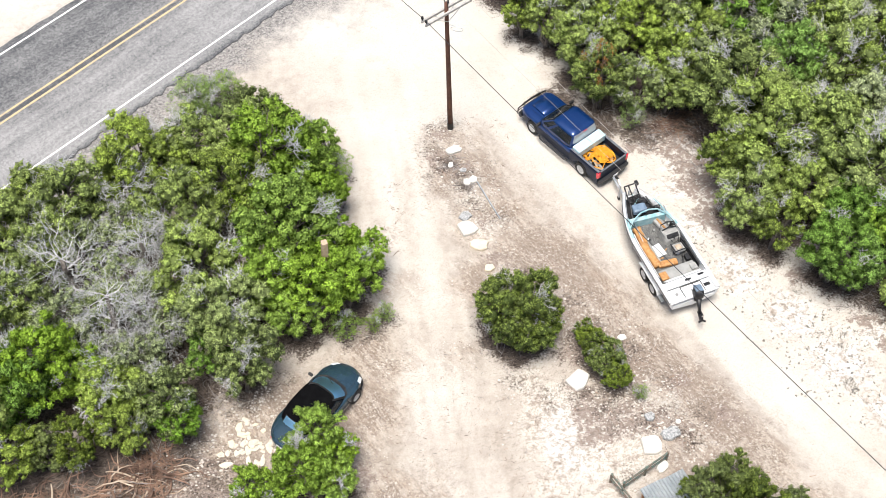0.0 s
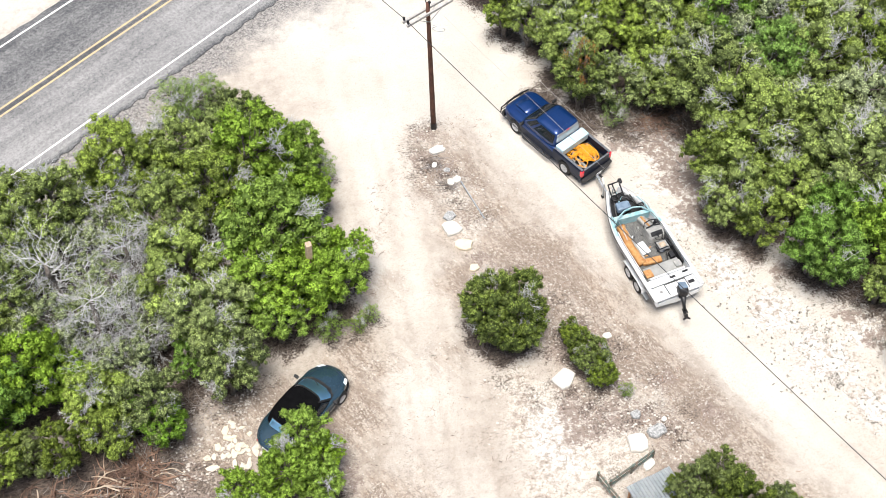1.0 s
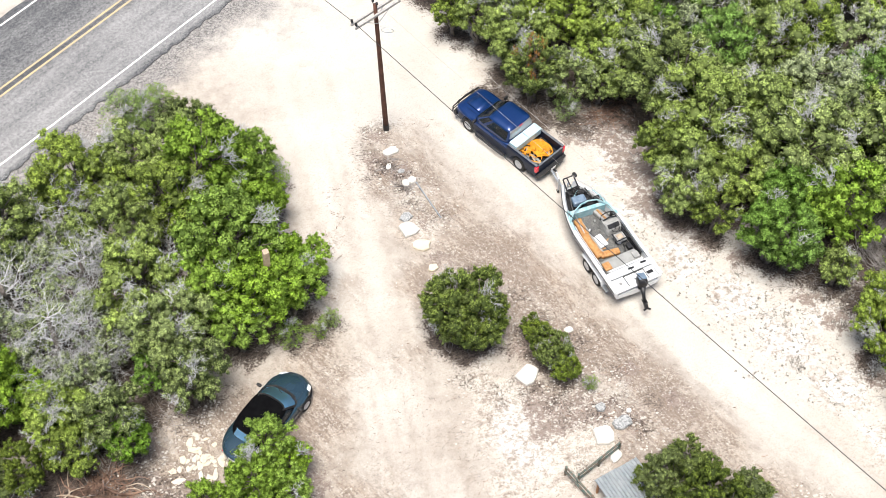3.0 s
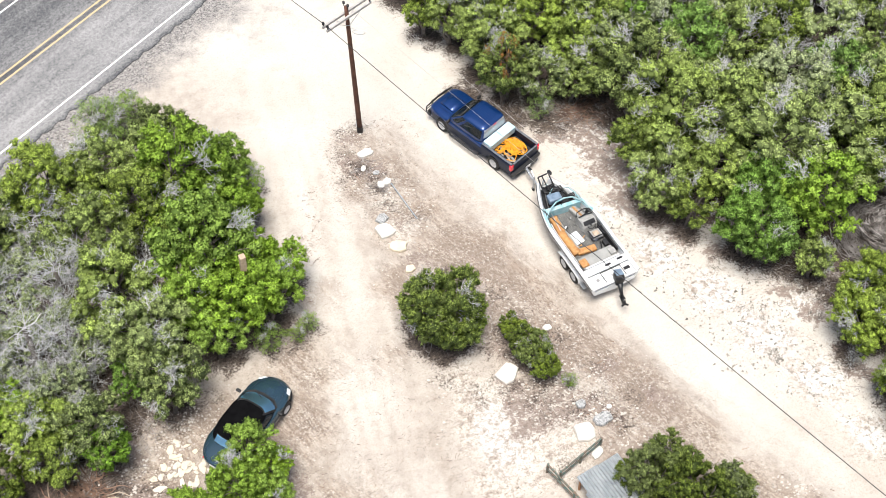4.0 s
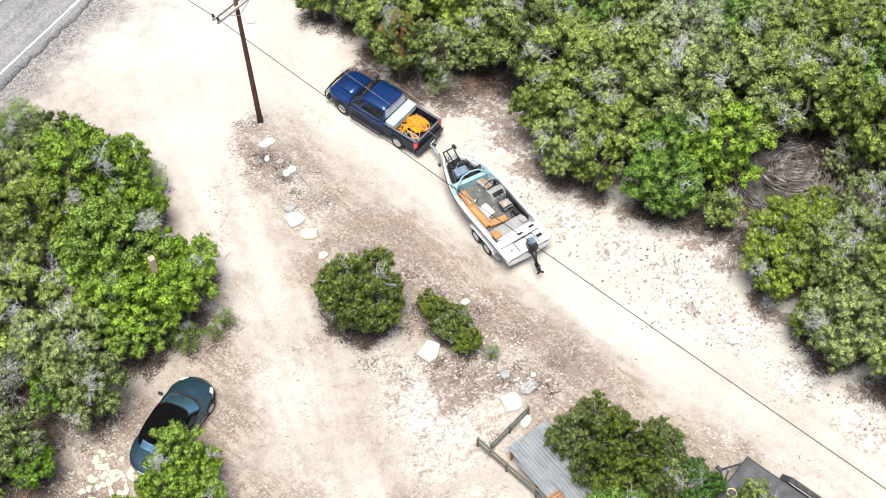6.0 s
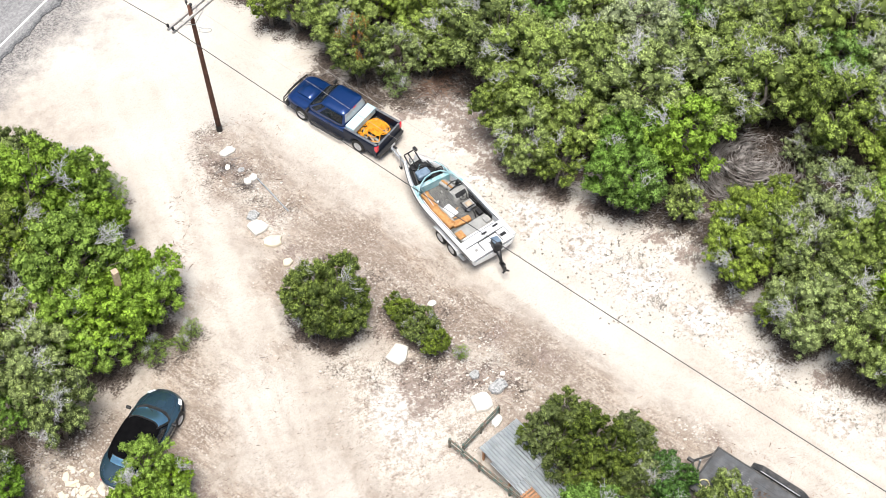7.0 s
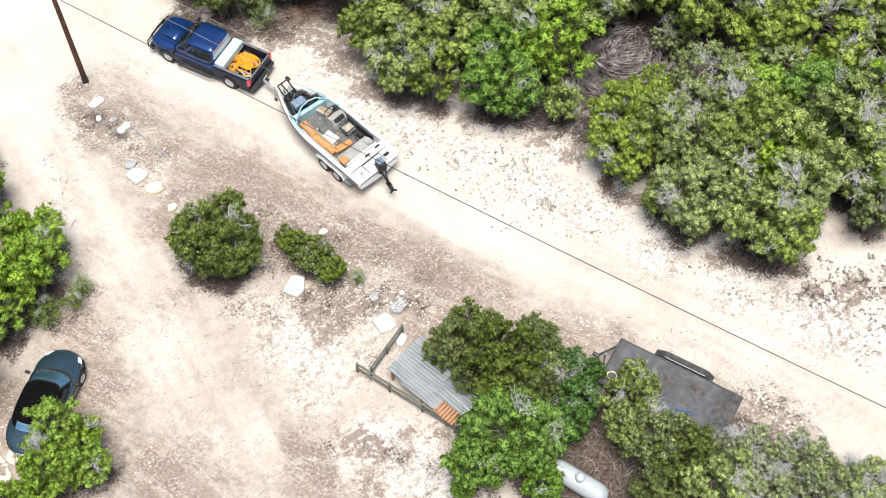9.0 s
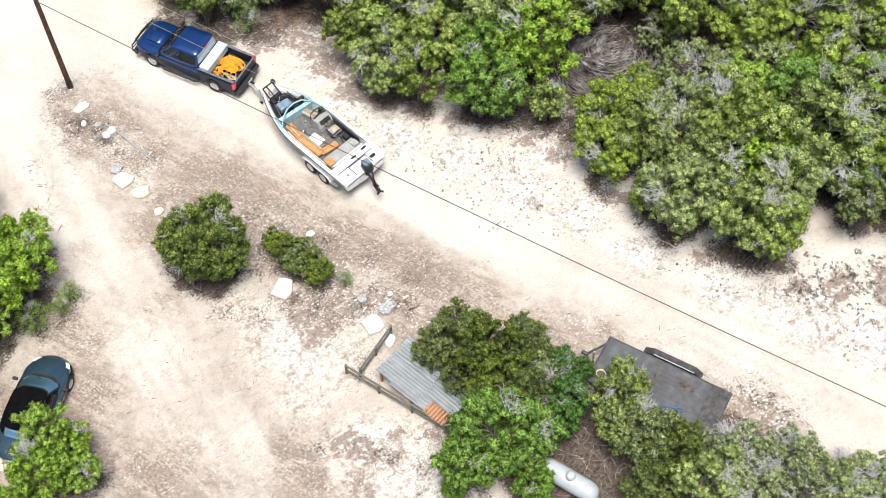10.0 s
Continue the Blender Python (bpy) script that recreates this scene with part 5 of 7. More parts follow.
    part("hood_line", box((0.9, 0.012, 0.008), (1.8, 0.62, 1.118), 0.002), NAVY, tr)
    for s in (1, -1):
        wheel(tr, 1.8, s * 0.84, 0.39, 0.26)
        wheel(tr, -1.8, s * 0.84, 0.39, 0.26)
    chest = part("toolbox", box((0.50, 1.72, 0.34), (-1.27, 0, 1.10), 0.025), ALU_BOX, tr, "pale aluminium crossover toolbox")
    for s in (1, -1):
        part("lid", box((0.52, 0.85, 0.045), (-1.27, s * 0.435, 1.293), 0.015), ALU_BOX, chest)
        part("latch", box((0.05, 0.10, 0.04), (-1.53, s * 0.43, 1.22), 0.008), STEEL, chest)
    part("hitch", box((0.35, 0.08, 0.08), (-3.32, 0, 0.42), 0.01), BLACK, tr)
    return tr


TRUCK_M = pose(5.78, 41.36, 0.0, 0, 0, 130.3) @ Matrix.Diagonal((0.89, 0.94, 0.95, 1))
build_truck(TRUCK_M)


def build_load():
    r = random.Random(8)
    rope = thing("rope_pile", "tangled orange-yellow rope heaped in the truck bed", "rope", m=TRUCK_M @ Matrix.Translation((-2.02, 0.0, 0.70)) @ Matrix.Diagonal((1.25, 1.25, 1.0, 1)))
    for k in range(7):
        pts = []
        cx, cy, a = r.uniform(-0.28, 0.28), r.uniform(-0.28, 0.28), r.uniform(0, 6)
        ra = r.uniform(0.16, 0.3)
        for i in range(130):
            a += 0.33 + r.uniform(-0.1, 0.1)
            cx = max(-0.30, min(0.30, cx + r.uniform(-0.05, 0.05)))
            cy = max(-0.34, min(0.34, cy + r.uniform(-0.05, 0.05)))
            rad = ra * (0.8 + 0.3 * math.sin(a * 0.31))
            x, y = cx + rad * math.cos(a), cy + rad * math.sin(a)
            pts.append((x, y, 0.05 + 0.40 * max(0, 1 - (x * x + y * y) / 0.34) * r.uniform(0.55, 1.0) + 0.03 * r.random()))
        part("rope_strand", tube(pts, 0.020, 5), ROPE, rope, smooth=True)
    for k in range(9):
        x, y = r.uniform(-0.65, 0.5), r.choice((r.uniform(0.25, 0.66), r.uniform(-0.66, 0.6)))
        b2 = thing("scrap_board", "short weathered scrap board lying in the truck bed", "board", "scrap in the truck bed", m=TRUCK_M @ pose(-2.1 + x, y, 0.70 + 0.012 * k, 0, r.uniform(-4, 4), r.uniform(0, 180)))
        part("plank", box((r.uniform(0.3, 0.8), r.uniform(0.06, 0.14), 0.03), bevel=0.006), SCRAP if k % 3 else GREY_VINYL, b2)


build_load()


# ---------------------------------------------------------------- soft-top car
def build_car(m):
    car = thing("convertible_car", "teal-grey convertible with closed black soft top, parked by trees", "car", m=m)
    wheels = (1.38, -1.27)

    def half(x):
        k = abs(x) / 2.28
        return 0.885 * (1 - min(k, 0.999) ** (4.2 if x > 0 else 4.6)) ** 0.42 + 0.02

    def top(x):
        if x > 0.9:
            return 0.87 - 0.05 * (x - 0.9) - 0.24 * max(0, (x - 1.2) / 1.05) ** 2.4
        if x < -1.2:
            return 0.93 - 0.20 * max(0, (-x - 1.3) / 0.95) ** 2.4
        return 0.90
    part("body", body_loft(-2.26, 2.26, half, top, wheels, 0.36, 0.22, 0.31, step=0.05, crown=0.035), CAR_PAINT, car, smooth=True)
    levels = [(0.87, -1.56, 1.20, 0.85), (1.02, -1.38, 0.96, 0.815), (1.17, -1.22, 0.70, 0.76), (1.26, -1.10, 0.52, 0.70), (1.31, -0.94, 0.36, 0.62)]
    at = cabin(levels, 3.6)
    rings = [[at(9 * k, v / 8) for k in range(40)] for v in range(9)]
    rings.append([Vector((-0.29 + (p.x + 0.29) * 0.55, p.y * 0.55, 1.345)) for p in rings[-1]])
    part("soft_top", loft(rings), SOFT_TOP, car, "black canvas soft top", smooth=True)
    part("windshield", cabin_patch(at, -46, 46, 0.06, 0.70, nt=18, lift=0.015), SKY_GLASS, car, "blue-reflecting windscreen", smooth=True)
    part("rear_window", cabin_patch(at, 158, 202, 0.10, 0.46, nt=12, lift=0.015), SKY_GLASS, car, smooth=True)
    for s in (1, -1):
        part("side_window", cabin_patch(at, s * 58, s * 112, 0.08, 0.55, nt=12), GLASS, car, smooth=True)
        part("pillar", tube([at(s * 52, v) * 1.0 + Vector((0.01, 0, 0.01)) for v in (0.02, 0.3, 0.6, 0.82)], 0.03, 6), BLACK, car)
        part("mirror", box((0.13, 0.22, 0.13), (0.84, s * 1.0, 0.94), 0.045), BLACK, car)
        part("headlight", loft([[(x, s * y, z) for y, z in ((y0 + 0.02, top(x) - 0.05), (y0 + 0.15, top(x) - 0.08), (y0 + 0.16, top(x) - 0.03), (y0 + 0.02, top(x) + 0.012))] for x, y0 in ((1.78, 0.60), (1.88, 0.56), (1.97, 0.505), (2.04, 0.455))]), CLEAR_LENS, car, "clear headlamp")
        part("taillight", box((0.06, 0.26, 0.09), (-2.11, s * 0.44, 0.62), 0.03), RED_LENS, car)
        part("door_handle", box((0.13, 0.03, 0.025), (-0.45, s * 0.895, 0.76), 0.008), BLACK, car)
        part("door_seam", box((0.008, 0.008, 0.5), (-0.62, s * 0.893, 0.58), 0.002), BLACK, car)
        wheel(car, 1.38, s * 0.77, 0.315, 0.21)
        wheel(car, -1.27, s * 0.77, 0.315, 0.21)
        part("wiper", tube([(1.20, s * 0.30 + 0.1, 0.915), (1.07, s * 0.30 - 0.15, 0.99), (1.0, s * 0.3 - 0.3, 1.03)], 0.012, 5), BLACK, car)
    # black surround of the windscreen, and of the rear window
    def skin(t, v):
        p = at(t, v)
        return p + (p - Vector((p.x * 0.3, 0, 0.6))).normalized() * 0.018
    part("windshield_frame", tube([skin(t, 0.05) for t in range(-48, 49, 8)] + [skin(48, v) for v in (0.2, 0.4, 0.6)] + [skin(t, 0.73) for t in range(48, -49, -8)] + [skin(-48, v) for v in (0.6, 0.4, 0.2, 0.05)], 0.032, 6), BLACK, car, "black windscreen surround")
    part("rear_window_frame", tube([skin(t, 0.08) for t in range(156, 205, 6)] + [skin(t, 0.48) for t in range(204, 155, -6)] + [skin(156, 0.08)], 0.018, 6), BLACK, car)
    for s in (1, -1):
        # black tube added along each side to imitate the dark shade there
        part("sill_shadow_line", tube([(x, s * (half(x) + 0.004), 0.60) for x in [-1.75 + 0.25 * i for i in range(14)]], 0.028, 6), BLACK, car, "black side moulding")
    # black tube run round the nose to draw its dark outline
    part("nose_strip", tube([(x, half(x) + 0.02, 0.34) for x in (1.75, 1.9, 2.05, 2.15, 2.22)] + [(x, y, 0.34) for x, y in ((2.28, 0.26), (2.30, 0.0), (2.28, -0.26))] + [(x, -half(x) - 0.02, 0.34) for x in (2.22, 2.15, 2.05, 1.9, 1.75)], 0.04, 6), BLACK, car, "black bumper lip")
    part("hood_seam", tube([(0.98, -0.68, 0.895), (1.6, -0.60, 0.862), (2.0, -0.40, 0.76), (2.1, 0, 0.735), (2.0, 0.40, 0.76), (1.6, 0.60, 0.862), (0.98, 0.68, 0.895)], 0.006, 4), BLACK, car)
    part("trunk_seam", tube([(-1.60, -0.62, 0.925), (-1.95, -0.60, 0.885), (-2.1, -0.4, 0.83), (-2.12, 0, 0.835), (-2.1, 0.4, 0.83), (-1.95, 0.60, 0.885), (-1.60, 0.62, 0.925)], 0.006, 4), BLACK, car)
    part("cowl", tube([(1.0, -0.72, 0.90), (1.20, -0.45, 0.905), (1.25, 0, 0.91), (1.20, 0.45, 0.905), (1.0, 0.72, 0.90)], 0.035, 6), RUBBER, car)
    part("number_plate", box((0.012, 0.32, 0.15), (-2.26, 0, 0.62), 0.003), CLEAR_LENS, car, "pale plate")
    return car


build_car(pose(-4.97, 27.36, 0.0, 0, 0, 53.0))


# ---------------------------------------------------------------- boat on its trailer
BOAT_M = pose(9.22, 34.97, 0.0, 0, 0, 112.6)


def beam(x):
    return 1.15 - (0.85 * max(0, (x - 0.1) / 2.9) ** 1.9 if x > 0.1 else 0.0)


def build_boat(m):
    boat = thing("motor_boat", "stripped white open motor boat with torn interior on a trailer", "boat", m=m)
    xs = [-2.95 + 0.2344 * i for i in range(26)]
    secs = []
    for x in xs:
        w = beam(x)
        k = max(0, (x - 0.6) / 2.4)
        keel = 0.52 + 0.35 * k * k
        secs.append([(x, y, z) for y, z in ((w, 1.26), (w + 0.015, 1.20), (w * 0.97, 0.95), (w * 0.86, keel + 0.16), (0.02, keel), (-0.02, keel), (-w * 0.86, keel + 0.16), (-w * 0.97, 0.95), (-w - 0.015, 1.20), (-w, 1.26),
                                            (-w + 0.13, 1.27), (-w + 0.16, 1.22), (-w + 0.18, 0.86), (w - 0.18, 0.86), (w - 0.16, 1.22), (w - 0.13, 1.27))])
    part("hull", loft(secs), HULL, boat, "white gelcoat hull")
    for s in (1, -1):
        part("rub_rail", tube([(x, s * (beam(x) + 0.02), 1.18) for x in xs], 0.024, 5), DARK_STEEL, boat, "dark rub rail")
        part("gunwale_trim", tube([(x, s * (beam(x) - 0.15), 1.285) for x in xs[4:-6]], 0.014, 5), DARK_STEEL, boat)
    for s, mm in ((1, HULL), (-1, BLACK)):
        part("inner_liner", loft([[(x, s * (beam(x) - 0.185), 0.88), (x, s * (beam(x) - 0.185), 1.20), (x, s * (beam(x) - 0.24), 1.18), (x, s * (beam(x) - 0.26), 0.88)] for x in [-1.6 + 0.2 * i for i in range(13)]]), mm, boat)
    part("floor", loft([[(x, beam(x) - 0.2, 0.868), (x, -beam(x) + 0.2, 0.868), (x, -beam(x) + 0.2, 0.885), (x, beam(x) - 0.2, 0.885)] for x in [-1.75 + 0.25 * i for i in range(14)]]), CARPET, boat, "worn grey carpeted floor")
    # stern deck and swim platform
    part("stern_deck", box((0.34, 1.98, 0.07), (-2.15, 0, 1.20), 0.03), HULL, boat)
    part("splash_well", box((0.66, 2.02, 0.06), (-2.62, 0, 1.06), 0.02), HULL, boat)
    part("transom_cap", box((0.10, 2.24, 0.10), (-2.93, 0, 1.12), 0.03), HULL, boat)
    part("vent_slot", box((0.10, 0.28, 0.03), (-2.16, -0.10, 1.237), 0.008), BLACK, boat)
    part("vent_slot", box((0.10, 0.28, 0.03), (-2.10, -0.72, 1.237), 0.008), BLACK, boat)
    part("deck_hatch", box((0.16, 0.28, 0.03), (-2.58, -0.78, 1.095), 0.008), BLACK, boat)
    part("bilge_cap", lathe([(0.001, 0.03), (0.07, 0.03), (0.08, 0), (0.001, 0)], 12, "z"), GREY_VINYL, boat, m=Matrix.Translation((-2.58, 0.62, 1.09)))
    # rear bench
    part("rear_bench", box((0.62, 1.66, 0.26), (-1.58, 0.02, 1.02), 0.06), BENCH_GREY, boat, "torn grey vinyl bench")
    part("bench_cushion", box((0.40, 0.34, 0.10), (-1.62, 0.72, 1.19), 0.04), TAN_SEAT, boat)
    part("bench_cushion", box((0.32, 0.30, 0.10), (-1.62, -0.66, 1.19), 0.04), GREY_VINYL, boat)
    part("bench_back", box((0.07, 1.62, 0.12), (-1.93, 0, 1.22), 0.02), HULL, boat)
    # port lounge: long stripped seat
    r = random.Random(3)
    for x0, x1, y0, y1 in ((0.25, 1.12, 0.66, 0.58), (-0.98, 0.27, 0.64, 0.70)):
        secs = []
        for i in range(9):
            x = x0 + (x1 - x0) * i / 8
            yc = y1 + (y0 - y1) * (1 - i / 8)
            wv = 0.17 + 0.02 * math.sin(i * 1.9)
            secs.append([(x, yc - wv, 0.885), (x, yc - wv, 1.08), (x, yc - wv * 0.6, 1.15 + 0.015 * r.random()), (x, yc + wv * 0.6, 1.15), (x, yc + wv, 1.08), (x, yc + wv, 0.885)])
        part("lounge_seat", loft(secs), TAN_SEAT, boat, "orange-brown stripped lounge seat", smooth=True)
    part("corner_seat", box((0.30, 0.85, 0.18), (-0.98, 0.18, 1.0), 0.06, turn=Matrix.Rotation(radians(-8), 4, "Z")), TAN_SEAT, boat, "orange-brown stripped corner seat")
    part("seat_base", box((2.0, 0.10, 0.20), (0.05, 0.47, 0.985), 0.02), GREY_VINYL, boat)
    part("white_panel", box((0.62, 0.44, 0.05), (-0.22, 0.22, 0.95), 0.015, turn=Matrix.Rotation(radians(6), 4, "Z")), HULL, boat, "loose white panel on the floor")
    # starboard front cushion
    part("front_cushion", box((0.95, 0.34, 0.22), (0.85, -0.50, 1.0), 0.06, turn=Matrix.Rotation(radians(13), 4, "Z")), GREY_VINYL, boat)
    part("foam_strip", box((0.70, 0.09, 0.05), (0.90, -0.47, 1.125), 0.02, turn=Matrix.Rotation(radians(10), 4, "Z")), TAN_SEAT, boat)
    # helm
    helm = part("console", loft([[(0.60, -0.20, 0.88), (0.60, -0.92, 0.88), (0.55, -0.92, 1.22), (0.55, -0.24, 1.22)], [(0.12, -0.18, 0.88), (0.12, -0.92, 0.88), (0.16, -0.92, 1.29), (0.16, -0.22, 1.29)], [(-0.10, -0.22, 0.88), (-0.10, -0.92, 0.88), (-0.04, -0.92, 1.13), (-0.04, -0.30, 1.13)]]), GREY_VINYL, boat, "grey helm console")
    part("dash", box((0.20, 0.54, 0.03), (0.08, -0.58, 1.235), 0.01, turn=Matrix.Rotation(radians(-38), 4, "Y")), BLACK, helm)
    part("console_trim", tube([(0.46, -0.28, 1.26), (0.46, -0.58, 1.36), (0.44, -0.88, 1.28)], 0.03, 6), BLACK, helm)
    ring = [(-0.10 + 0.17 * math.cos(a) * 0.55, -0.58 + 0.18 * math.sin(a), 1.25 + 0.17 * math.cos(a) * 0.8) for a in [2 * math.pi * k / 16 for k in range(17)]]
    steer = part("steering_wheel", tube(ring, 0.016, 5), BLACK, boat)
    part("steering_hub", box((0.16, 0.05, 0.05), (-0.04, -0.58, 1.23), 0.02), BLACK, steer)
    seat = part("helm_seat", box((0.46, 0.50, 0.12), (-0.55, -0.52, 1.17), 0.05), GREY_VINYL, boat, "grey helm seat frame")
    part("pedestal", lathe([(0.001, 0.88), (0.14, 0.88), (0.05, 0.95), (0.05, 1.12), (0.001, 1.12)], 12, "z"), STEEL, seat, m=Matrix.Translation((-0.55, -0.52, 0)))
    part("seat_rail", tube([(-0.30, -0.28, 1.24), (-0.76, -0.26, 1.30), (-0.82, -0.52, 1.42), (-0.76, -0.80, 1.30), (-0.30, -0.78, 1.24)], 0.03, 6), BLACK, seat)
    part("seat_insert", box((0.24, 0.26, 0.05), (-0.54, -0.52, 1.24), 0.02), SCRAP, seat)
    for k in range(7):
        part("wire_bundle", tube(wander(r, (0.1 - 0.25 * k, -0.80 + r.uniform(-0.05, 0.05), 0.95), (-0.35 - 0.18 * k, -0.84 + r.uniform(-0.05, 0.12), 1.05), 5, 0.25), 0.018, 5), BLACK, boat)
    # teal fore deck edge and bow fittings
    teal = part("fore_bulkhead", loft([[(x, y, z) for x, z in ((1.22 + 0.10 * y, 0.90), (1.24 + 0.10 * y, 1.30), (1.40 + 0.10 * y, 1.34), (1.46 + 0.10 * y, 0.90))] for y in [-0.80 + 0.1 * k for k in range(17)]]), TEAL, boat, "faded teal bulkhead rail")
    for s in (1, -1):
        part("teal_gunwale", loft([[(x, s * (beam(x) - 0.02), 1.275), (x, s * (beam(x) - 0.15), 1.285), (x, s * (beam(x) - 0.19), 1.22), (x, s * (beam(x) - 0.02), 1.24)] for x in [0.55 + 0.15 * i for i in range(8)]]), TEAL, boat)
        part("bow_rail", tube([(1.3, s * beam(1.3) * 0.93, 1.27), (1.5, s * beam(1.5) * 0.93, 1.47), (2.1, s * beam(2.1) * 0.9, 1.50), (2.75, s * beam(2.75) * 0.8, 1.46), (2.9, s * 0.12, 1.45)], 0.017, 6), STEEL, boat)
    part("fore_well", loft([[(x, beam(x) - 0.17, 1.0), (x, -beam(x) + 0.17, 1.0), (x, -beam(x) + 0.17, 1.04), (x, beam(x) - 0.17, 1.04)] for x in [1.48 + 0.15 * i for i in range(9)]]), BLACK, boat, "dark fore deck well")
    part("cover_box", box((0.42, 0.62, 0.30), (1.86, 0.10, 1.28), 0.07, turn=Matrix.Rotation(radians(-6), 4, "Z")), SLATE_COVER, boat, "blue-grey covered box at the bow")
    for k in range(13):
        part("bow_gear", box((r.uniform(0.1, 0.3), r.uniform(0.12, 0.26), r.uniform(0.1, 0.22)), (r.uniform(1.6, 2.5), r.uniform(-0.35, 0.3), 1.18), 0.03, turn=Matrix.Rotation(r.uniform(0, 3), 4, "Z")), BLACK, boat)
    # pale teal hoops and rails over the fore deck
    part("teal_hoop", tube([(1.02, 0.98, 1.28), (1.25, 0.72, 1.52), (1.42, 0.30, 1.62), (1.46, -0.10, 1.62), (1.40, -0.50, 1.54), (1.18, -0.86, 1.28)], 0.036, 7), TEAL, boat, "faded teal hoop across the fore deck")
    part("teal_hoop", tube([(1.30, -0.84, 1.28), (1.55, -0.74, 1.52), (1.95, -0.62, 1.52), (2.15, -0.52, 1.30)], 0.028, 6), TEAL, boat)
    part("grab_rail", tube([(-1.7, -0.96, 1.28), (-1.6, -0.94, 1.40), (0.0, -0.94, 1.42), (0.1, -0.95, 1.28)], 0.020, 6), STEEL, boat)
    part("grab_rail", tube([(0.3, 0.70, 1.17), (0.9, 0.66, 1.26), (1.35, 0.60, 1.20)], 0.018, 6), STEEL, boat)
    for y in (0.36, -0.58):
        part("well_edge", box((0.62, 0.03, 0.05), (-2.63, y, 1.11), 0.008), DARK_STEEL, boat)
    part("well_edge", box((0.03, 0.94, 0.05), (-2.33, -0.11, 1.11), 0.008), DARK_STEEL, boat)
    for k in range(9):
        part("bow_hose", tube(wander(r, (r.uniform(1.5, 2.4), r.uniform(-0.5, 0.45), 1.12), (r.uniform(1.5, 2.6), r.uniform(-0.5, 0.45), 1.28), 6, 0.35), 0.022, 5), BLACK, boat)
    part("windscreen_frame", tube([(0.60, -0.24, 1.22), (0.64, -0.28, 1.42), (0.66, -0.56, 1.48), (0.62, -0.86, 1.42), (0.40, -0.92, 1.28)], 0.028, 6), BLACK, boat)
    part("throttle_box", box((0.22, 0.10, 0.16), (-0.25, -0.86, 1.24), 0.03), BLACK, boat)
    part("battery", box((0.30, 0.20, 0.20), (-1.02, -0.72, 0.99), 0.02), BLACK, boat)
    part("fuel_hose", tube(wander(r, (-0.8, -0.6, 0.92), (-1.9, -0.3, 1.0), 7, 0.14), 0.02, 5), BLACK, boat)
    for k in range(18):
        x, y = r.uniform(1.5, 2.6), r.uniform(-0.5, 0.5)
        part("bow_strap", tube(wander(r, (x, y * 0.8, 1.15), (x + r.uniform(-0.5, 0.4), -y * 0.7, 1.2 + r.uniform(0, 0.3)), 4, 0.2), r.uniform(0.012, 0.03), 5), BLACK if k % 3 else TEAL, boat)
    for a, b2 in (((2.35, 0.28, 1.1), (2.95, 0.30, 1.62)), ((2.35, -0.28, 1.1), (2.95, -0.22, 1.62)), ((2.95, 0.30, 1.62), (2.95, -0.22, 1.62)), ((2.55, 0.29, 1.3), (2.55, -0.26, 1.3)), ((2.4, 0.0, 1.1), (3.05, 0.05, 1.5)), ((1.55, 0.55, 1.1), (2.1, 0.42, 1.45)), ((1.6, -0.6, 1.15), (2.3, -0.42, 1.4))):
        part("frame_tube", tube([a, b2], 0.032, 6), BLACK, boat)
    part("trolling_head", box((0.24, 0.16, 0.16), (2.95, -0.28, 1.62), 0.05), BLACK, boat)
    part("winch_drum", lathe([(0.001, -0.12), (0.10, -0.12), (0.10, 0.12), (0.001, 0.12)], 12, "y"), BLACK, boat, m=Matrix.Translation((1.62, -0.62, 1.34)))
    # strewn small debris on the floor
    for k in range(16):
        s2 = r.choice((CARPET, TAN_SEAT, HULL, BLACK, GREY_VINYL))
        part("debris", box((r.uniform(0.05, 0.2), r.uniform(0.03, 0.1), 0.03), (r.uniform(-1.1, 1.0), r.uniform(-0.35, 0.4), 0.905 + 0.004 * k), 0.008, turn=Matrix.Rotation(r.uniform(0, 3), 4, "Z")), s2, boat)
    return boat


build_boat(BOAT_M)


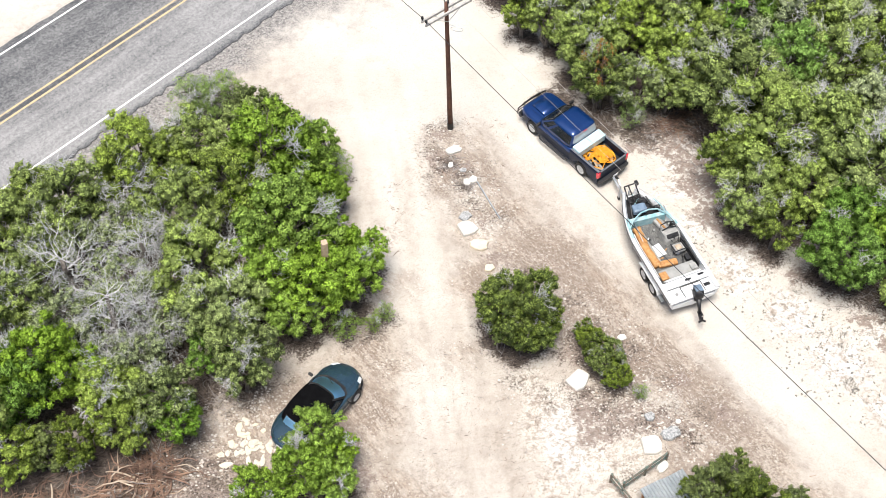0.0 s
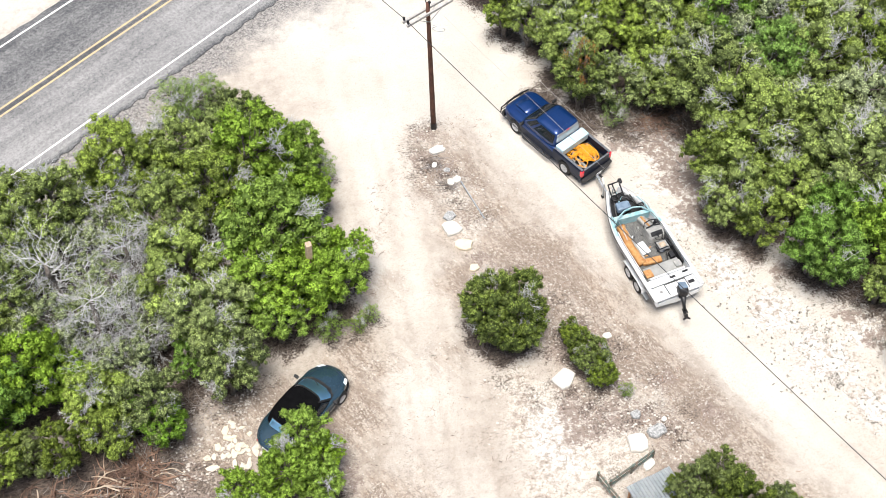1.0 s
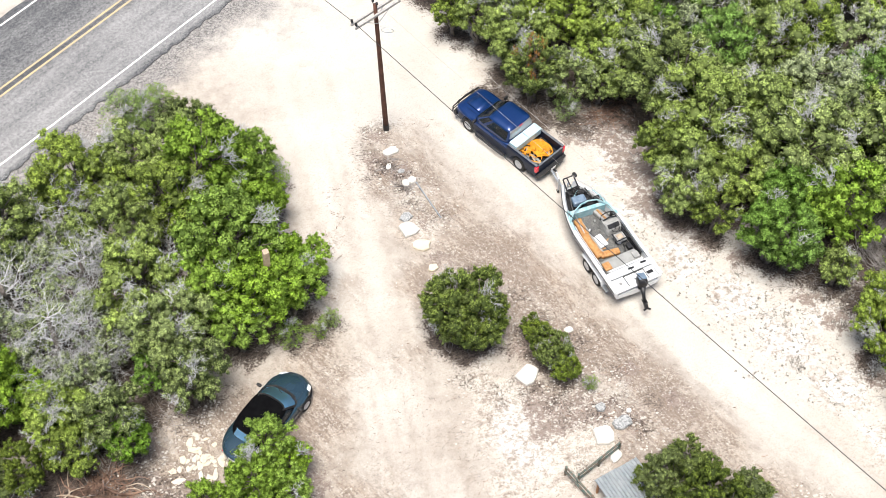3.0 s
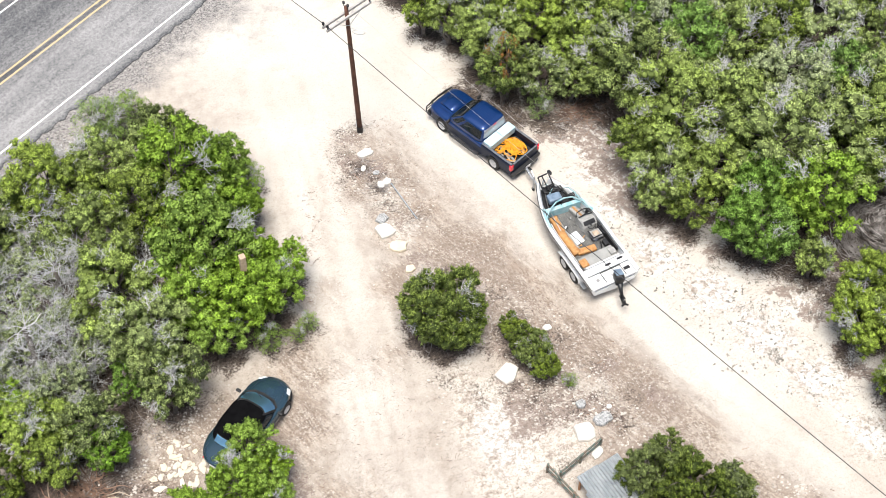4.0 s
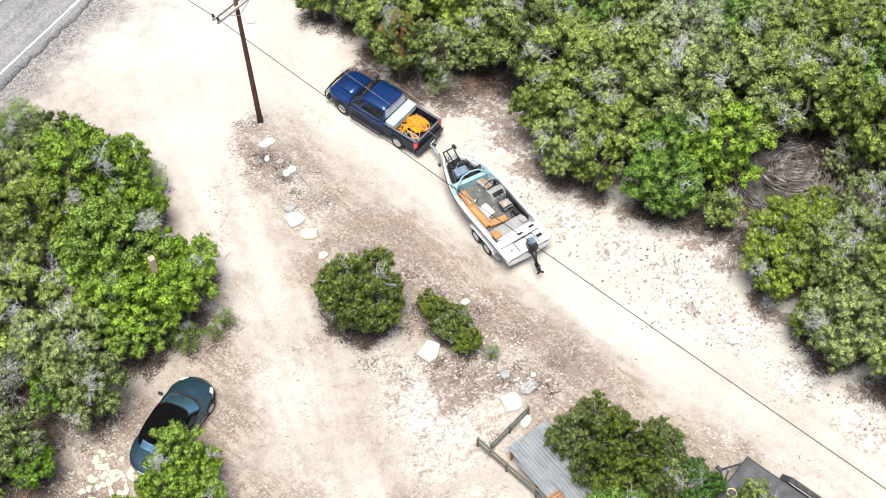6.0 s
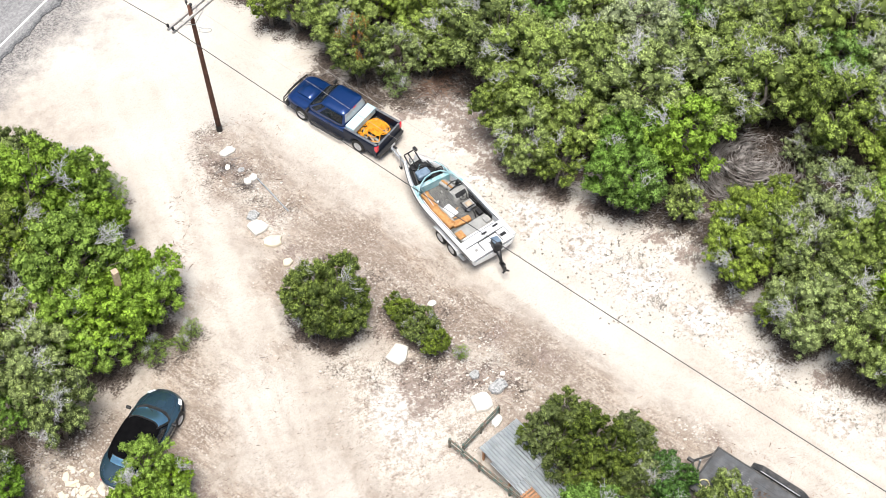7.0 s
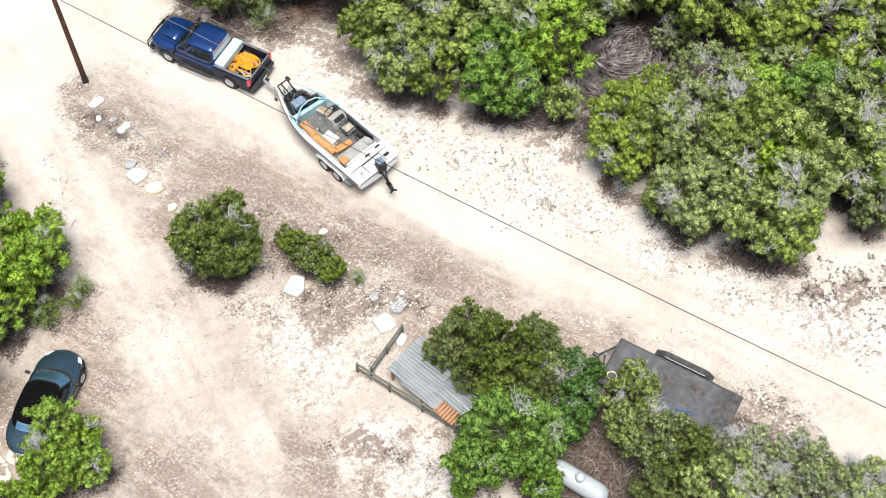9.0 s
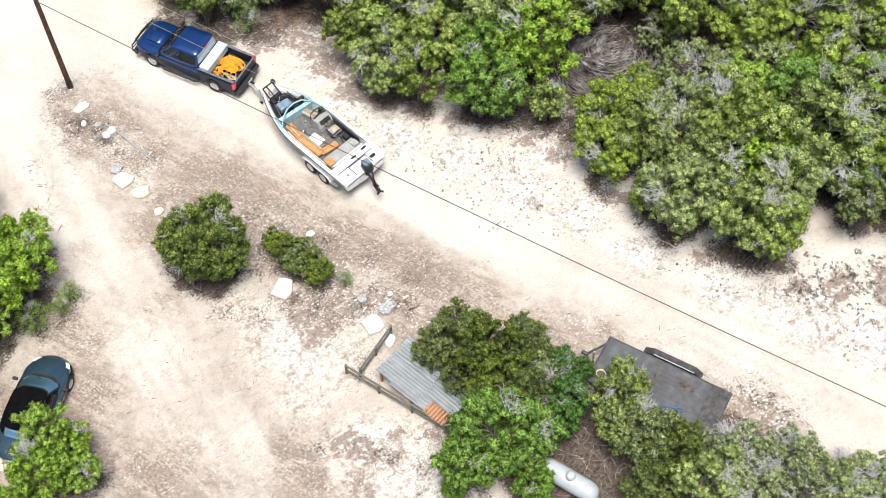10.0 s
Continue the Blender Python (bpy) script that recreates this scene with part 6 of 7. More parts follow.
def build_outboard(m):
    ob = thing("outboard_motor", "black outboard motor with faded blue lid on the boat's stern", "outboard motor", m=m)
    part("cowl", loft([squircle(a, b2, cx, z, 24, 3.0) for a, b2, cx, z in ((0.20, 0.17, 0.0, 0.0), (0.27, 0.21, 0.0, 0.06), (0.28, 0.22, -0.01, 0.25), (0.24, 0.19, -0.02, 0.40), (0.12, 0.10, -0.02, 0.46))]), BLACK, ob, "black engine cowl", smooth=True)
    part("cowl_lid", box((0.44, 0.34, 0.10), (-0.02, 0.0, 0.435), 0.04), SLATE_COVER, ob, "faded blue-grey cowl lid")
    part("midsection", loft([squircle(a, b2, cx, z, 18, 3.0) for a, b2, cx, z in ((0.12, 0.05, -0.30, -0.62), (0.14, 0.07, -0.16, -0.30), (0.20, 0.14, -0.02, 0.02))]), BLACK, ob, smooth=True)
    part("gear_case", loft([squircle(a, b2, cx, z, 18, 2.4) for a, b2, cx, z in ((0.02, 0.015, -0.36, -0.98), (0.10, 0.03, -0.38, -0.86), (0.24, 0.065, -0.40, -0.74), (0.10, 0.04, -0.34, -0.60))]), BLACK, ob, smooth=True)
    part("plate", box((0.34, 0.20, 0.02), (-0.36, 0, -0.60), 0.006), BLACK, ob)
    for k in range(3):
        part("blade", box((0.03, 0.09, 0.17), (-0.66, math.sin(k * 2.09) * 0.09, -0.74 + math.cos(k * 2.09) * 0.09), 0.01, turn=Matrix.Rotation(-k * 2.09, 4, "X")), BLACK, ob)
    part("bracket", box((0.22, 0.24, 0.30), (0.20, 0, -0.14), 0.03), BLACK, ob)
    part("cable", tube([(0.2, 0.1, 0.1), (0.45, 0.22, 0.15), (0.6, 0.30, -0.02)], 0.018, 6), BLACK, ob)
    return ob


build_outboard(BOAT_M @ pose(-3.02, -0.12, 1.12, 0, 24, -14))


def build_boat_trailer(m):
    tr = thing("boat_trailer", "galvanised tandem-axle boat trailer hitched to the pickup", "trailer", m=m)
    for s in (1, -1):
        part("frame_rail", tube([(-2.3, s * 0.72, 0.42), (1.2, s * 0.72, 0.42), (2.6, s * 0.10, 0.44)], 0.05, 6), STEEL, tr)
        part("bunk", box((3.2, 0.14, 0.06), (-0.7, s * 0.5, 0.53), 0.01), CARPET, tr)
        for x in (-0.72, -1.50):
            wheel(tr, x, s * 1.02, 0.33, 0.20)
        part("fender", loft([[(x, s * 0.90, z), (x, s * 1.16, z), (x, s * 1.16, z + 0.02), (x, s * 0.90, z + 0.02)] for x, z in ((-2.0, 0.46), (-1.9, 0.66), (-1.5, 0.72), (-1.1, 0.70), (-0.7, 0.72), (-0.3, 0.66), (-0.2, 0.46))]), HULL, tr, "white fender over two wheels")
        part("guide_step", box((0.40, 0.16, 0.05), (-2.15, s * 1.05, 0.48), 0.01), STEEL, tr)
    for x in (-0.72, -1.50):
        part("axle", tube([(x, -1.0, 0.33), (x, 1.0, 0.33)], 0.04, 6), STEEL, tr)
    for x in (-2.25, -0.2, 1.1):
        part("cross_member", tube([(x, -0.72, 0.42), (x, 0.72, 0.42)], 0.045, 6), STEEL, tr)
    part("tongue", tube([(1.6, 0, 0.44), (4.12, 0.0, 0.46)], 0.06, 6), STEEL, tr)
    part("coupler", box((0.30, 0.12, 0.12), (4.22, 0, 0.50), 0.03), STEEL, tr)
    part("winch_post", tube([(2.9, 0, 0.45), (2.98, 0, 1.15)], 0.04, 6), STEEL, tr)
    part("jack", tube([(3.5, 0.12, 0.12), (3.5, 0.12, 0.95)], 0.035, 8), STEEL, tr)
    part("jack_wheel", lathe([(0.001, -0.03), (0.09, -0.03), (0.09, 0.03), (0.001, 0.03)], 12, "y"), RUBBER, tr, m=Matrix.Translation((3.5, 0.12, 0.09)))
    part("safety_chain", tube([(3.6, -0.05, 0.42), (3.9, -0.16, 0.28), (4.25, -0.20, 0.42)], 0.015, 5), STEEL, tr)
    return tr


build_boat_trailer(BOAT_M)


# ---------------------------------------------------------------- flatbed trailer
def build_flatbed(m):
    tr = thing("flatbed_trailer", "dark plank flatbed trailer strewn with leaves, under junipers", "trailer", m=m)
    L, W, z = 5.0, 2.02, 0.62
    n = 11
    for i in range(n):
        w = W / n
        part("deck_plank", box((L, w - 0.003, 0.05), (0, -W / 2 + w * (i + 0.5), z + 0.002 * ((i * 7) % 4)), 0.003), DECK, tr)
    for s in (1, -1):
        part("side_rail", box((L, 0.06, 0.12), (0, s * (W / 2 + 0.035), z - 0.03), 0.01), DARK_STEEL, tr)
    part("end_rail", box((0.06, W + 0.1, 0.12), (-2.53, 0, z - 0.03), 0.01), DARK_STEEL, tr)
    part("end_rail", box((0.06, W + 0.1, 0.14), (2.53, 0, z), 0.01), DARK_STEEL, tr)
    part("dovetail", box((0.75, W, 0.02), (-2.12, 0, z + 0.045), 0.004), DARK_STEEL, tr, "steel plate at the rear of the deck")
    for s in (1, -1):
        # sloped fender over each wheel pair
        secs = [[(x, s * (W / 2 + 0.07), z - 0.1), (x, s * (W / 2 + 0.34), z - 0.1), (x, s * (W / 2 + 0.34), h), (x, s * (W / 2 + 0.07), h + 0.02)] for x, h in ((-1.25, z - 0.04), (-0.95, z + 0.17), (0.75, z + 0.17), (1.15, z - 0.04))]
        fender = part("fender", loft(secs), DARK_STEEL, tr, "black box fender with pale worn edge")
        part("fender_edge", box((1.7, 0.03, 0.025), (-0.10, s * (W / 2 + 0.06), z + 0.19), 0.006), STEEL, fender)
        for x in (-0.55, 0.4):
            wheel(tr, x, s * (W / 2 + 0.17), 0.36, 0.22)
        part("tongue_rail", tube([(2.5, s * 0.8, z - 0.06), (3.0, s * 0.05, z - 0.1)], 0.05, 6), DARK_STEEL, tr)
    part("coupler", box((0.3, 0.14, 0.14), (3.1, 0, z - 0.08), 0.03), DARK_STEEL, tr)
    part("jack", tube([(2.75, 0.0, 0.05), (2.75, 0.0, 0.95)], 0.04, 8), STEEL, tr)
    for x in (-0.55, 0.4):
        part("axle", tube([(x, -1.1, 0.36), (x, 1.1, 0.36)], 0.04, 6), DARK_STEEL, tr)
    return tr


FLAT_M = pose(17.04, 18.89, 0.0, 0, 0, 128.1)
build_flatbed(FLAT_M)
r = random.Random(17)
rows_v, rows_f = [], []
for k in range(230):
    x = r.uniform(-2.3, 2.2)
    y = -0.32 + 0.15 * math.sin(x * 1.7) + r.gauss(0, 0.11 + 0.05 * (x > 0))
    if math.sin(x * 5.1) < -0.2:
        continue
    if abs(x) > 1.6 and r.random() < 0.6:
        continue
    p = FLAT_M @ Vector((x, y, 0.672 + 0.02 * r.random()))
    a, s = r.uniform(0, 6.28), r.uniform(0.03, 0.07)
    b0 = len(rows_v)
    rows_v += [tuple(p + Vector((math.cos(a + q) * s, math.sin(a + q) * s * 0.7, 0.012 * (q > 3)))) for q in (0, 1.5, 3.1, 4.6)]
    rows_f.append((b0, b0 + 1, b0 + 2, b0 + 3))
tagged(new("fallen_leaves", mesh_of("fallen_leaves", rows_v, rows_f, LEAF_LITTER)), "brown fallen leaves strewn on the flatbed deck", "leaves", kind="stuff")
# a blue strap dropped in loops over the deck's edge
strap = thing("ratchet_strap", "crumpled blue strap lying on the flatbed deck", "strap", m=pose(16.95, 17.86, 0.682, 0, 0, -41))
part("webbing", tube([(-0.55, 0.02, 0.01), (-0.35, 0.07, 0.02), (-0.12, 0.05, 0.05), (0.08, 0.11, 0.02), (0.30, 0.02, 0.03), (0.42, 0.10, 0.05), (0.30, 0.16, 0.02), (0.10, 0.09, 0.05), (-0.10, 0.13, 0.02)], 0.016, 6), STRAP_BLUE, strap)
part("tail", tube([(0.16, -0.10, 0.02), (0.26, 0.02, 0.06), (0.40, 0.06, 0.03), (0.55, 0.12, 0.02)], 0.014, 6), STRAP_BLUE, strap)
part("buckle", box((0.10, 0.05, 0.03), (-0.58, 0.01, 0.018), 0.008), STEEL, strap, "pale steel buckle")
st = thing("tie_down_strap", "blue tie-down strap lying loose on the flatbed", "strap", m=FLAT_M @ Matrix.Translation((-0.45, 0.85, 0.665)))
part("webbing", tube([(0.55, 0.05, 0.01), (0.3, -0.03, 0.02), (0.1, 0.06, 0.01), (-0.1, -0.08, 0.03), (-0.3, 0.04, 0.01), (-0.5, -0.04, 0.02), (-0.3, 0.1, 0.02)], 0.022, 5), BLUE_ROPE, st)
st = thing("hose_coil", "pale yellow hose loop hanging at the trailer's front", "hose", m=FLAT_M @ Matrix.Translation((2.15, 0.62, 0.67)))
part("hose", tube([(0.22 * math.cos(a) * (1 - 0.02 * a), 0.16 * math.sin(a), 0.015 + 0.008 * a) for a in [0.35 * k for k in range(34)]], 0.022, 6), YELLOW_STRAP, st)


# ---------------------------------------------------------------- sheet-metal pen, rails, tank
def build_sheet(name, m, length, width, label, group):
    ob = thing(name, label, "metal sheet", group, m=m)
    n = int(width / 0.03)
    bm = bmesh.new()
    rows_ = []
    for i in range(n + 1):
        y = -width / 2 + width * i / n
        z = 0.026 * math.sin(2 * math.pi * y / 0.135)
        rows_.append([bm.verts.new((x, y, z + dz)) for x in (-length / 2, 0, length / 2) for dz in (0.0,)])
    for a, b2 in zip(rows_, rows_[1:]):
        for k in range(2):
            bm.faces.new((a[k], a[k + 1], b2[k + 1], b2[k]))
    bmesh.ops.solidify(bm, geom=bm.faces[:], thickness=0.003)
    part("corrugated_panel", bm, CORRUGATED, ob)
    return ob


SHEET_YAW = math.degrees(math.atan2(-2.05, 1.01))
S = pose(8.95, 22.55, 0.0, 0, 0, SHEET_YAW)
SHEET_LAB = "grey corrugated metal sheet roofing a low pen"
for sx, sy, sz, sl, sw, ry in ((-0.65, -0.40, 0.86, 2.05, 1.00, 0), (-0.05, -0.72, 0.80, 1.75, 0.52, 1), (1.10, 0.18, 0.84, 1.45, 1.30, -2), (-0.65, 0.55, 0.90, 2.0, 0.95, 1)):
    build_sheet("roof_sheet", S @ pose(sx, sy, sz, 2, 1, ry), sl, sw, SHEET_LAB, "corrugated sheets of the pen")
pen = thing("low_pen", "low timber pen under corrugated sheets by a juniper", "pen", m=S)
for x in (-1.5, 0.0, 1.7):
    for y in (-0.80, 0.85):
        part("post", box((0.08, 0.08, 0.74), (x, y, 0.37), 0.01), PALLET, pen)
for y in (-0.80, 0.85):
    part("top_beam", box((3.3, 0.07, 0.09), (0.1, y, 0.71), 0.01), PALLET, pen)
for k in range(7):
    part("slat", box((0.10, 0.60, 0.03), (0.82 + 0.14 * k, -0.72, 0.77), 0.006), PALLET, pen, "orange-brown slat")


def build_rail(name, pts, label, z=0.62, posts=3):
    ob = thing(name, label, "fence")
    a, b2 = Vector((*pts[0], 0)), Vector((*pts[1], 0))
    yaw = math.atan2(b2.y - a.y, b2.x - a.x)
    for k in range(posts):
        p = a.lerp(b2, k / (posts - 1) * 0.98 + 0.01)
        part("post", tube([(p.x, p.y, -0.05), (p.x, p.y, z + 0.05)], 0.055, 8), GREEN_PAINT, ob)
    L = (b2 - a).length
    for zz in (z, z * 0.45):
        part("rail", box((L, 0.075, 0.075), (*(a.lerp(b2, 0.5)).xy, zz), 0.02, turn=Matrix.Rotation(yaw, 4, "Z")), GREEN_PAINT, ob)
    return ob


build_rail("rail_fence", ((6.42, 24.42), (9.0, 20.55)), "faded green steel rail fence with rusty spots", posts=4)
build_rail("rail_fence", ((6.88, 24.02), (8.68, 25.32)), "faded green steel rail fence with rusty spots", posts=3)
build_rail("rail_fence", ((9.05, 20.55), (10.1, 21.4)), "faded green steel rail fence with rusty spots", posts=2)


def build_tank(m):
    tank = thing("propane_tank", "white horizontal propane tank standing in leaf litter", "tank", m=m)
    prof = [(0.001, -1.22), (0.16, -1.19), (0.29, -1.10), (0.37, -0.95), (0.39, -0.85), (0.39, 0.85), (0.37, 0.95), (0.29, 1.10), (0.16, 1.19), (0.001, 1.22)]
    part("shell", lathe(prof, 28, "x"), TANK_WHITE, tank, smooth=True, m=Matrix.Translation((0, 0, 0.58)))
    part("dome_lid", lathe([(0.001, 0.20), (0.10, 0.19), (0.17, 0.14), (0.19, 0.06), (0.19, -0.06)], 18, "z"), TANK_WHITE, tank, smooth=True, m=Matrix.Translation((0.05, 0, 0.96)))
    part("lifting_lug", box((0.10, 0.02, 0.08), (0.70, 0, 0.99), 0.01), TANK_WHITE, tank)
    part("lifting_lug", box((0.10, 0.02, 0.08), (-0.70, 0, 0.99), 0.01), TANK_WHITE, tank)
    for x in (-0.75, 0.75):
        part("leg", box((0.10, 0.55, 0.32), (x, 0, 0.14), 0.02), TANK_WHITE, tank)
    for y in (0.06, -0.06):
        part("valve", lathe([(0.001, 0.05), (0.03, 0.05), (0.03, 0), (0.001, 0)], 10, "z"), STEEL, tank, m=Matrix.Translation((0.45, y, 0.955)))
    return tank


build_tank(pose(12.25, 16.85, 0.0, 0, 0, math.degrees(math.atan2(-0.83, 0.556))))


# ---------------------------------------------------------------- power pole and wires
def build_pole():
    lean = Matrix.Translation((0.34, 42.29, 0)) @ Matrix.Rotation(radians(-1.5), 4, "Y")
    pole = thing("utility_pole", "brown wooden utility pole with double grey crossarms", "utility pole", m=lean)
    part("shaft", tube([(0, 0, -0.3), (0, 0, 1.5), (0, 0, 4.0), (0, 0, 6.5), (0, 0, 7.95)], [0.125, 0.118, 0.105, 0.092, 0.082], 16), POLE_WOOD, pole, smooth=True)
    part("ground_band", tube([(0, 0, 0.0), (0, 0, 0.42)], 0.140, 16), BLACK, pole, "black band at the foot")
    part("marker_plate", box((0.02, 0.12, 0.3), (-0.132, -0.02, 0.62), 0.004), CLEAR_LENS, pole)
    along = Vector((0.79, 0.61, 0))
    across = Vector((0.61, -0.79, 0))
    turn = Matrix.Rotation(math.atan2(0.61, 0.79), 4, "Z")
    for s in (-1, 1):
        arm = part("crossarm", box((2.42, 0.09, 0.12), (*(across * 0.140 * s).xy, 7.48), 0.012, turn=turn), ARM_WOOD, pole, "weathered grey crossarm")
        for k in (-1.15, 1.15):
            p = along * k + across * 0.140 * s
            part("insulator", lathe([(0.001, 0.0), (0.02, 0.0), (0.02, 0.08), (0.055, 0.10), (0.06, 0.14), (0.04, 0.17), (0.055, 0.20), (0.03, 0.24), (0.001, 0.25)], 12, "z"), BLACK, arm, m=Matrix.Translation((p.x, p.y, 7.53)))
        for k in (-0.62, 0.62):
            p = along * k + across * 0.18 * s
            part("brace", tube([(p.x, p.y, 7.46), (across.x * 0.09 * s, across.y * 0.09 * s, 6.91)], 0.016, 5), STEEL, pole)
        p = across * 0.13 * s
        part("top_insulator", lathe([(0.001, 0.0), (0.02, 0.0), (0.02, 0.12), (0.055, 0.14), (0.06, 0.18), (0.04, 0.21), (0.055, 0.24), (0.001, 0.28)], 12, "z"), BLACK, pole, m=Matrix.Translation((p.x, p.y, 7.90)))
    part("arm_bolt", tube([(-across.x * 0.23, -across.y * 0.23, 7.48), (across.x * 0.23, across.y * 0.23, 7.48)], 0.016, 6), STEEL, pole)
    ring = [(0.42 + 0.26 * math.cos(a), -0.1 - 0.05 * math.cos(a), 6.50 + 0.13 * math.sin(a)) for a in [2 * math.pi * k / 20 for k in range(21)]]
    part("wire_loop", tube(ring, 0.014, 5), STEEL, pole)
    part("loop_bracket", tube([(0.08, 0, 6.70), (0.42, -0.1, 6.62)], 0.012, 5), STEEL, pole)


build_pole()


def build_wire(a, b2, sag, radius, material, label):
    a, b2 = Vector(a), Vector(b2)
    pts = []
    for i in range(41):
        t = i / 40
        p = a.lerp(b2, t)
        p.z -= sag * 4 * t * (1 - t)
        pts.append(p)
    ob = thing("power_line", label, "cable", "overhead lines of the pole")
    part("wire", tube(pts, radius, 6), material, ob)


D = Vector((0.612, -0.791, 0))
for p, z, rad, m_, sag, lab in (((-0.768, 41.585), 7.66, 0.015, WIRE_DARK, 1.0, "dark overhead cable sagging from the utility pole"), ((0.13, 42.29), 8.08, 0.0055, WIRE_PALE, 1.0, "thin pale overhead wire from the pole top"), ((1.048, 42.992), 7.66, 0.0055, WIRE_PALE, 1.0, "thin pale overhead wire from the crossarm")):
    e = Vector((p[0], p[1], z))
    build_wire(e + D * 0.13, e + D * 70, sag, rad, m_, lab)
    build_wire(e - D * 0.13, e - D * 60, sag, rad, m_, lab)


# ---------------------------------------------------------------- stones, pipes, brush
def build_stone(name, x, y, sx, sy, sz, yaw, material, label, seed, group="", flag=False):
    """An angular block: an uneven polygon with knocked-off corners, thin, its top slightly broken."""
    r = random.Random(seed)
    n = r.choice((9, 10, 11, 12))
    p, turn = r.uniform(2.0, 3.4), r.uniform(-0.3, 0.3)
    ang = [2 * math.pi * (k + r.uniform(-0.38, 0.38)) / n for k in range(n)]
    jit = [r.uniform(0.80, 1.10) * (abs(math.cos(a)) ** p + abs(math.sin(a)) ** p) ** (-1 / p) for a in ang]
    sz *= 0.55
    levels = ((-0.4, 0.98), (0.55, 1.02), (0.90, 0.96), (1.0, 0.86), (1.02, 0.45), (0.98, 0.15))
    if flag:
        # a broken slab with straight sides
        n = r.choice((5, 6, 6, 7))
        ang = [2 * math.pi * (k + r.uniform(-0.36, 0.36)) / n for k in range(n)]
        jit, turn, levels = [r.uniform(0.72, 1.15) for _ in ang], 0.0, ((-0.25, 0.98), (0.85, 1.0), (1.0, 0.95))
    secs = []
    for z, k in levels:
        secs.append([(sx / 2 * k * j * math.cos(a + turn), sy / 2 * k * j * math.sin(a + turn), sz * z + r.uniform(-0.07, 0.07) * sz) for a, j in zip(ang, jit)])
    ob = tagged(new(name), label, "stone", group)
    tip = 12 if flag else 4
    ob.matrix_basis = pose(x, y, 0, r.uniform(-tip, tip), r.uniform(-tip, tip), yaw)
    part("block", loft(secs), material, ob)
    return ob


W_LAB, C_LAB, G_LAB = "large white limestone block on bare caliche", "cream limestone boulder beside the drive", "weathered grey stone on caliche"
for i, (x, y, sx, sy, sz, yaw, m_, lab) in enumerate((
        (1.08, 36.5, 0.85, 0.75, 0.30, 10, LIMESTONE, W_LAB), (0.98, 37.2, 0.6, 0.5, 0.22, 40, GREY_STONE, G_LAB), (1.54, 35.65, 0.85, 0.6, 0.26, -12, CREAM_STONE, C_LAB), (0.49, 40.95, 0.72, 0.42, 0.25, 20, LIMESTONE, W_LAB),
        (1.36, 39.2, 0.42, 0.36, 0.28, 60, LIMESTONE, W_LAB), (1.06, 39.1, 0.34, 0.34, 0.2, 0, LIMESTONE, W_LAB), (1.98, 34.4, 0.5, 0.42, 0.28, 30, CREAM_STONE, C_LAB), (5.45, 28.85, 0.95, 0.85, 0.30, 48, LIMESTONE, W_LAB),
        (8.16, 25.95, 0.85, 0.80, 0.35, 25, LIMESTONE, W_LAB), (8.2, 27.2, 0.44, 0.42, 0.25, 10, GREY_STONE, G_LAB), (8.93, 26.45, 0.80, 0.55, 0.3, 20, GREY_STONE, G_LAB), (8.5, 25.0, 0.6, 0.35, 0.25, 50, LIMESTONE, W_LAB),
        (7.35, 30.9, 0.4, 0.3, 0.2, 20, LIMESTONE, W_LAB), (0.35, 40.1, 0.35, 0.25, 0.15, 70, LIMESTONE, W_LAB), (0.9, 39.8, 0.3, 0.25, 0.15, 10, GREY_STONE, G_LAB), (9.3, 27.0, 0.22, 0.2, 0.15, 10, LIMESTONE, W_LAB))):
    build_stone("limestone_block", x, y, sx, sy, sz, yaw, m_, lab, 100 + i, "stones along the verge")
r = random.Random(23)
for i in range(48):
    x, y = -7.35 + r.gauss(0, 0.60), 25.85 + r.gauss(0, 0.52)
    build_stone("flagstone", x, y, r.uniform(0.20, 0.58), r.uniform(0.14, 0.34), r.uniform(0.05, 0.12), r.uniform(0, 180), (FLAG_STONE, CREAM_STONE, FLAG_STONE)[i % 3], "flat pale limestone flag in a loose heap", 300 + i, "loose limestone flags", True)

pipe = thing("steel_pipe", "thin grey steel pipe lying on the ground", "pipe")
part("pipe", tube([(1.52, 39.05, 0.14), (2.5, 37.05, 0.05)], 0.035, 8), STEEL, pipe)
post = thing("timber_post", "short sawn timber post standing among leaves", "post", m=pose(-4.83, 32.6, 0, 0, 2, 20))
part("post", box((0.24, 0.26, 4.35), (0, 0, 2.175), 0.02), STUMP, post)


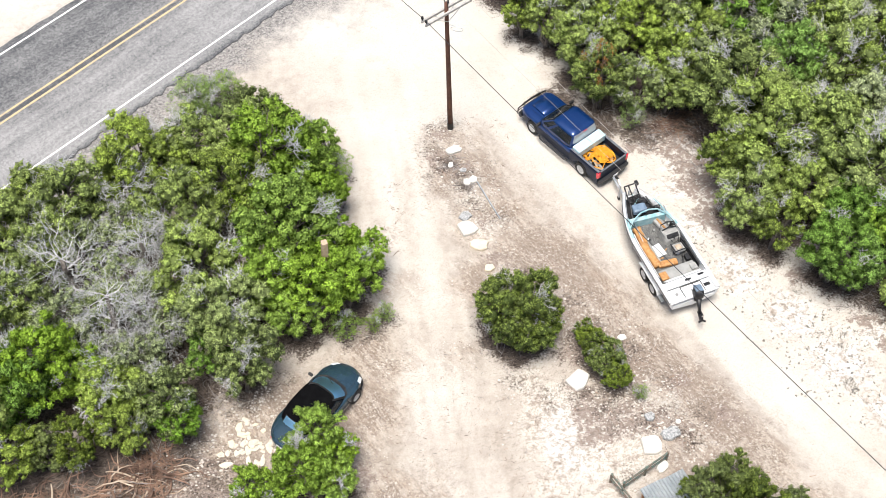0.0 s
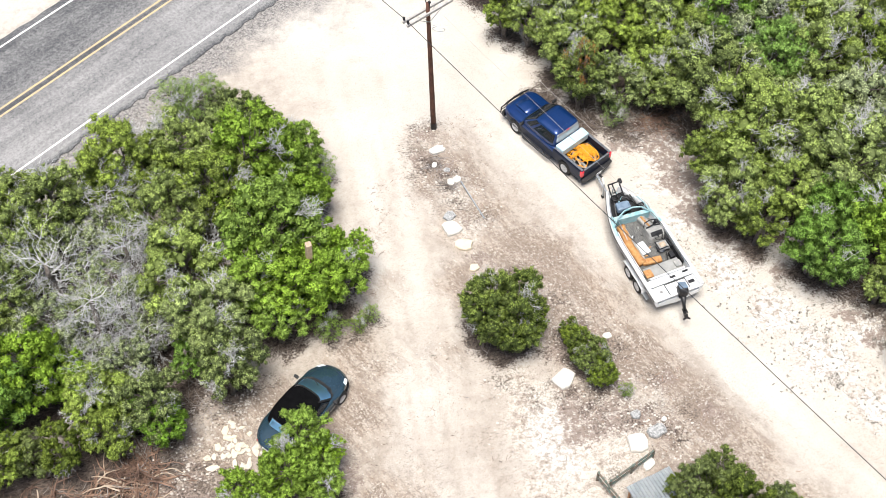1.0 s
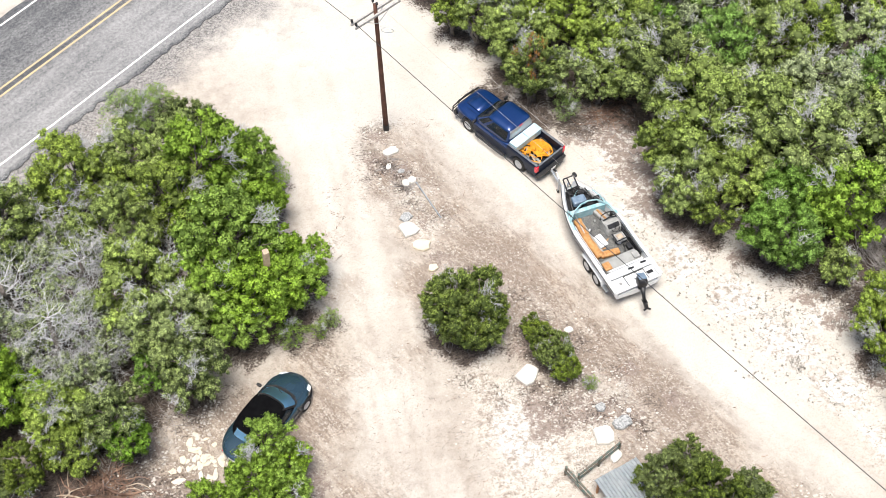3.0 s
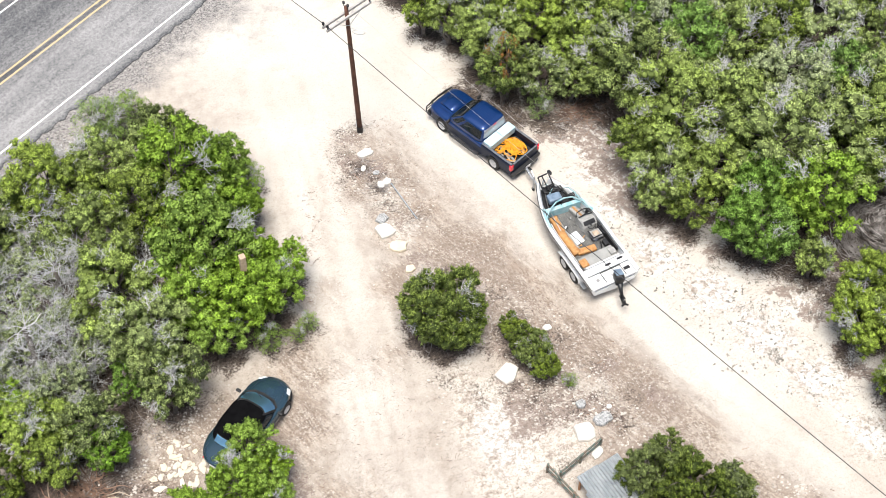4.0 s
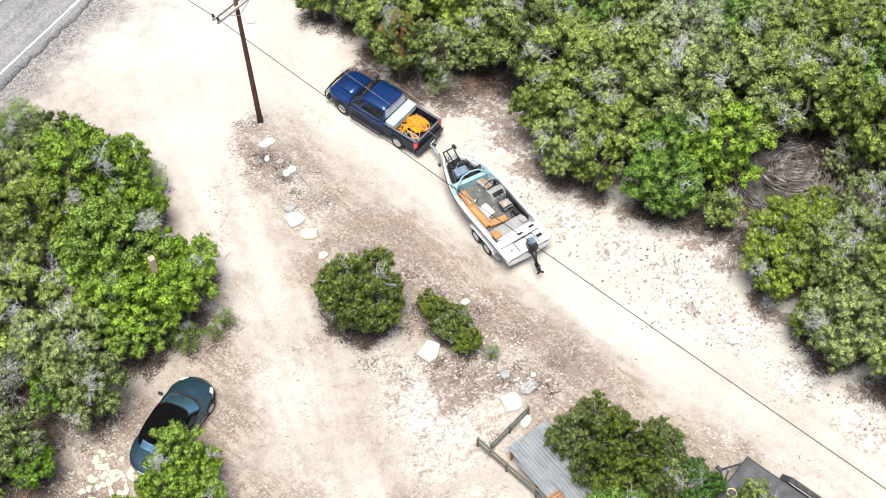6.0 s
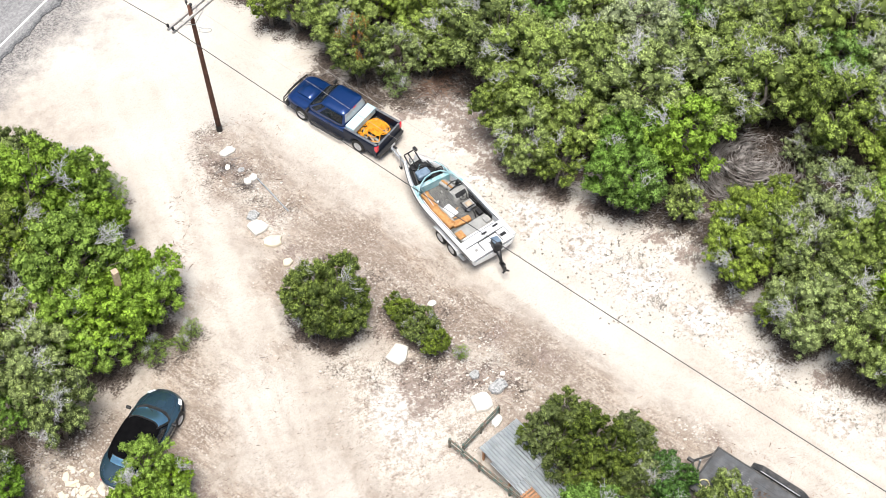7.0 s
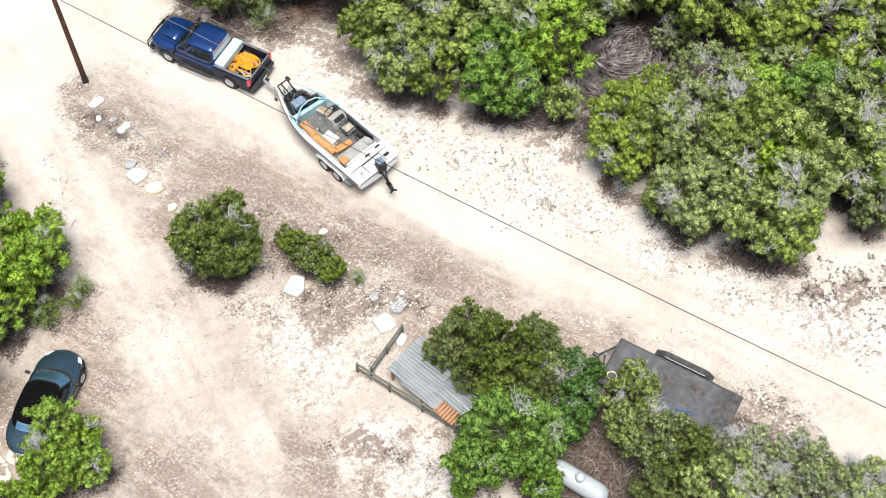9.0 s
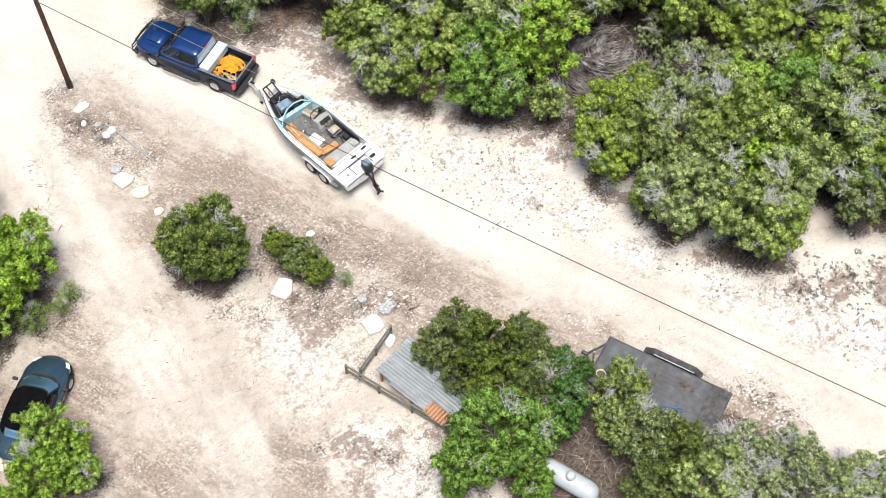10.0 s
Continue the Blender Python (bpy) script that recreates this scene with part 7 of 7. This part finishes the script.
def stick_field(name, label, spots, count, material, seed, length=(0.4, 1.4), rad=(0.008, 0.022), height=0.05, curl=0.12):
    """Fallen sticks, too many to count."""
    r = random.Random(seed)
    v, fc = [], []
    for _ in range(count):
        x, y, R = r.choice(spots)
        a, d = r.uniform(0, 6.28), R * math.sqrt(r.random())
        x, y = x + d * math.cos(a), y + d * math.sin(a)
        L, q = r.uniform(*length), r.uniform(0, 6.28)
        z = 0.02 + height * r.random() * (1 - d / (R + 0.01))
        p0, p1 = Vector((x, y, z)), Vector((x + L * math.cos(q), y + L * math.sin(q), 0.02 + height * 0.8 * r.random() * (1 - d / (R + 0.01))))
        w = r.uniform(*rad)
        bow = Vector((-math.sin(q), math.cos(q), 0.3)) * L * r.uniform(-curl, curl)
        pts = [p0.lerp(p1, k / 5) + bow * (1 - (k / 2.5 - 1) ** 2) + Vector((r.uniform(-1, 1), r.uniform(-1, 1), 0)) * (L * curl * 0.12 if 0 < k < 5 else 0) for k in range(6)]
        tube_into(v, fc, pts, [w, w * 0.95, w * 0.88, w * 0.78, w * 0.65, w * 0.4], 6 if w > 0.02 else 4)
    tagged(new(name, mesh_of(name, v, fc, material)), label, "brush", kind="stuff")


PILE = [(-12.0, 23.6, 1.3), (-13.6, 22.6, 1.5), (-15.2, 22.4, 1.6), (-11.2, 24.8, 1.0), (-16.8, 22.2, 1.5)]
stick_field("brush_pile", "heap of thick brown cut cedar limbs", PILE, 150, BROWN_DEAD, 31, (0.5, 1.5), (0.020, 0.046), 0.9, 0.42)
stick_field("brush_pile", "heap of thin brown cut cedar branches", PILE, 800, BROWN_DEAD, 30, (0.3, 1.2), (0.009, 0.022), 0.95, 0.45)
stick_field("brush_pile", "heap of pale stripped cedar branches", PILE, 45, SCRAP, 32, (0.5, 1.6), (0.012, 0.045), 0.95, 0.22)
stick_field("brush_pile", "grey bleached branches on the cut heap", PILE[:2] + PILE[3:], 130, OLD_BRUSH, 39, (0.4, 1.3), (0.008, 0.018), 1.0, 0.34)
stick_field("brush_pile", "reddish bare branches under the wood's edge", [(11.0, 42.6, 0.9), (10.2, 42.4, 0.6)], 90, BROWN_DEAD, 36, (0.4, 1.1), (0.010, 0.022), 0.5, 0.35)


def build_bent_heap(x, y, seed):
    """Long branches bent round one another into a low dome."""
    r = random.Random(seed)
    v, fc = [], []
    for _ in range(560):
        ox, oy = x + r.gauss(0, 0.22), y + r.gauss(0, 0.22)
        rad, a0, span = r.uniform(0.35, 2.2), r.uniform(1.0, 4.9), r.uniform(0.8, 2.1)
        w, side = r.choice((0.012, 0.018, 0.026, 0.038)) * r.uniform(0.8, 1.1), r.uniform(0.8, 1.15)
        lift = r.uniform(0.25, 1.1)
        pts = []
        for k in range(7):
            a = a0 + span * k / 6
            q = rad * (1 + 0.08 * math.sin(3 * a + rad * 5)) + 0.05 * r.gauss(0, 1)
            pts.append(Vector((ox + 1.05 * q * math.cos(a), oy + 0.9 * side * q * math.sin(a), max(0.03, 1.15 * lift * (1 - (q / 2.5) ** 2) + 0.06 * r.gauss(0, 1)))))
        tube_into(v, fc, pts, [w * (1 - 0.09 * k) for k in range(7)], 4)
    for _ in range(130):
        a, d, q = r.uniform(0, 6.28), 1.9 * math.sqrt(r.random()), r.uniform(0, 6.28)
        p = Vector((x + d * math.cos(a), y + d * math.sin(a), 0.9 * (1 - (d / 2.4) ** 2)))
        L = r.uniform(0.3, 0.9)
        tube_into(v, fc, wander(r, p, p + Vector((L * math.cos(q), L * math.sin(q), 0.1)), 3, 0.3), [0.014, 0.012, 0.009, 0.005], 3)
    tagged(new("brush_pile", mesh_of("brush_pile", v, fc, OLD_BRUSH)), "domed heap of long bent grey branches", "brush", kind="stuff")


build_bent_heap(22.75, 34.25, 33)
stick_field("fallen_sticks", "grey sticks scattered under the trees", STICKS, 1500, OLD_BRUSH, 34, (0.2, 0.8), (0.006, 0.014), 0.06, 0.2)
stick_field("fallen_sticks", "brown sticks scattered on the caliche", [q for q in DIRT], 230, BROWN_DEAD, 35, (0.08, 0.40), (0.006, 0.014), 0.02)


def stone_field(name, label, spots, count, material, seed, size=(0.04, 0.14)):
    """Loose rubble, too many pieces to count."""
    r = random.Random(seed)
    v, fc = [], []
    for _ in range(count):
        x, y, R = r.choice(spots)
        a, d = r.uniform(0, 6.28), R * 1.25 * math.sqrt(r.random())
        x, y = x + d * math.cos(a), y + d * math.sin(a)
        s = r.uniform(*size) * r.uniform(0.6, 1.0)
        b0, n, q = len(v), 5, r.uniform(0, 6.28)
        for z, k in ((-0.1, 1.0), (0.35, 0.95), (0.6, 0.5)):
            for i in range(n):
                an = q + 2 * math.pi * i / n
                j = r.uniform(0.8, 1.2)
                v.append((x + s * k * j * math.cos(an), y + s * k * j * 0.75 * math.sin(an), s * z * r.uniform(0.8, 1.2)))
        for lv in (0, 1):
            for i in range(n):
                fc.append((b0 + lv * n + i, b0 + lv * n + (i + 1) % n, b0 + (lv + 1) * n + (i + 1) % n, b0 + (lv + 1) * n + i))
        fc.append(tuple(b0 + 2 * n + i for i in range(n)))
    tagged(new(name, mesh_of(name, v, fc, material)), label, "stones", kind="stuff")


stone_field("loose_stones", "small white limestone rubble on the ground", RUBBLE + SPOTS, 1700, RUBBLE_STONE, 41, (0.02, 0.085))
stone_field("loose_stones", "small cream rubble in trodden dirt", DIRT, 1000, RUBBLE_STONE, 42, (0.015, 0.055))
stone_field("loose_stones", "white stones along the thicket's edge", [(-9.4, 26.0, 1.2), (-8.4, 26.8, 1.0), (-10.6, 25.0, 1.2), (-7.2, 27.6, 0.8), (-11.6, 23.6, 1.2)], 360, RUBBLE_STONE, 43, (0.025, 0.085))


stone_field("loose_stones", "white limestone crumbs among brown duff", MOTTLE, 2200, RUBBLE_STONE, 44, (0.012, 0.045))
stone_field("loose_stones", "white rubble pushed up along the drive's edge", [(20.2, 17.6, 0.3), (20.5, 17.0, 0.35), (20.6, 16.4, 0.4), (20.9, 15.7, 0.4), (21.3, 14.9, 0.4), (21.8, 14.2, 0.4), (22.3, 13.6, 0.4), (15.6, 23.0, 0.5), (16.2, 22.5, 0.4)], 240, RUBBLE_STONE, 45, (0.03, 0.10))
DRIVE_FLECKS = [(0.5, 24.0, 3.6), (3.0, 22.0, 3.4), (4.6, 25.6, 2.2), (-1.6, 21.4, 2.8), (2.6, 27.0, 1.8), (6.2, 22.4, 2.2), (-2.4, 25.4, 2.0), (0.0, 28.6, 1.8), (4.6, 33.6, 2.0), (7.0, 30.6, 2.0), (1.6, 41.6, 1.6), (2.6, 39.4, 1.6), (9.4, 28.0, 2.0), (-1.4, 38.4, 1.2)]
stick_field("fallen_sticks", "short dark twigs and bark chips on the drive", DRIVE_FLECKS, 800, OLD_BRUSH, 37, (0.03, 0.17), (0.004, 0.011), 0.01, 0.06)
stick_field("fallen_sticks", "short brown twigs and bark chips on the drive", DRIVE_FLECKS, 600, BROWN_DEAD, 38, (0.03, 0.20), (0.004, 0.010), 0.01, 0.06)


def tuft_field(name, label, spots, count, seed, size=(0.06, 0.2), material=DRY_GRASS):
    r = random.Random(seed)
    v, fc = [], []
    for _ in range(count):
        x, y, R = r.choice(spots)
        a, d = r.uniform(0, 6.28), R * 1.3 * math.sqrt(r.random())
        x, y = x + d * math.cos(a), y + d * math.sin(a)
        s = r.uniform(*size) * r.choice((0.6, 0.7, 1.0))
        for _ in range(14):
            q, t = r.uniform(0, 6.28), r.uniform(0.2, 1.0)
            dx, dy = math.cos(q), math.sin(q)
            b0 = len(v)
            ox, oy = x + r.gauss(0, s * 0.4), y + r.gauss(0, s * 0.4)
            v += [(ox - dy * 0.012, oy + dx * 0.012, 0.0), (ox + dy * 0.012, oy - dx * 0.012, 0.0), (ox + dx * s * t, oy + dy * s * t, s * (1.1 - t) + 0.02)]
            fc.append((b0, b0 + 1, b0 + 2))
    tagged(new(name, mesh_of(name, v, fc, material)), label, "grass", kind="stuff")


VERGE = [(12.6, 33.6, 1.3), (14.2, 31.6, 1.4), (15.4, 29.6, 1.5), (17.2, 28.4, 1.4), (16.4, 31.2, 1.2), (18.9, 26.8, 1.2), (20.5, 24.8, 1.1), (22.2, 22.6, 1.1), (24.3, 20.8, 1.2), (26.4, 18.8, 1.3), (25.6, 17.4, 0.9), (11.0, 36.4, 1.0), (13.2, 34.6, 1.0), (28.4, 16.4, 1.8)]
tuft_field("dry_tufts", "small dry grey grass tufts on white caliche", VERGE, 760, 51, (0.03, 0.10))
DARK_TUFTS = [(26.1, 20.2, 0.9), (25.2, 21.2, 0.8), (27.4, 20.4, 0.9), (27.0, 19.0, 0.9), (24.6, 20.8, 0.6), (28.6, 19.4, 0.9)]
tuft_field("dry_tufts", "dark grey round tufts on white caliche", DARK_TUFTS, 230, 53, (0.07, 0.19), DARK_GRASS)
tuft_field("dry_tufts", "larger dry grass clumps on white caliche", [(16.38, 30.8, 0.35), (16.42, 28.58, 0.2), (18.66, 30.6, 0.3), (14.9, 33.4, 0.25), (24.16, 19.96, 0.6), (15.9, 31.0, 0.2), (25.2, 19.0, 0.7), (23.2, 21.0, 0.5)], 46, 52, (0.15, 0.3))
